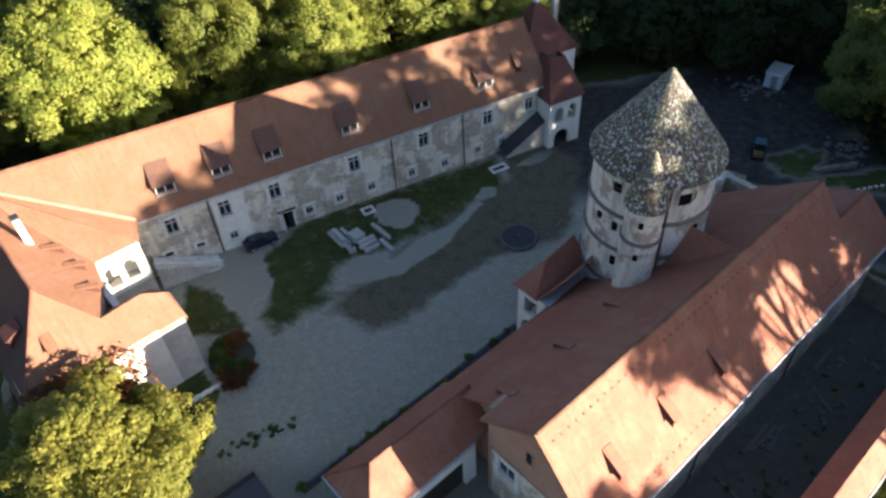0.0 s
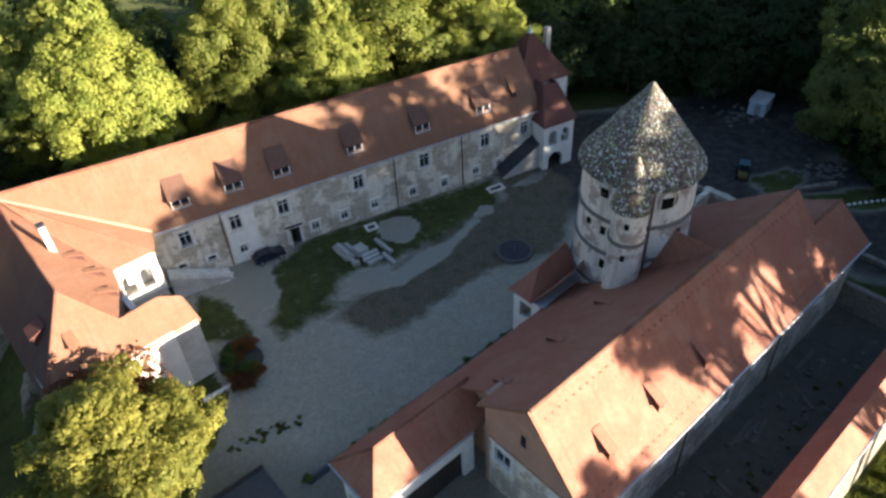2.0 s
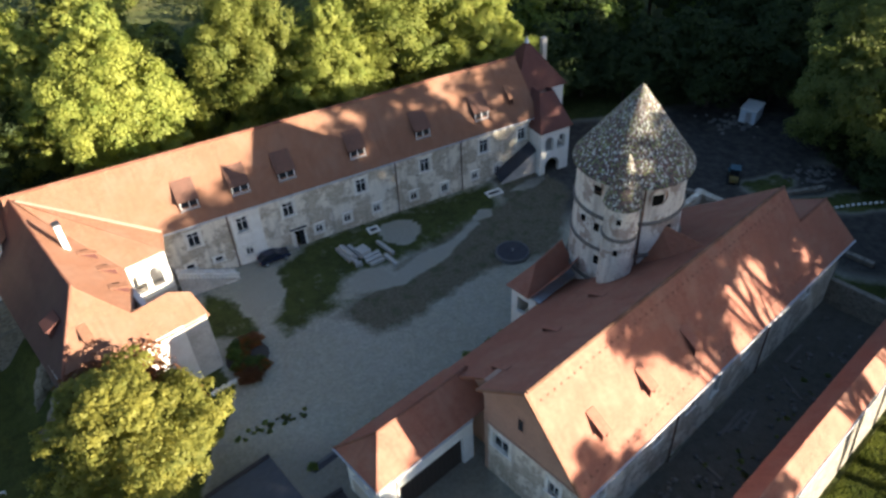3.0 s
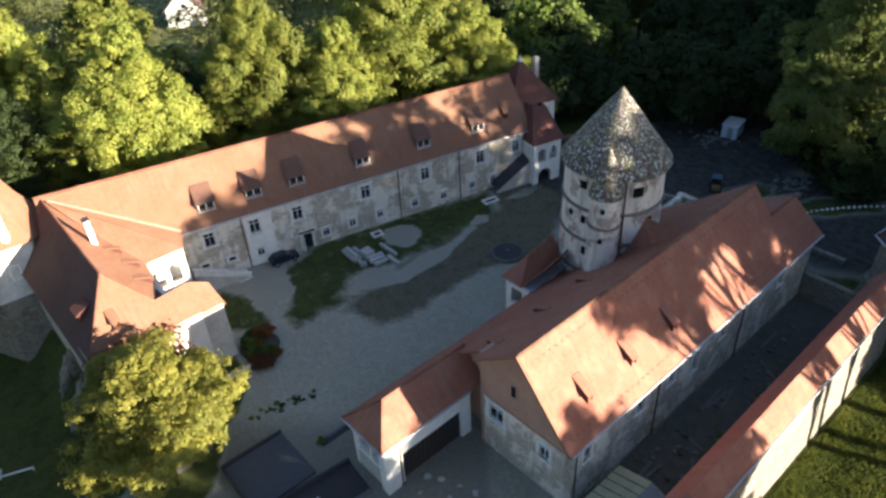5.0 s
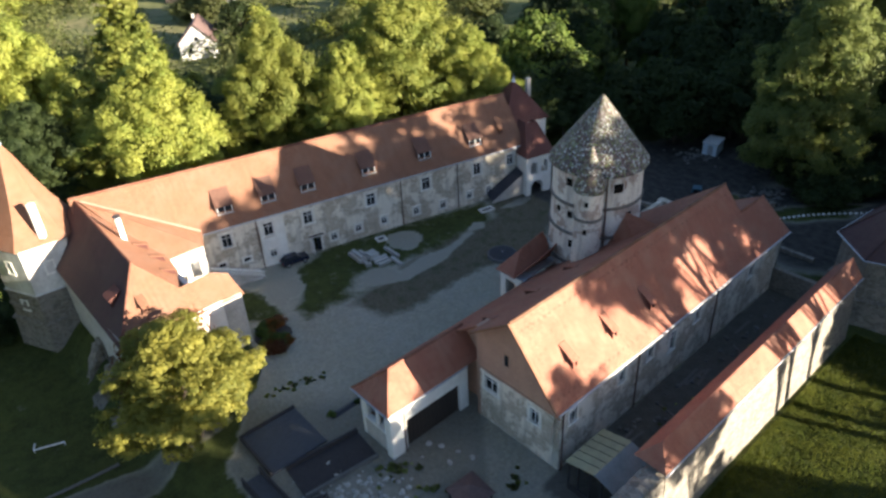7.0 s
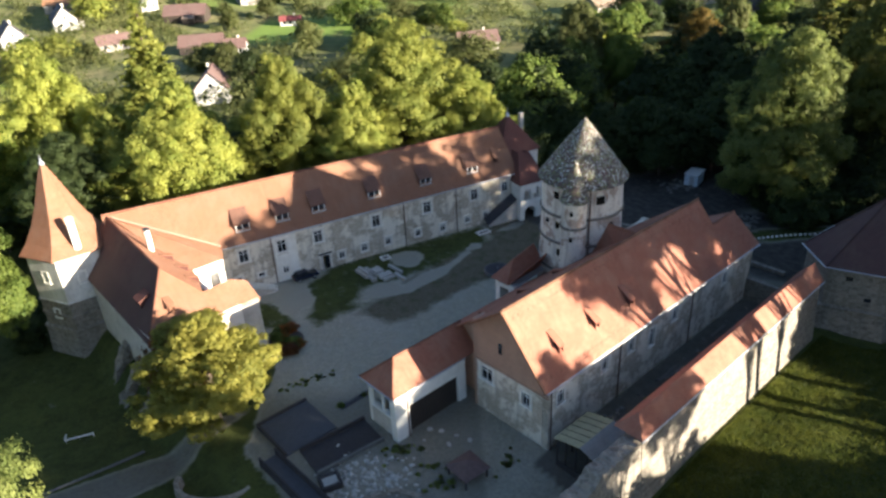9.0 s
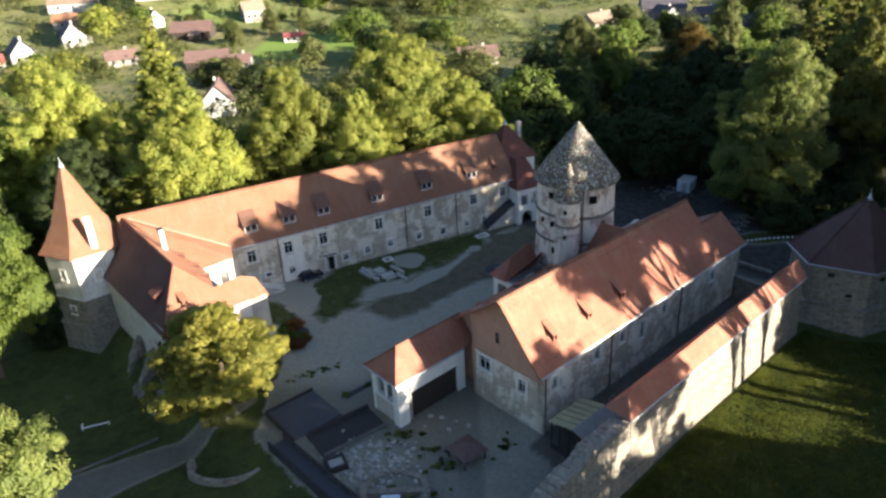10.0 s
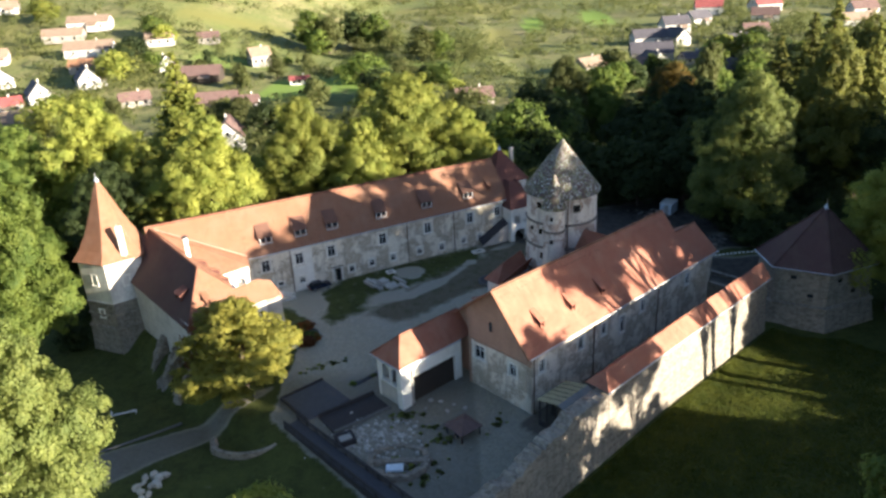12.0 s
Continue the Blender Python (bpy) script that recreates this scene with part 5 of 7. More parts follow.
# the large trees behind the main wing and round the castle
TREES = [
    ("round", -43.2, 76.0, 29.5, LEAF_YELLOW, 10, 0.94, "yellow-green tree behind the long wing"),
    ("oak", -26.6, 84.0, 31.0, LEAF_YELLOW, 80, 0.72, "tall yellowing tree behind the long wing"),
    ("round", -15.2, 84.0, 25.0, LEAF_YELLOW, 40, 0.88, "green tree behind the wing"),
    ("oak", -6.4, 96.0, 33.0, LEAF_YELLOW, 200, 1.0, "broad yellow-green tree behind the wing"),
    ("oak", 5.0, 92.0, 24.0, LEAF_YELLOW, 20, 0.9, "green tree behind the wing's end"),
    ("spruce", -52.6, 93.0, 42.0, LEAF_YELLOW, 0, 1.35, "tall spruce with yellow-green needles"),
    ("oak", -70.0, 88.0, 33.0, LEAF_YELLOW, 70, 0.85, "yellowing tree beyond the hexagonal tower"),
    ("oak", -62.0, 74.0, 24.0, LEAF_DARK, 170, 0.9, "dark green tree beside the hexagonal tower"),
    ("round", -55.0, 79.0, 26.0, LEAF_YELLOW, 70, 0.9, "yellow-green tree beside the hexagonal tower"),
    ("oak", -96.0, 96.0, 30.0, LEAF_YELLOW, 15, 0.85, "yellow-green tree beyond the castle"),
    ("round", -80.0, 104.0, 27.0, LEAF_GREEN, 95, 0.9, "green tree beyond the castle"),
    ("oak", -104.0, 78.0, 28.0, LEAF_GREEN, 195, 0.9, "green tree beyond the castle"),
    ("oak", -84.0, 70.0, 24.0, LEAF_DARK, 35, 0.9, "dark green tree west of the hexagonal tower"),
    ("oak", -84.0, 85.0, 30.0, LEAF_GREEN, 170, 0.8, "green tree beyond the castle"),
    ("round", -30.0, 92.0, 22.0, LEAF_DARK, 120, 0.9, "dark tree behind the wing"),
    ("court", -26.4, 27.2, 15.0, LEAF_COURT, 30, 1.36, "large olive-green tree before the castle"),
    ("oak", -63.5, 41.0, 33.0, LEAF_GREEN, 120, 0.66, "big green tree west of the castle"),
    ("oak", -39.5, 1.0, 26.0, LEAF_PALE, 60, 0.66, "sunlit tree beside the path"),
    ("oak", 60.9, 81.0, 31.5, LEAF_PALE, 90, 0.78, "tall green tree beyond the yard"),
    ("oak", 68.6, 43.5, 27.0, LEAF_YELLOW, 20, 0.8, "green tree beside the bastion"),
    ("tall", 82.0, 95.0, 36.0, LARCH, 33, 0.8, "tall pale tree at the wood's edge"),
    ("spruce", 92.0, 97.0, 39.0, LARCH, 160, 0.8, "tall pale tree at the wood's edge"),
    ("tall", 98.0, 110.0, 38.0, LARCH, 60, 0.9, "tall pale tree at the wood's edge"),
    ("spruce", 86.0, 112.0, 40.0, LARCH, 160, 1.25, "tall yellowing larch at the wood's edge"),
    ("spruce", 76.0, 106.0, 36.0, LARCH, 20, 1.2, "tall yellowing larch at the wood's edge"),
    ("spruce", 106.0, 104.0, 39.0, LARCH, 90, 1.3, "tall yellowing larch at the wood's edge"),
    ("tall", 114.0, 114.0, 38.0, LARCH, 10, 1.0, "tall pale tree at the wood's edge"),
    ("spruce", 95.0, 120.0, 42.0, LARCH, 210, 1.3, "tall yellowing larch at the wood's edge"),
    ("oak", 36.5, 150.0, 29.0, LEAF_OLIVE, 60, 0.75, "pale olive tree above the wood"),
    ("oak", 66.7, 148.0, 27.0, LEAF_OCHRE, 100, 0.85, "yellow-brown tree above the wood"),
    ("tall", 76.0, 150.0, 30.0, LEAF_OLIVE, 10, 0.6, "slim pale tree above the wood"),
    ("round", 47.0, 150.0, 26.0, LEAF_GREEN, 10, 0.8, "green tree above the wood"),
]
for shape, x, y, h, lm, turn, fat, label in TREES:
    tree(shape, x, y, h, lm, turn, fat, label)

rnd = random.Random(11)
# the dark wood behind the yard
for i in range(60):
    x, y = rnd.uniform(8, 120), rnd.uniform(104, 150)
    if x > 75:
        y -= 12
    tree(rnd.choice(["wood_round", "wood_oak", "wood_tall"]), x, y, rnd.uniform(15, 24), rnd.choice([LEAF_DARK, LEAF_DARK, LEAF_GREEN]), rnd.uniform(0, 360), rnd.uniform(0.9, 1.2), "dark green tree in the wood", "wood behind the castle")
for i in range(26):
    x, y = rnd.uniform(-110, 0), rnd.uniform(100, 130)
    tree(rnd.choice(["wood_round", "wood_oak"]), x, y, rnd.uniform(11, 18), rnd.choice([LEAF_GREEN, LEAF_DARK, LEAF_YELLOW]), rnd.uniform(0, 360), rnd.uniform(0.9, 1.2), "green tree in the wood", "wood behind the castle")
for i in range(20):
    tree(["wood_round", "wood_oak"][i % 2], 12 + 3.7 * i + rnd.uniform(-1, 1), 101 + rnd.uniform(-2, 4) - (10 if i > 15 else 0), rnd.uniform(10, 15), LEAF_DARK, rnd.uniform(0, 360), 1.15, "low dark tree at the wood's edge", "wood behind the castle")
# the trees on the meadow's far side, out of view, whose shade falls over the castle
for x, y, h, turn in ((82, 28, 43, 250), (90, 46, 32, 70), (92, 53, 36, 10), (79, 37, 38.5, 300), (88, 51, 30, 120), (94, 66, 33, 10), (81, 33, 40.5, 20),
                      (84, -8, 19, 30), (98, -15, 22, 60), (76, -20, 15, 120), (80, -31, 29, 150), (78, -48, 31, 190), (98, -52, 34, 230), (70, -66, 30, 260), (90, -72, 33, 290)):
    tree("airy", x, y, h, LEAF_GREEN, turn, 0.8, "tall open-crowned tree out of view beyond the moat meadow", "trees beyond the meadow")
# unseen blockers added to keep the sun off the wood
for x, y, h, turn in ((113, 68, 38, 320), (110, 84, 30, 60)):
    tree("wood_tall", x, y, h, LEAF_GREEN, turn, 1.0, "unseen dense tree added beyond the bastion to block sun", "trees beyond the meadow")
# unseen undergrowth added to stop sun passing beneath the crowns
for i in range(22):
    y = -66 + 6.2 * i
    if 5 < y < 22:
        continue
    tree("bush", 76 + (i * 7 % 9) + (6 if y > 40 else 0), y, 5.5 + (i * 5 % 4), LEAF_GREEN, i * 47, 1.1, "unseen dense shrub added to stop light under the trees", "shrubs beyond the meadow", name="shrub", category="shrub")
# low belt of trees added to keep the meadow in shade
for i in range(20):
    y = -52 + 5.8 * i
    if not 0 < y < 22:
        tree("wide", 77 + (i * 5 % 7), y, 13.5 + (i * 7 % 4), LEAF_GREEN, i * 47, 0.8, "low spreading tree added beyond the meadow to shade it", "low trees beyond the meadow")
# unseen high crowns added to shade the roofs but leave the wall lit
for x, y, h, turn in ((80, -10, 29.5, 0), (79, 14, 39, 90), (82, 5, 37.5, 40), (77, 22, 40, 70), (86, 16, 41.5, 100), (80, 8, 40, 10), (90, 50, 41, 100), (46, -3, 21, 50)):
    tree("open", x, y, h, LEAF_GREEN, turn, 0.85, "unseen high-crowned tree added to shape shade on the castle", "trees beyond the meadow")
# unseen trees added to throw shade on the lawn and gate yard
for x, y, h in ((42, -10, 28), (50, -17, 27), (44, -24, 30), (56, -28, 26), (36, -17, 26), (60, -12, 17)):
    tree("airy", x, y, h, LEAF_GREEN, x * 31, 0.95, "unseen open-crowned tree added south to shade the castle front", "trees south of the castle")
for x, y, h in ((-60.5, 48.5, 4.0), (-60, 56, 5)):
    tree("bush", x, y, h, LEAF_DARK, x * 7, 1.1, "dark shrub at the foot of the west walls", "shrubs at the west walls", name="shrub", category="shrub")
for i in range(34):
    x, y = rnd.uniform(58, 84), rnd.uniform(70, 98)
    tree("bush", x, y, rnd.uniform(3.5, 6.5), LEAF_DARK, i * 47, 1.2, "dark shrub under the trees beyond the yard", "shrubs beyond the yard", name="shrub", category="shrub")
# shrubs added to cover a sunlit strip of ground before the wood
for x, y in ((35.0, 99.0), (37.5, 100.5), (40.0, 101.0)):
    tree("bush", x, y, 3.5, LEAF_DARK, x * 9, 1.2, "dark shrub added over sunlit ground at the wood's edge", name="shrub", category="shrub")
# unseen sparse crowns added to break the sunlight into dapples
for x, y, h, turn in ((86, 43, 40, 20), (84, 21, 31, 200)):
    tree("lace", x, y, h, LEAF_GREEN, turn, 0.95, "unseen thin-leaved tree added to dapple the castle roofs", "trees beyond the meadow")
# unseen tree added to darken the lower half of the court tree
tree("wood_round", 47.0, -17.0, 25.0, LEAF_GREEN, 30, 0.9, "unseen dense tree added south to shade the court tree", "trees south of the castle")
# unseen shrubs added to shade the meadow away from the wall
for x, y, h in ((69, 1, 6.4), (70, 5, 6.8), (71, 9, 6.5), (72, 13.5, 6.8), (73, 18, 6.4), (74, 23, 6.6)):
    tree("bush", x, y, h, LEAF_GREEN, x * 23, 0.95, "unseen dense shrub added to shade the outer meadow", "shrubs beyond the meadow", name="shrub", category="shrub")
for x, y, h in ((57, -5, 14), (70, -4, 14)):
    tree("wood_oak", x, y, h, LEAF_GREEN, x * 17, 0.9, "green tree on the moat meadow", "trees on the meadow")
tree("bush", -32.0, 34.3, 10.0, LEAF_RUST, 40, 0.8, "rust-brown shrub beside the west range", name="shrub", category="shrub", base=-1.0)
tree("bush", -29.0, 34.6, 9.6, LEAF_RUST, 140, 0.7, "rust-brown shrub beside the west range", name="shrub", category="shrub", base=-1.0)



def meadow_grass():
    """Standing grass of the moat meadow, thicker near the wall."""
    g = np.random.default_rng(17)
    n = 150000
    u, v = g.uniform(-16, 46, n), -17.2 - 34 * g.random(n) ** 1.3
    m = np.array(BARN)
    x, y = m[0, 0] * u + m[0, 1] * v + m[0, 3], m[1, 0] * u + m[1, 1] * v + m[1, 3]
    keep = np.hypot(x - 56.4, y - 45.6) > 9.5
    x, y = x[keep], y[keep]
    tuft = 0.5 + 0.5 * wobble(x, y, 0.8) + 0.35 * wobble(x + 5, y, 2.3)
    z, n = height(x, y), len(x)
    h = (0.14 + 0.2 * g.random(n)) * (0.7 + 0.5 * np.clip(tuft, 0, 1))
    a = g.uniform(0, 6.283, n)
    lean = g.normal(size=(n, 2)) * 0.35 * h[:, None]
    w = 0.05 + 0.05 * g.random(n)
    p = np.stack([x, y, z - 0.02], 1)
    side = np.stack([np.cos(a) * w, np.sin(a) * w, np.zeros(n)], 1)
    co = np.stack([p - side, p + side, p + np.stack([lean[:, 0], lean[:, 1], h], 1)], 1).reshape(-1, 3)
    me = bpy.data.meshes.new("meadow_grass")
    me.vertices.add(3 * n)
    me.vertices.foreach_set("co", co.astype(np.float32).ravel())
    me.loops.add(3 * n)
    me.loops.foreach_set("vertex_index", np.arange(3 * n, dtype=np.int32))
    me.polygons.add(n)
    me.polygons.foreach_set("loop_start", np.arange(0, 3 * n, 3, dtype=np.int32))
    me.update()
    me.materials.append(GRASS)
    tagged(new("meadow_grass", me), "standing green grass on the moat meadow", "grass", "", "stuff")


meadow_grass()

# ---- things in the court ----


def rock_mesh(seed, n=8):
    r = random.Random(seed)
    bm = bmesh.new()
    bmesh.ops.create_icosphere(bm, subdivisions=1, radius=1.0)
    for v in bm.verts:
        v.co *= r.uniform(0.75, 1.15)
    return bm_mesh(bm, "stone")


PALE_STONE = mat("pale_loose_stone", (0.42, 0.40, 0.355), 0.9, (0.30, 0.28, 0.25), 1.0, 0.6, obj=0.2)
HEAP_STONE = mat("grey_rubble_heap", (0.16, 0.15, 0.135), 0.9, (0.11, 0.105, 0.095), 1.0, 0.6, obj=0.25)
DARK_TIMBER = mat("tarred_timber", (0.045, 0.04, 0.04), 0.8, (0.03, 0.028, 0.028), 2.0, 0.6)
DECK = mat("grey_weathered_deck", (0.075, 0.08, 0.09), 0.85, (0.045, 0.048, 0.055), 1.5, 0.6, stretch=(1, 6, 1))
BROWN_ROOF = mat("brown_shingle_roof", (0.13, 0.085, 0.075), 0.85, (0.08, 0.055, 0.05), 2.0, 0.6)
CANVAS = mat("ochre_roofing_sheet", (0.40, 0.35, 0.20), 0.8, (0.30, 0.26, 0.16), 1.0, 0.6)
GREY_SHEET = mat("grey_roofing_sheet", (0.27, 0.26, 0.235), 0.75, (0.20, 0.19, 0.17), 1.0, 0.6)
CAR_PAINT = mat("dark_blue_car_paint", (0.015, 0.02, 0.04), 0.25, (0.02, 0.025, 0.045), 1.0, 0.3, bump=0.0, spec=0.6)
RUBBER = mat("black_rubber", (0.02, 0.02, 0.02), 0.9)
LAMP_GLASS = mat("lamp_glass", (0.5, 0.1, 0.08), 0.2, bump=0.0)
CABIN = mat("pale_blue_white_sheet", (0.62, 0.70, 0.76), 0.5, (0.50, 0.57, 0.62), 1.2, 0.5)
TEAL = mat("teal_machine_paint", (0.05, 0.11, 0.14), 0.5, (0.04, 0.08, 0.10), 2.0, 0.5)
YELLOW = mat("yellow_machine_paint", (0.20, 0.15, 0.05), 0.6, (0.12, 0.09, 0.04), 2.0, 0.5)
CONCRETE = mat("grey_concrete", (0.13, 0.13, 0.122), 0.9, (0.09, 0.09, 0.086), 0.8, 0.6)
SOIL = mat("dark_soil", (0.06, 0.05, 0.04), 0.95, (0.09, 0.075, 0.06), 1.5, 0.6)
ORANGE_FLOWER = leaf_mat("orange_flowers", (0.10, 0.12, 0.03), (0.55, 0.15, 0.03))


def car(m, label):
    c = thing("car", m, label, "car")
    # x forward
    side = [(-2.0, 0.35), (2.0, 0.35), (2.05, 0.6), (1.95, 0.82), (1.0, 0.95), (-1.95, 0.98), (-2.05, 0.7)]
    bm = gable(side, -0.82, 0.82)
    bmesh.ops.bevel(bm, geom=bm.edges, offset=0.07, segments=2, affect="EDGES")
    part("body", bm, CAR_PAINT, c)
    bm = gable([(-1.85, 0.97), (0.95, 0.95), (0.25, 1.42), (-1.35, 1.45)], -0.7, 0.7)
    bmesh.ops.bevel(bm, geom=bm.edges, offset=0.08, segments=2, affect="EDGES")
    part("cabin", bm, GLASS, c, "dark glazed cabin")
    part("roof", box(-1.3, 0.2, -0.6, 0.6, 1.44, 1.49, None, 0.02), CAR_PAINT, c)
    for x in (-1.25, 1.25):
        for y in (-0.78, 0.78):
            w = part("wheel", tube((0, -0.1, 0), (0, 0.1, 0), 0.32, None, 16), RUBBER, c, m=pose(x, y, 0.32))
            part("rim", tube((0, -0.12, 0), (0, 0.12, 0), 0.19, None, 10), METAL, w)
    for y in (-0.6, 0.6):
        part("tail_light", box(-2.08, -2.0, y - 0.15, y + 0.15, 0.65, 0.8), LAMP_GLASS, c)
        part("headlight", box(1.98, 2.06, y - 0.17, y + 0.17, 0.62, 0.76), WHITE_WOOD, c)


car(MAIN @ pose(8.6, -1.15, 0.0, 0, 0, 3), "dark blue hatchback parked against the wing's wall")

# stacked building stones on the grass
for i, (x, y, ang, l, wd, ht, z) in enumerate([
    (-13.0, 60.6, -52, 3.3, 0.55, 0.5, 0), (-12.3, 60.9, -52, 3.4, 0.55, 0.5, 0), (-11.6, 61.2, -50, 3.2, 0.5, 0.45, 0), (-12.7, 60.75, -52, 2.6, 0.5, 0.45, 0.5),
    (-10.6, 61.0, -48, 1.6, 1.5, 0.8, 0), (-9.4, 60.4, 36, 2.2, 0.55, 0.4, 0), (-9.1, 59.7, 36, 2.3, 0.5, 0.4, 0), (-8.6, 59.0, 34, 2.0, 0.5, 0.4, 0),
    (-7.6, 61.6, -50, 3.0, 0.5, 0.5, 0), (-6.9, 59.3, -52, 2.6, 0.5, 0.45, 0), (-8.2, 62.3, -50, 2.2, 0.45, 0.45, 0), (-10.9, 58.6, 20, 0.9, 0.7, 0.5, 0), (-11.6, 59.4, -50, 2.4, 0.5, 0.4, 0)]):
    bm = box(-l / 2, l / 2, -wd / 2, wd / 2, 0, ht, None, 0.04)
    tagged(part("stone_block", bm, PALE_STONE, None, m=pose(x, y, gz(x, y) + z, 0, 0, ang)), "pale dressed stone block stacked on the grass", "stone block", "stacked stone blocks")


def basin():
    b = thing("round_basin", pose(8.5, 59.8, 0), "low round stone basin with a dark flat top", "basin")
    part("rim", lathe([(2.2, -0.2), (2.15, 0.42), (2.1, 0.47), (1.95, 0.47), (1.93, 0.43)], 40), CONCRETE, b)
    part("cover", lathe([(1.95, 0.46), (0.0, 0.5)], 40), SLATE, b, "dark concrete cover")
    part("pipe", tube((0, 0, 0.45), (0, 0, 0.8), 0.05), METAL, b)


basin()
for x, y, ang, a, bdim in ((-9.6, 65.9, 28, 1.6, 1.4), (7.0, 73.6, 28, 2.4, 1.3), (-26.7, 56.7, 28, 1.3, 1.1)):
    f = thing("drain", pose(x, y, gz(x, y), 0, 0, ang), "pale stone frame round a drain in the grass", "drain", "drain frames")
    part("kerb", wall(-a / 2, a / 2, -bdim / 2, bdim / 2, 0.22, [(-a / 2 + 0.28, a / 2 - 0.28, -bdim / 2 + 0.28, bdim / 2 - 0.28)]), STONE_TRIM, f, m=pose(0, 0, 0.2, -90, 0, 0))
    part("cover", box(-a / 2 + 0.28, a / 2 - 0.28, -bdim / 2 + 0.28, bdim / 2 - 0.28, -0.1, 0.06), SLATE, f)


def scatter(name, label, category, pts, smin, smax, material, seed, flat=0.6, group=""):
    r = random.Random(seed)
    meshes = [rock_mesh(seed * 10 + i) for i in range(4)]
    for me in meshes:
        me.materials.append(material)
    for x, y in pts:
        s = r.uniform(smin, smax)
        ob = new(name, r.choice(meshes))
        ob.matrix_basis = Matrix.LocRotScale((x, y, gz(x, y) + s * flat * 0.4), Euler((r.uniform(-0.2, 0.2), r.uniform(-0.2, 0.2), r.uniform(0, 6.3))), (s, s * r.uniform(0.6, 1), s * flat))
        tagged(ob, label, category, group)


def shrub(x, y, h, lm, label, fat=1.0, turn=0.0, group=""):
    return tree("bush", x, y, h, lm, turn, fat, label, group, name="shrub", category="shrub")


# flower bed before the west bay
bed = thing("flower_bed", pose(-21.8, 43.6, 0, 0, 0, 35), "earth bed of orange autumn flowers", "flower bed")
part("soil", lathe([(2.5, -0.1), (2.3, 0.12), (1.2, 0.3), (0, 0.36)], 14), SOIL, bed)
rb = random.Random(2)
for i in range(16):
    k, q = rb.uniform(0, 6.28), rb.uniform(0.4, 2.6)
    shrub(-21.8 + q * math.cos(k) * 0.9 - 0.35 * q * math.sin(k), 43.2 + 1.3 * q * math.sin(k), rb.uniform(0.7, 1.5), rb.choice([ORANGE_FLOWER, ORANGE_FLOWER, LEAF_RUST, LEAF_GREEN]), "clump of autumn flowers in the bed", rb.uniform(0.9, 1.4), i * 50, "flower clumps")
for i in range(7):
    tagged(part("edge_stone", box(-0.45, 0.45, -0.18, 0.18, -0.1, 0.3, None, 0.04), STONE_TRIM, None, m=pose(-20.4 - 0.62 * i, 41.6 - 0.5 * i, 0, 0, 0, 39 + 3 * i)), "pale stone edging the flower bed", "edging stone", "flower bed edging")
rs = random.Random(4)


def weeds(cx, cy, rx, ry, n, label, group, ang=0.0, hi=0.55, lm=None):
    """A straggling patch of low weeds."""
    c, s = math.cos(radians(ang)), math.sin(radians(ang))
    for i in range(n):
        u, v = rs.gauss(0, 0.5) * rx, rs.gauss(0, 0.5) * ry
        shrub(cx + u * c - v * s, cy + u * s + v * c, rs.uniform(0.12, 0.6 * hi), lm or rs.choice([LEAF_PALE, LEAF_OLIVE]), label, rs.uniform(1.0, 2.4), rs.uniform(0, 360), group)


weeds(-17.2, 34.2, 5.0, 0.6, 34, "low weeds along the court's edge", "weeds along the edge", 27, 0.4)


def outer_stair():
    s = thing("balustrade_stair", MAIN, "stone stair with balustrade up to the loggia", "stairs")
    n = 16
    for i in range(n):
        x = 3.6 - i * 0.42
        part("step", box(x - 0.42, x, -2.3, -0.25, -0.1, 0.18 * (i + 1)), STONE_TRIM, s)
    for y in (-2.45,):
        bm = gable([(3.8, 0.75), (3.8, 0.95), (-3.2, 3.95), (-3.2, 3.75)], y - 0.12, y + 0.12)
        part("handrail", bm, STONE_TRIM, s)
        part("string_wall", gable([(3.8, -0.1), (-3.2, -0.1), (-3.2, 2.95), (3.8, 0.05)], y - 0.13, y + 0.13), GREY_PLASTER, s)
        for i in range(17):
            x = 3.6 - i * 0.42
            z = 0.1 + (3.6 - x) * 3.0 / 7.0
            part("baluster", lathe([(0.07, 0), (0.1, 0.2), (0.05, 0.5), (0.08, 0.72)], 6), STONE_TRIM, s, m=pose(x, y, z))


outer_stair()

# drainage strip along the south range, towards the court
strip = thing("drain_strip", BARN, "dark open drain with stone kerb along the range", "drain")
for i in range(30):
    part("kerb_stone", box(-11.2 + 0.9 * i + 0.02, -10.32 + 0.9 * i, 16.35, 16.65, -0.1, 0.12, None, 0.02), CONCRETE, strip)
part("channel", box(-11.2, 15.8, 15.8, 16.35, -0.1, 0.03), SLATE, strip)
rs = random.Random(14)
for i in range(12):
    p = BARN @ Vector((-10.5 + i * 2.2 + rs.uniform(-0.6, 0.6), 16.2 + rs.uniform(-0.3, 0.5), 0))
    shrub(p.x, p.y, rs.uniform(0.3, 0.6), LEAF_GREEN, "small weed in the drain", 1.6, i * 60, "weeds in the drain")

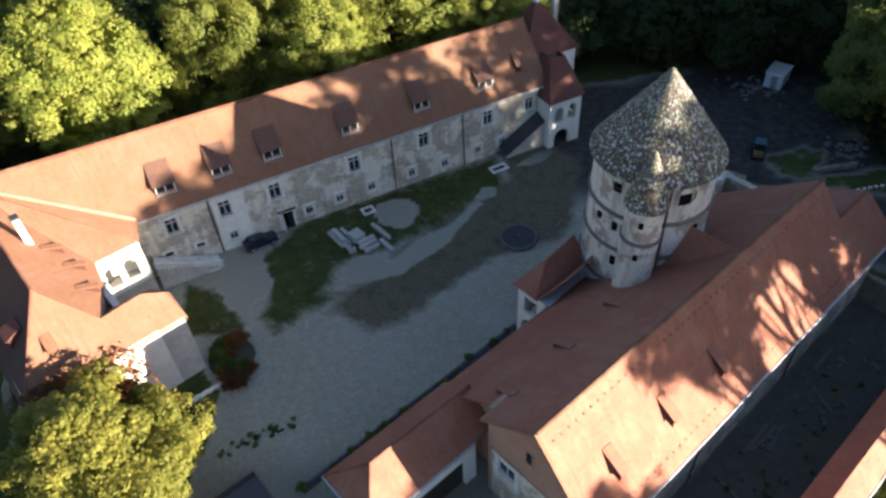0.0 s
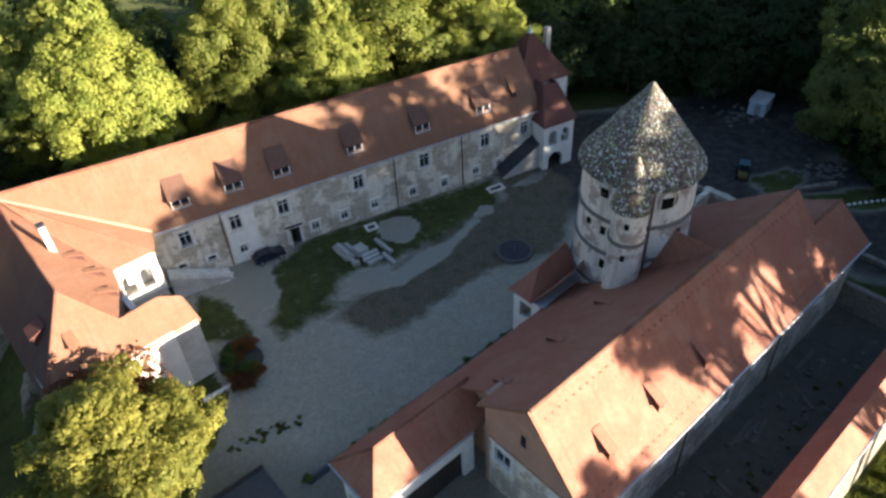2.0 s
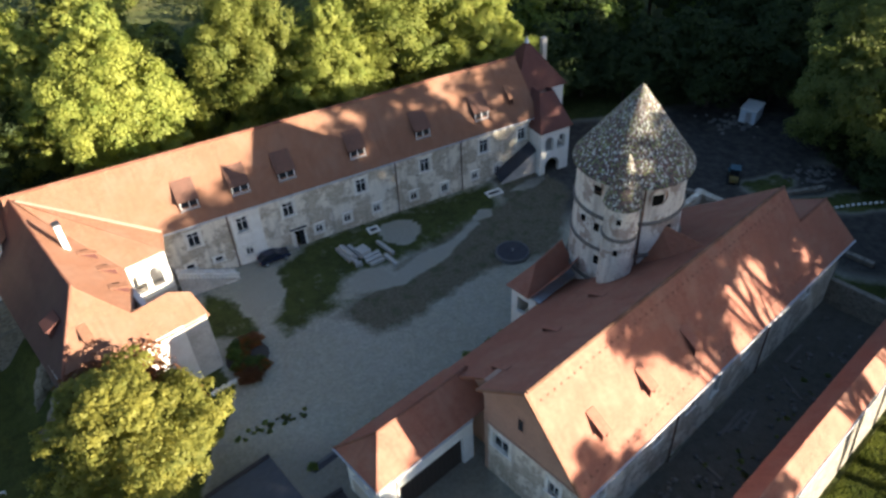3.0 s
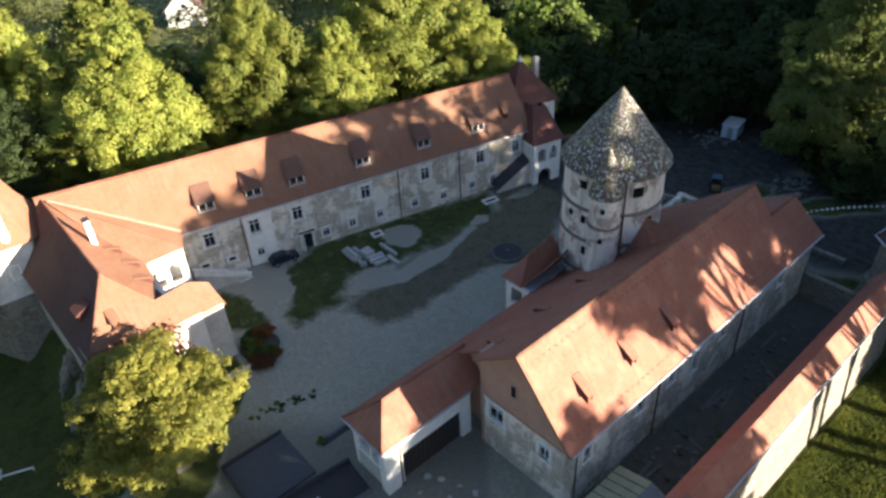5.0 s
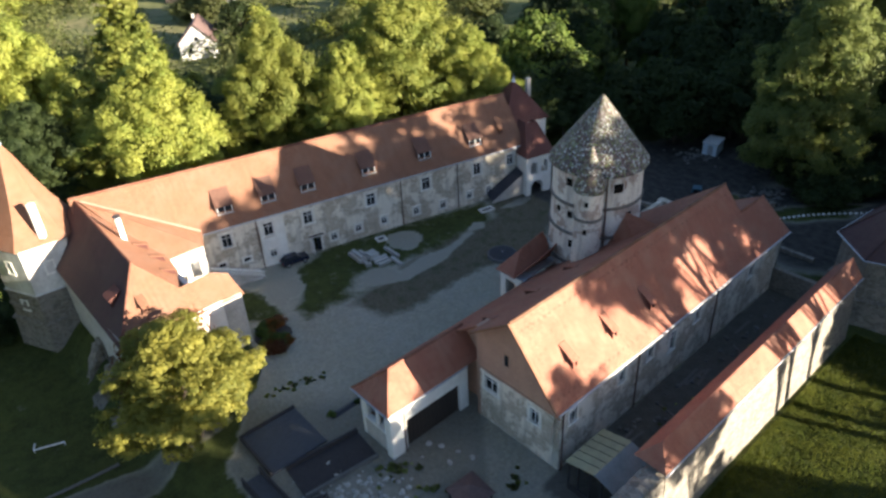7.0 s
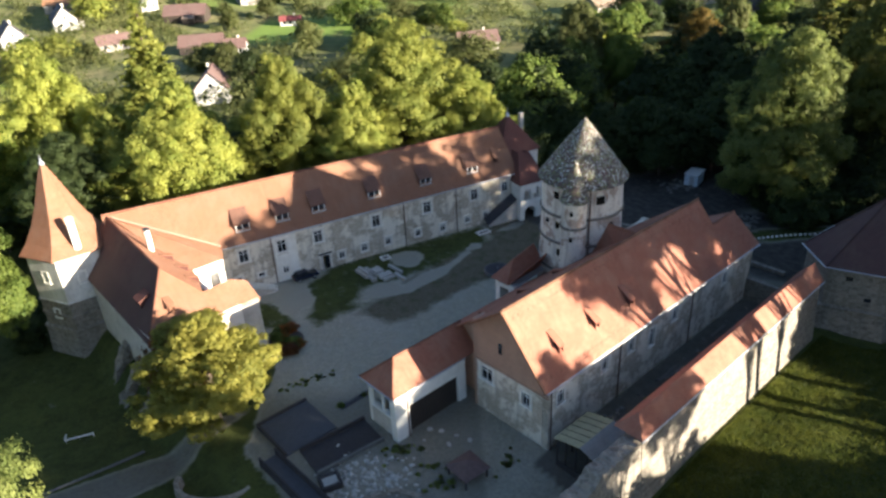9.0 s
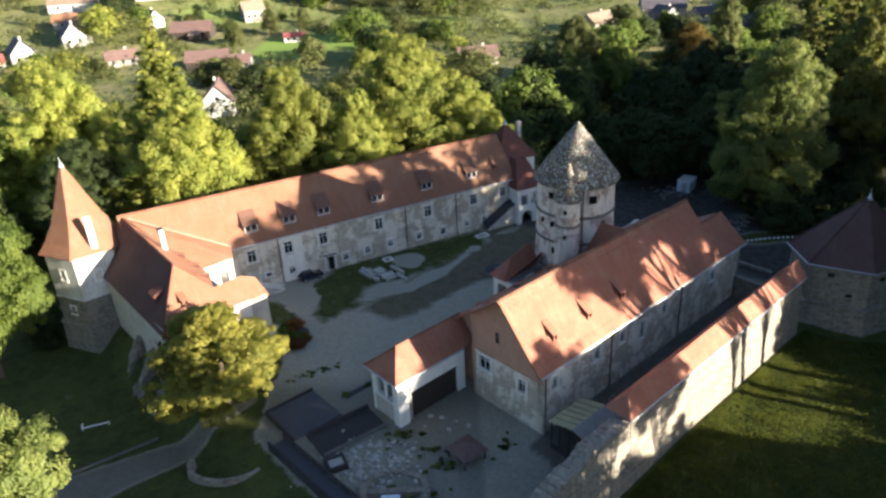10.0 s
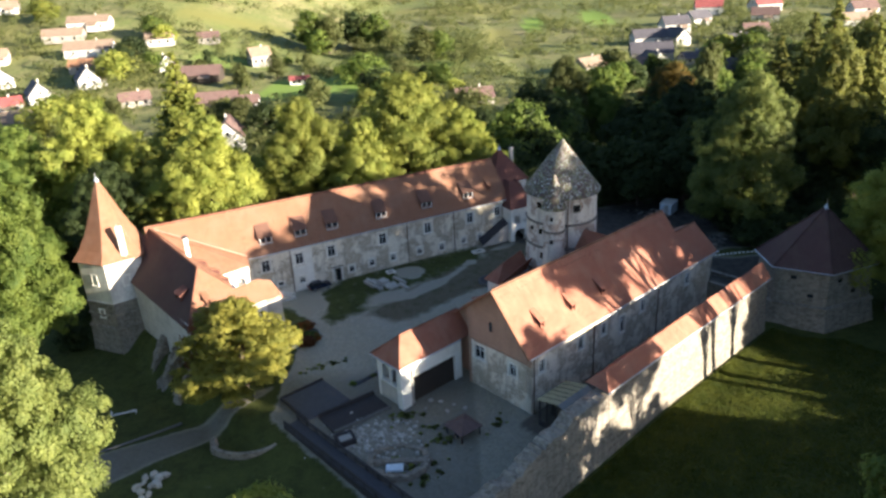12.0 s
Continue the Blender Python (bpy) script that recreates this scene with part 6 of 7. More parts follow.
# ---- the gate yard ----


def kiosk():
    k = thing("kiosk", pose(2.2, 17.6, gz(2.2, 17.6), 0, 0, 38), "small low timber shelter with brown pyramid roof", "shelter")
    e = [(-1.7, -1.7, 1.3), (1.7, -1.7, 1.3), (1.7, 1.7, 1.3), (-1.7, 1.7, 1.3)]
    part("roof", slab([[e[i], e[(i + 1) % 4], (0, 0, 2.2)] for i in range(4)], 0.1), BROWN_ROOF, k, "brown pyramid roof")
    for x in (-1.4, 1.4):
        for y in (-1.4, 1.4):
            part("post", box(x - 0.07, x + 0.07, y - 0.07, y + 0.07, 0, 1.4), DARK_TIMBER, k)
    part("bench", box(-1.2, 1.2, -0.25, 0.25, 0.35, 0.45), DARK_TIMBER, k)
    for x in (-1, 1):
        part("bench_leg", box(x - 0.05, x + 0.05, -0.2, 0.2, 0, 0.35), DARK_TIMBER, k)


kiosk()


def ring_ruin():
    z = gz(-5.5, 13.2)
    r = thing("ruin_ring", pose(-5.5, 13.2, z), "round ruin foundation of rubble stone", "ruin")
    rn = random.Random(8)
    bm = bmesh.new()
    n = 40
    rows = []
    for i in range(n):
        a = 2 * math.pi * i / n
        t = 0.55 + rn.uniform(-0.2, 0.25)
        rows.append([bm.verts.new((q * math.cos(a), q * math.sin(a) * 0.8, zz)) for q, zz in ((3.9, -0.3), (3.7, t), (3.0, t + rn.uniform(-0.1, 0.1)), (2.9, -0.3))])
    for i in range(n):
        p, q = rows[i], rows[(i + 1) % n]
        for k in range(3):
            bm.faces.new((p[k], q[k], q[k + 1], p[k + 1]))
    part("ring_wall", bm, RUBBLE, r)
    part("cross_wall", box(-3.2, 3.2, -0.35, 0.35, -0.3, 0.4), RUBBLE, r)
    part("pale_sheet", box(-1.4, 0.6, -1.7, -0.5, 0.0, 0.35, None, 0.05), CABIN, r, "pale sheet over the middle")


ring_ruin()
rs = random.Random(21)
scatter("rubble_stone", "pale loose stone in the gate yard", "stone", [(rs.gauss(-8.6, 2.6), rs.gauss(17.3, 1.8)) for _ in range(280)], 0.1, 0.38, PALE_STONE, 3, group="rubble heap")
scatter("rubble_stone", "pale loose stone on the yard floor", "stone", [(-0.5, 24.2), (1.2, 23.4), (0.3, 22.0), (-1.8, 24.6), (2.6, 22.6), (-2.5, 22.8)], 0.25, 0.45, PALE_STONE, 6, 0.35)
weeds(-4.8, 21.2, 2.6, 1.4, 22, "low weeds in the yard", "weeds in the yard", 30)
weeds(-1.4, 18.0, 2.2, 1.6, 18, "low weeds in the yard", "weeds in the yard", -30)
weeds(-3.2, 11.5, 2.6, 2.0, 20, "low weeds in the yard", "weeds in the yard", 10, 0.8)
weeds(6.3, 19.0, 2.0, 1.2, 10, "low weeds in the yard", "weeds in the yard", 40)
weeds(-5.5, 13.2, 2.0, 1.4, 14, "low weeds inside the ruin", "weeds in the ruin", 0, 0.7)


def pit_box():
    b = thing("timber_box", pose(-12.1, 17.1, gz(-12.1, 17.1), 0, 0, 25), "dark timber frame with pale filling", "planter")
    part("frame", wall(-1.1, 1.1, -1.0, 1.0, 0.7, [(-0.8, 0.8, -0.7, 0.7)]), DARK_TIMBER, b, m=pose(0, 0, 0.7, -90, 0, 0))
    part("filling", box(-0.8, 0.8, -0.7, 0.7, 0.0, 0.5), PALE_STONE, b)


pit_box()


def footbridge():
    a, e = Vector((-19.4, 20.8)), Vector((-2.6, 3.1))
    d = e - a
    ang = math.degrees(math.atan2(d.y, d.x))
    L = d.length
    z = 0.12
    b = thing("footbridge", pose(a.x, a.y, z, 0, 0, ang), "grey timber footbridge with dark rails", "bridge")
    for i in range(int(L / 0.3)):
        part("deck_board", box(0.3 * i, 0.3 * i + 0.27, -0.9, 0.9, 0.0, 0.07), DECK, b)
    for y in (-0.98, 0.98):
        part("rail", box(0, L, y - 0.09, y + 0.09, 0.8, 0.98), DARK_TIMBER, b)
        part("lower_rail", box(0, L, y - 0.05, y + 0.05, 0.38, 0.5), DARK_TIMBER, b)
        part("beam", box(0, L, y - 0.12, y + 0.12, -1.2, 0.0), DARK_TIMBER, b)
        for i in range(13):
            x = 0.1 + (L - 0.2) * i / 12
            part("post", box(x - 0.07, x + 0.07, y - 0.07, y + 0.07, 0, 0.82), DARK_TIMBER, b)
    p = thing("bridge_landing", pose(-17.4, 25.6, 0.02, 0, 0, 41), "grey paved landing before the court", "platform")
    part("slab", box(-3.0, 3.6, -3.3, 3.2, -0.6, 0.16, None, 0.03), DECK, p)
    part("edge_beam", box(-3.1, -2.85, -3.3, 3.2, -0.6, 0.5), DARK_TIMBER, p)
    part("edge_beam", box(-3.0, 3.6, 3.2, 3.5, -0.6, 0.4), DARK_TIMBER, p)
    q = thing("dark_slab", pose(-11.6, 22.4, 0.0, 0, 0, 36), "dark flat slab beside the gatehouse", "platform")
    part("floor", box(-4.0, 4.2, -2.0, 2.0, -0.6, 0.14), DARK_TIMBER, q)
    part("edge", box(-4.0, 4.2, 2.0, 2.25, -0.6, 0.6), DARK_TIMBER, q)
    part("edge", box(-4.0, 4.2, -2.25, -2.0, -0.6, 0.5), CONCRETE, q)


footbridge()


def lean_to():
    k = thing("yard_shed", BARN, "low gabled shed with ochre and grey sheet roof", "shed")
    x0, x1 = -0.4, 5.3
    part("roof", slab([[(x1, -7.2, 3.6), (x0, -7.2, 3.6), (x0, -10.5, 4.4), (x1, -10.5, 4.4)]], 0.08), CANVAS, k, "ochre roofing sheet")
    part("roof", slab([[(x0, -12.9, 3.6), (x1, -12.9, 3.6), (x1, -10.5, 4.4), (x0, -10.5, 4.4)]], 0.08), GREY_SHEET, k, "grey roofing sheet")
    for i in range(1, 6):
        x = x0 + (x1 - x0) * i / 6
        part("seam", tube((x, -7.2, 3.62), (x, -10.45, 4.42), 0.03, None, 5), DARK_TIMBER, k)
    for x in (x0 + 0.3, (x0 + x1) / 2, x1 - 0.3):
        for y in (-7.5, -12.6):
            part("post", box(x - 0.08, x + 0.08, y - 0.08, y + 0.08, -1.2, 3.5), DARK_TIMBER, k)
    for y in (-8.6, -9.9, -11.2):
        part("post", box(x0 + 0.22, x0 + 0.38, y - 0.07, y + 0.07, -1.2, 3.7), DARK_TIMBER, k)
    part("back_wall", box(x1 - 0.3, x1 - 0.15, -12.5, -7.6, -1.0, 3.5), DARK_TIMBER, k)
    part("side_wall", box(x0 + 0.4, x1 - 0.3, -12.65, -12.5, -1.2, 3.3), DARK_TIMBER, k)
    part("low_fence", box(x0 + 0.2, x0 + 0.3, -12.5, -7.6, -1.2, 0.6), DARK_TIMBER, k)


lean_to()

rs = random.Random(41)
spots_y = [BARN @ Vector((rs.uniform(5, 42), rs.uniform(-12.6, -6.6), 0)) for _ in range(70)]
scatter("loose_stone", "grey loose stone in the narrow yard", "stone", [(q.x, q.y) for q in spots_y], 0.12, 0.42, HEAP_STONE, 23, group="stones in the narrow yard")
WORN_PLANK = mat("worn_grey_plank", (0.17, 0.15, 0.13), 0.9, (0.10, 0.09, 0.08), 2.0, 0.6, stretch=(1, 5, 1))
for x, y, ang, l in ((8.5, -7.8, 5, 3.6), (9.2, -8.4, -6, 3.2), (15.0, -8.9, 80, 2.6), (21.0, -7.4, 2, 4.2), (21.6, -7.9, -4, 3.8), (22.4, -8.5, 8, 3.4), (29.0, -9.4, 60, 3.0), (33.5, -7.2, 0, 3.6), (12.2, -10.8, 30, 2.4)):
    q = BARN @ Vector((x, y, 0))
    tagged(part("plank", box(-l / 2, l / 2, -0.16, 0.16, 0.0, 0.08, None, 0.01), WORN_PLANK, None, m=pose(q.x, q.y, gz(q.x, q.y) + 0.02, 0, 0, ang + 41.88)), "worn grey plank lying in the narrow yard", "plank", "planks in the yard")
weeds(*(BARN @ Vector((18, -10.5, 0))).xy, 14.0, 1.6, 30, "low weeds in the narrow yard", "weeds in the narrow yard", 41.88, 0.4)

# ---- the west side ----
for y, w_, ex in ((6.5, 1.6, 3.4), (1.5, 1.8, 4.2), (-4.0, 1.8, 4.0)):
    b = thing("buttress", WEST @ pose(-4.9, y, 0), "sloping stone buttress of the west wall", "buttress", "west buttresses")
    bm = gable([(0, -5.0), (0, 2.2), (-0.5, 1.9), (-ex * 0.8, -2.0), (-ex, -5.0)], -w_ / 2, w_ / 2)
    bmesh.ops.triangulate(bm, faces=bm.faces)
    bmesh.ops.subdivide_edges(bm, edges=bm.edges, cuts=3, use_grid_fill=True)
    jit = random.Random(int(y * 10))
    for v in bm.verts:
        if v.co.x < -0.05:
            v.co += Vector((jit.uniform(-0.5, 0.3), jit.uniform(-0.35, 0.35), jit.uniform(-0.45, 0.3)))
    part("body", bm, RUBBLE, b)


def rail_bench():
    z = gz(-44.6, 28.9)
    b = thing("white_rail", pose(-44.6, 28.9, z, 0, 0, 20), "low white timber rail on the lawn", "rail")
    part("bar", box(-1.6, 1.6, -0.07, 0.07, 0.35, 0.5), WHITE_WOOD, b)
    part("bar", box(-1.7, -1.55, 0.0, 1.0, 0.35, 0.5), WHITE_WOOD, b)
    for x in (-1.6, 1.5):
        part("post", box(x - 0.05, x + 0.05, -0.05, 0.05, -0.1, 0.36), WHITE_WOOD, b)


rail_bench()
# kerb of the path and the terrace wall
kerb = thing("path_kerb", pose(0, 0, 0), "pale stone kerb beside the path", "kerb")
pa, pb = Vector((-46.5, 15.6)), Vector((-35.6, 26.0))
for i in range(20):
    c = pa.lerp(pb, (i + 0.5) / 20)
    part("kerb_stone", box(-0.36, 0.36, -0.16, 0.16, -0.25, 0.2, None, 0.02), CONCRETE, kerb, m=pose(c.x, c.y, gz(c.x, c.y), 0, 0, 43.6))
ter = thing("terrace_wall", pose(-24.4, 18.6, gz(-24.4, 18.6)), "low curved dry-stone terrace wall", "wall")
bm = bmesh.new()
rows = []
for i in range(25):
    a = radians(170 + 190 * i / 24)
    rows.append([bm.verts.new((r * math.cos(a) * 1.1, r * math.sin(a) * 0.72, zz)) for r, zz in ((4.3, -0.6), (4.2, 0.65), (3.7, 0.65), (3.6, -0.6))])
for p, q in zip(rows, rows[1:]):
    for k in range(3):
        bm.faces.new((p[k], q[k], q[k + 1], p[k + 1]))
part("wall", bm, RUBBLE, ter)
scatter("rock", "pale boulder on the lawn", "rock", [(-33.8, 12.6), (-33.0, 11.8), (-34.4, 11.0), (-33.4, 10.4), (-34.0, 9.4), (-33.0, 9.0), (-34.6, 12.0), (-32.6, 10.6), (-33.6, 8.4), (-34.8, 10.2), (-32.4, 12.4)], 0.45, 0.85, PALE_STONE, 9, 0.85)
shrub(-18.4, 2.1, 6.6, LEAF_YELLOW, "yellow-green shrub below the bridge", 0.9, 30)

# ---- the east yard ----


def cabin_box():
    z = gz(50.4, 94.5)
    c = thing("site_cabin", pose(50.4, 94.5, z, 0, 0, 52), "pale blue-white site cabin", "cabin")
    part("body", box(-1.9, 1.9, -1.3, 1.3, 0.1, 2.4, None, 0.05), CABIN, c)
    part("roof", box(-2.0, 2.0, -1.4, 1.4, 2.4, 2.55), WHITE_WOOD, c)
    part("door", box(-1.96, -1.9, -0.6, 0.3, 0.2, 2.1), METAL, c)
    part("base", box(-1.8, 1.8, -1.2, 1.2, -0.3, 0.1), CONCRETE, c)


cabin_box()


def machine():
    z = gz(41.6, 76.0)
    c = thing("small_loader", pose(41.6, 76.0, z, 0, 0, 70), "small teal and yellow loader", "machine")
    part("body", box(-1.4, 0.6, -0.6, 0.6, 0.5, 1.2, None, 0.06), YELLOW, c)
    part("cab", box(-0.6, 0.5, -0.6, 0.6, 1.2, 2.3, None, 0.05), GLASS, c)
    part("cab_roof", box(-0.8, 0.7, -0.7, 0.7, 2.3, 2.42, None, 0.03), TEAL, c)
    part("arm", gable([(0.5, 1.1), (2.2, 0.5), (2.2, 0.7), (0.5, 1.4)], -0.5, 0.5), YELLOW, c)
    part("bucket", gable([(2.1, 0.15), (2.9, 0.1), (2.3, 0.9)], -0.8, 0.8), TEAL, c)
    for x in (-0.95, 0.35):
        for y in (-0.7, 0.7):
            part("wheel", tube((0, -0.15, 0), (0, 0.15, 0), 0.45, None, 14), RUBBER, c, m=pose(x, y, 0.45))


machine()
rs = random.Random(31)
scatter("heap_stone", "grey rubble beside the site cabin", "stone", [(rs.gauss(46.5, 1.6), rs.gauss(93, 1.8)) for _ in range(40)], 0.2, 0.6, HEAP_STONE, 12, group="rubble by the cabin")
scatter("heap_stone", "grey rubble heap east of the range", "stone", [(rs.gauss(54, 2.0), rs.gauss(76.5, 1.6)) for _ in range(60)], 0.2, 0.55, HEAP_STONE, 13, group="rubble heap east")
for i in range(26):
    k = i / 25
    x, y = 47.5 + 20 * k, 66.0 + 1.5 * math.sin(k * 3) + 1.0 * k
    tagged(part("marker_stone", box(-0.2, 0.2, -0.15, 0.15, 0, 0.3, None, 0.04), WHITE, None, m=pose(x, y, gz(x, y) - 0.02)), "white painted kerb stone in a curved row", "kerb stone", "row of white stones")
for x, y, ang, l in ((34.0, 72.0, -35, 9.0), (37.5, 66.5, -50, 8.0), (30.5, 64.0, -20, 5.0), (48.0, 58.0, -48, 9.0), (50.0, 72.0, 10, 6.0)):
    tagged(part("low_wall", box(-l / 2, l / 2, -0.35, 0.35, -0.4, 0.6, None, 0.06), RUBBLE, None, m=pose(x, y, gz(x, y), 0, 0, ang)), "low ruined stone wall in the yard", "wall", "low ruin walls")

# ---- the village beyond ----
V_ROOF = [tiled_mat("village_tiles_tan", (0.27, 0.195, 0.14), (0.22, 0.155, 0.11), (0.20, 0.155, 0.12), tile=(0.3, 0.3)), tiled_mat("village_tiles_dark", (0.085, 0.08, 0.09), (0.065, 0.06, 0.07), (0.10, 0.09, 0.10), tile=(0.3, 0.3)),
          tiled_mat("village_tiles_brown", (0.165, 0.10, 0.085), (0.13, 0.08, 0.07), (0.15, 0.11, 0.095), tile=(0.3, 0.3)), tiled_mat("village_tiles_red", (0.28, 0.075, 0.07), (0.23, 0.062, 0.06), (0.24, 0.09, 0.075), tile=(0.3, 0.3)),
          tiled_mat("village_tiles_orange", (0.34, 0.175, 0.09), (0.28, 0.145, 0.08), (0.26, 0.145, 0.09), tile=(0.3, 0.3))]


def house(x, y, ang, l, w, h, rise, roof, wallm, label, windows=True):
    z = gz(x, y)
    t = thing("house", pose(x, y, z, 0, 0, ang), label, "house", "village houses")
    a, b = l / 2, w / 2
    part("wall", gable([(-b, -0.6), (b, -0.6), (b, h), (0, h + rise), (-b, h)], -a, a), wallm, t, m=pose(0, 0, 0, 0, 0, 90))
    o = 0.5
    k = rise / b
    part("roof", slab([[(-a - o, -b - o, h - o * k + 0.1), (a + o, -b - o, h - o * k + 0.1), (a + o, 0, h + rise + 0.1), (-a - o, 0, h + rise + 0.1)], [(a + o, b + o, h - o * k + 0.1), (-a - o, b + o, h - o * k + 0.1), (-a - o, 0, h + rise + 0.1), (a + o, 0, h + rise + 0.1)]], 0.2), roof, t)
    if l > 13:
        side = 1 if int(x + y) % 2 else -1
        q = a * (0.2 + 0.05 * (int(abs(x)) % 7))
        part("annex", box(q - 3.0, q + 2.2, min(side * b, side * (b + 3.2)), max(side * b, side * (b + 3.2)), -0.6, h * 0.62), wallm, t)
        eave, top = side * (b + 3.6), side * (b - 0.1)
        part("annex_roof", slab([[(q - 3.3, eave, h * 0.6), (q + 2.5, eave, h * 0.6), (q + 2.5, top, h * 0.95), (q - 3.3, top, h * 0.95)]], 0.15), V_ROOF[int(abs(x * 3)) % 3], t)
    if windows:
        part("chimney", box(a * 0.3, a * 0.3 + 0.7, 0.4, 1.1, h + rise * 0.5, h + rise + 1.0), GREY_PLASTER, t)
        for sx in (-1, 1):
            for wy in (-b * 0.45, b * 0.45):
                part("window", box(-0.05 + sx * (a + 0.02), 0.05 + sx * (a + 0.02), wy - 0.6, wy + 0.6, h * 0.35, h * 0.35 + 1.4), GLASS, t)
            part("window", box(-0.05 + sx * (a + 0.02), 0.05 + sx * (a + 0.02), -0.5, 0.5, h + 0.2, h + 1.3), GLASS, t)
        for i in range(3):
            wx = -a * 0.6 + i * a * 0.6
            part("window", box(wx - 0.6, wx + 0.6, -b - 0.06, -b + 0.04, h * 0.35, h * 0.35 + 1.4), GLASS, t)


V_WHITE = mat("village_limewash", (0.48, 0.465, 0.435), 0.9, (0.38, 0.365, 0.335), 0.4, 0.6)
V_GREY = mat("village_render", (0.30, 0.275, 0.24), 0.9, (0.22, 0.20, 0.175), 0.4, 0.7)
HOUSES = [
    (-188, 281, -55, 17, 10, 4.5, 5.5, 1, V_WHITE), (-175, 304, -58, 15, 10, 4.5, 5.5, 1, V_WHITE), (-222, 310, -50, 16, 10, 4.5, 4.5, 1, V_WHITE), (-196, 266, 35, 14, 9, 3.5, 3, 3, V_WHITE),
    (-168, 236, 30, 20, 11, 3.5, 3.5, 0, V_GREY), (-219, 378, 12, 22, 11, 4, 3.5, 0, V_GREY), (-193, 352, 10, 25, 12, 4, 4, 0, V_WHITE), (-182, 328, 14, 22, 10, 3.5, 3, 4, V_GREY), (-211, 397, 8, 24, 12, 5, 3.5, 0, V_WHITE),
    (-121, 315, 3, 19, 12, 3.4, 4, 2, DARK_WOOD), (-97, 257, 8, 17, 10, 3.2, 3.6, 2, DARK_WOOD), (-71, 182, 100, 12, 10, 5, 5.0, 2, V_WHITE), (-100, 351, 30, 11, 9, 6, 4, 0, V_GREY), (-70, 306, 6, 9.5, 5.5, 2.6, 1.6, 3, V_WHITE), (-82, 250, 5, 9, 7, 3, 3, 2, V_WHITE),
    (14, 237, 10, 15, 9, 3.2, 3.4, 2, V_GREY), (132, 396, 5, 26, 11, 4.5, 4.5, 1, V_WHITE), (144, 388, -70, 14, 10, 5, 5, 1, V_WHITE), (116, 343, -6, 22, 13, 4, 5, 1, V_GREY), (76, 311, 38, 16, 11, 3.6, 4, 0, V_GREY),
    (100, 292, -72, 15, 11, 4, 4.5, 2, V_GREY), (170, 363, 12, 18, 10, 4, 4.5, 1, V_WHITE), (138, 278, -35, 11, 9, 4, 4.5, 1, V_WHITE), (158, 438, 10, 18, 11, 6, 5, 1, V_WHITE), (256, 527, 15, 22, 13, 6, 6, 3, V_WHITE), (212, 527, -12, 20, 12, 6, 6, 3, V_WHITE),
    (274, 430, 15, 26, 12, 4, 4.5, 0, V_WHITE), (132, 322, 12, 13, 8, 3.2, 3, 1, V_GREY), (110, 318, -70, 12, 9, 4, 4, 1, V_WHITE), (154, 350, 40, 8, 4, 2.4, 1.6, 4, V_GREY), (184, 470, 30, 18, 11, 5, 5, 1, V_WHITE), (232, 470, -20, 18, 11, 5, 5, 2, V_WHITE),
    (-243, 345, 20, 14, 9, 4, 4, 0, V_WHITE), (-249, 330, -50, 14, 9, 4, 4.5, 1, V_WHITE), (-138, 268, 30, 13, 8, 3, 3.2, 2, V_GREY), (-147, 330, -40, 12, 9, 4, 4, 1, V_WHITE), (-161, 372, 12, 15, 9, 4, 3.5, 0, V_WHITE), (-286, 440, 20, 18, 10, 4, 4, 0, V_WHITE), (-137, 385, 10, 12, 8, 3.5, 3, 2, V_GREY), (196, 400, 0, 15, 10, 4.5, 4.5, 2, V_WHITE), (306, 480, 10, 20, 11, 5, 5, 2, V_WHITE),
]
HUE = ["tan", "dark grey", "brown", "red", "orange"]
for x, y, ang, l, w_, h, rise, ri, wm in HOUSES:
    house(x, y, ang, l, w_, h, rise, V_ROOF[ri], wm, ("white" if wm == V_WHITE else "grey" if wm == V_GREY else "timber") + " village house with " + HUE[ri] + " gable roof", wm != DARK_WOOD)

# hedges, orchards and garden trees of the village
rs = random.Random(77)
spots = []


def free(x, y, gap=3.0):
    """Clear of the houses, the mown plots and the yellow meadow."""
    if any(math.hypot(x - a[0], y - a[1]) < 0.55 * a[3] + gap for a in HOUSES):
        return False
    for cx, cy, rx, ry in ((-65, 290, 26, 30), (-137, 437, 42, 21), (43, 448, 12, 46), (74, 520, 8, 42), (126, 537, 11, 46), (-118, 352, 16, 9), (-165, 267, 24, 7)):
        if abs(x - cx) < rx and abs(y - cy) < ry:
            return False
    return True


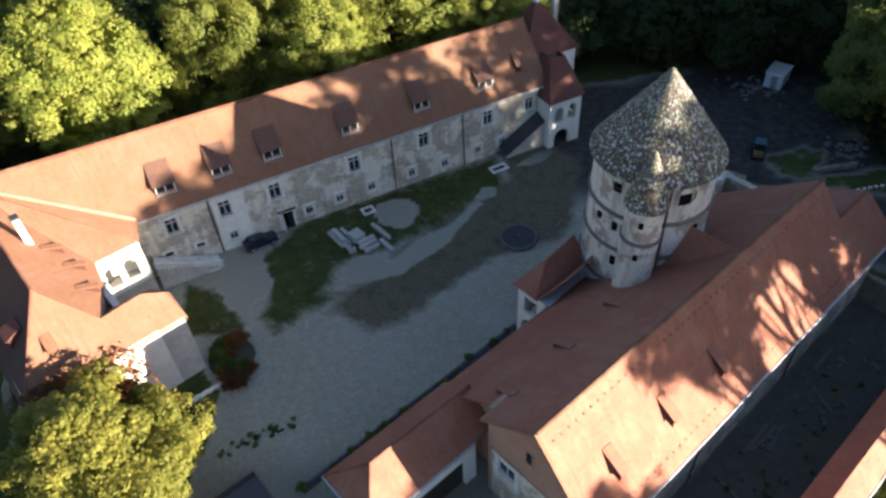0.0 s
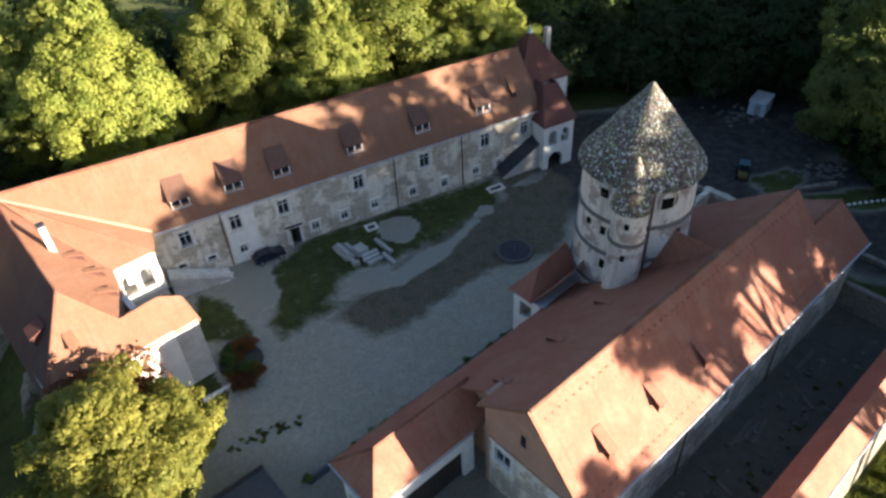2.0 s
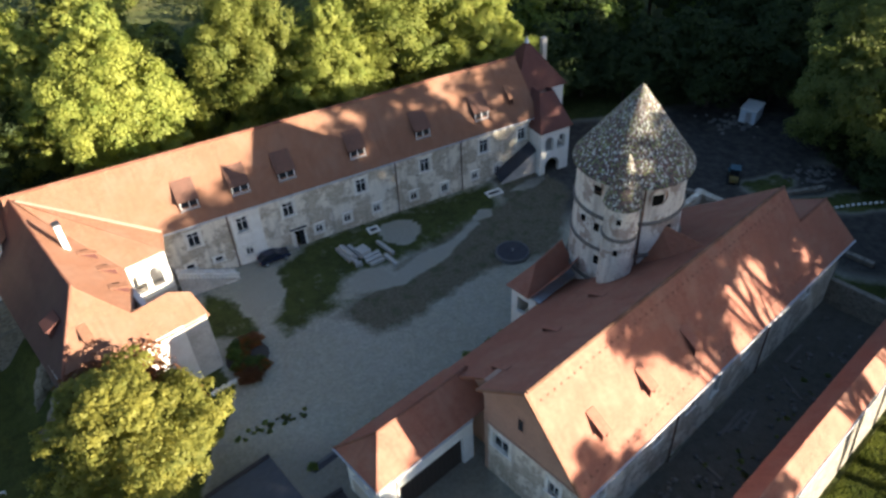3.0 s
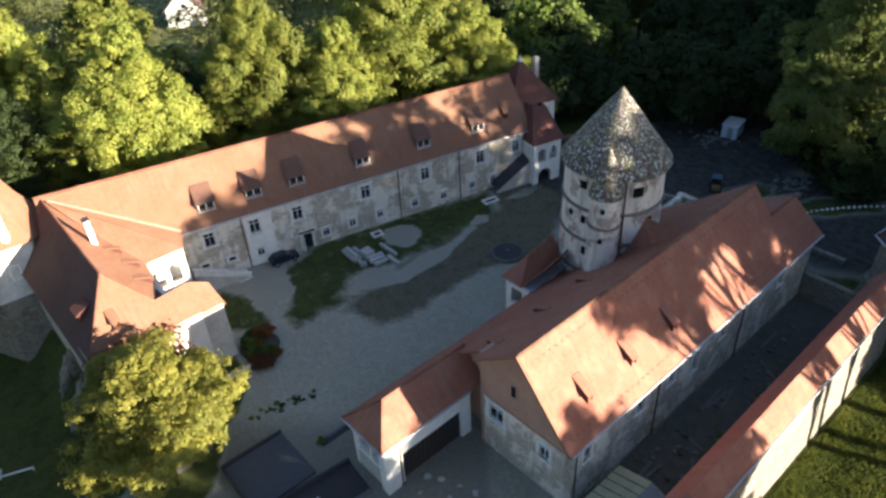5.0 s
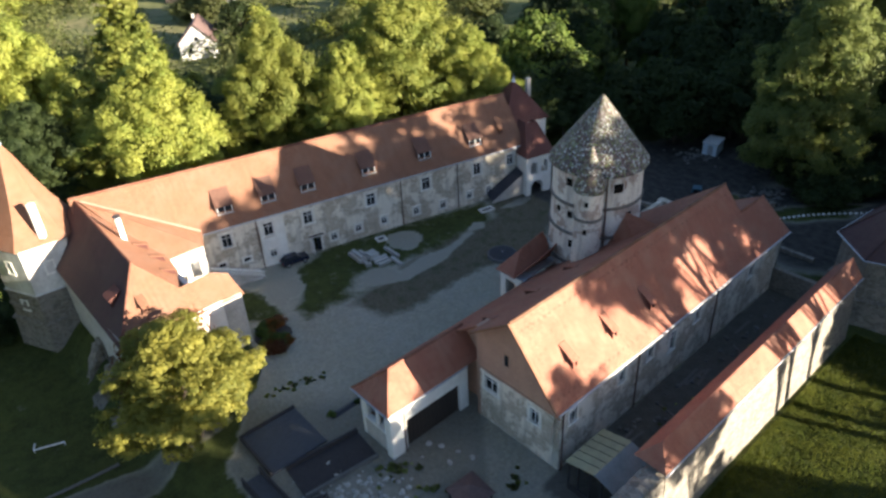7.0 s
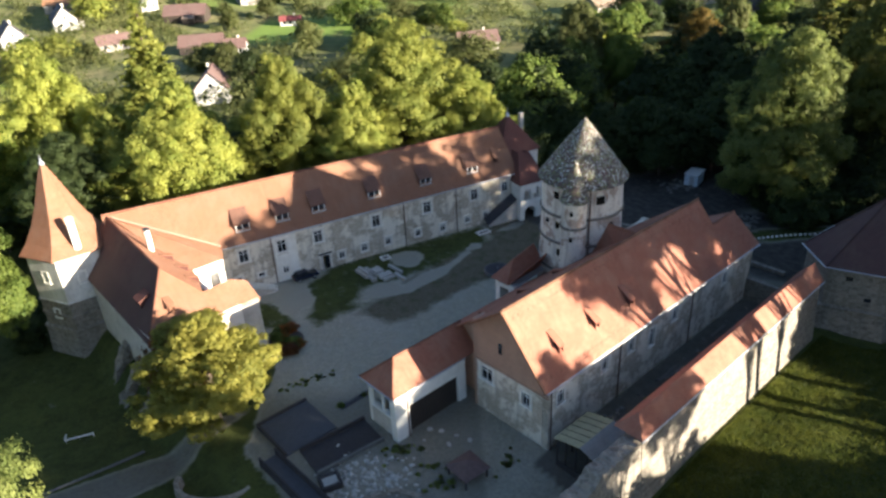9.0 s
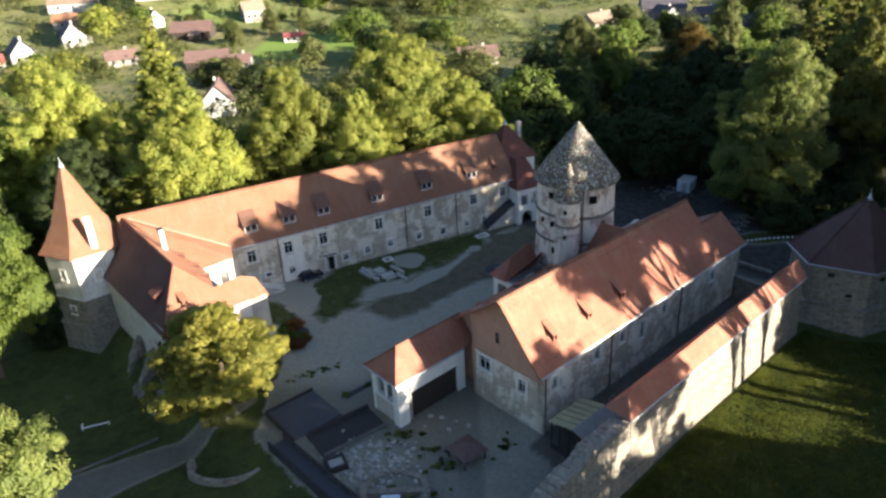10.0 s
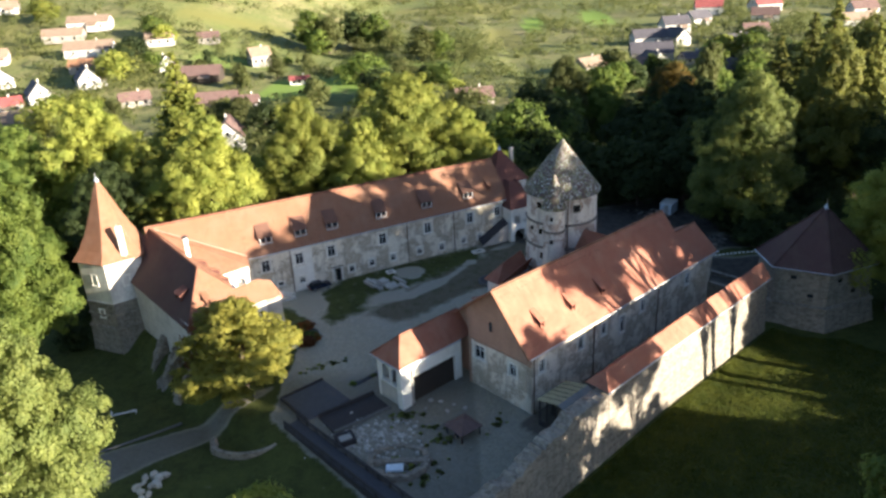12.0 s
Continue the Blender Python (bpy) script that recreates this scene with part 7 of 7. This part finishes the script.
BIG_TREES = [
    ("field_tall", -80, 404, 24, LEAF_GREEN, 1.5), ("field_tall", -68, 400, 22, LEAF_OLIVE, 1.4), ("field_round", -74, 394, 15, LEAF_GREEN, 1.4), ("field_tall", -54, 420, 24, LEAF_DARK, 1.5), ("field_tall", -40, 416, 23, LEAF_GREEN, 1.5), ("field_round", -30, 408, 15, LEAF_OLIVE, 1.4),
    ("field_tall", -10, 364, 20, LEAF_OLIVE, 1.3), ("field_round", 0, 372, 16, LEAF_GREEN, 1.4), ("field_round", -249, 418, 14, LEAF_YELLOW, 1.6), ("field_round", -167, 380, 14, LEAF_GREEN, 1.4), ("field_round", -159, 372, 12, LEAF_YELLOW, 1.4), ("field_wide", -156, 318, 10, LEAF_OLIVE, 1.3), ("field_wide", -150, 326, 10, LEAF_GREEN, 1.2),
    ("field_round", 82, 280, 15, LEAF_OLIVE, 1.4), ("field_tall", 116, 254, 19, LEAF_OLIVE, 1.0), ("field_tall", 122, 268, 17, LEAF_GREEN, 1.2), ("field_round", 156, 310, 16, LEAF_GREEN, 1.4), ("field_round", 146, 322, 14, LEAF_YELLOW, 1.4), ("field_round", 54, 246, 15, LEAF_OLIVE, 1.4), ("field_round", 64, 240, 13, LEAF_GREEN, 1.4), ("field_round", -14, 240, 12, LEAF_YELLOW, 1.4),
]
for shape, x, y, h, lm, fat in BIG_TREES:
    tree(shape, x, y, h, lm, x * 13, fat, "large tree among the village fields", "village trees")
while len(spots) < 190:
    y = 165 + 190 * rs.random()
    x = rs.uniform(-0.66, 0.62) * (y + 53)
    run, way = rs.choice([1, 2, 3, 5, 8]), rs.choice([0.3, 0.5, 1.7, 2.0]) + rs.uniform(-0.2, 0.2)
    for i in range(run):
        px, py = x + math.cos(way) * i * 6.5 + rs.uniform(-2, 2), y + math.sin(way) * i * 6.5 + rs.uniform(-2, 2)
        if free(px, py):
            spots.append((px, py))
for x, y in spots:
    big = rs.random() < 0.55
    tree(rs.choice(["field_round", "field_wide", "field_tall"]), x, y, rs.uniform(7, 14) if big else rs.uniform(2.5, 6), rs.choice([LEAF_GREEN, LEAF_OLIVE, LEAF_OLIVE, LEAF_YELLOW, LEAF_DARK]), rs.uniform(0, 360), rs.uniform(1.0, 1.5), "garden tree among the village fields" if big else "bush in a village hedge", "village trees" if big else "village bushes", name="tree" if big else "shrub", category="tree" if big else "shrub")


def hedgerows():
    """Hedges, orchards and scrub that cover the valley, too many to tell apart."""
    r = random.Random(99)
    blobs = []
    for i in range(900):
        y = 350 + 500 * r.random() ** 1.2
        x = r.uniform(-0.70, 0.66) * (y + 53)
        if free(x, y, 4.0) and math.sin(x * 0.05 + y * 0.02) + math.cos(y * 0.045) > -0.3:
            q = r.uniform(1.4, 3.6)
            for k in range(4):
                blobs.append((x + r.gauss(0, 0.5 * q), y + r.gauss(0, 0.5 * q), gz(x, y) + q * (0.6 + 0.55 * k), q * r.uniform(0.8, 1.2), q * r.uniform(0.7, 1.0)))
    while len(blobs) < 6200:
        y = 150 + 750 * r.random() ** 1.2
        x = r.uniform(-0.70, 0.66) * (y + 53)
        n, way = r.choice([2, 4, 7, 12]), r.choice([0.25, 0.4, 1.75, 1.95]) + r.uniform(-0.15, 0.15)
        big = r.uniform(1.0, 2.4)
        for i in range(n):
            px, py = x + math.cos(way) * i * 2.2 * big + r.gauss(0, 1.6), y + math.sin(way) * i * 2.2 * big + r.gauss(0, 1.6)
            if not free(px, py, 2.0):
                continue
            q = big * r.uniform(0.6, 1.5)
            blobs.append((px, py, gz(px, py) + 0.8 * q, 1.6 * q, 1.35 * q))
    me = leaf_mesh("hedgerows", blobs, 300000, 0.55, np.random.default_rng(3))
    me.materials.append(LEAF_OLIVE)
    tagged(new("hedgerows", me), "hedges and scrub over the valley fields", "hedge", "", "stuff")


hedgerows()
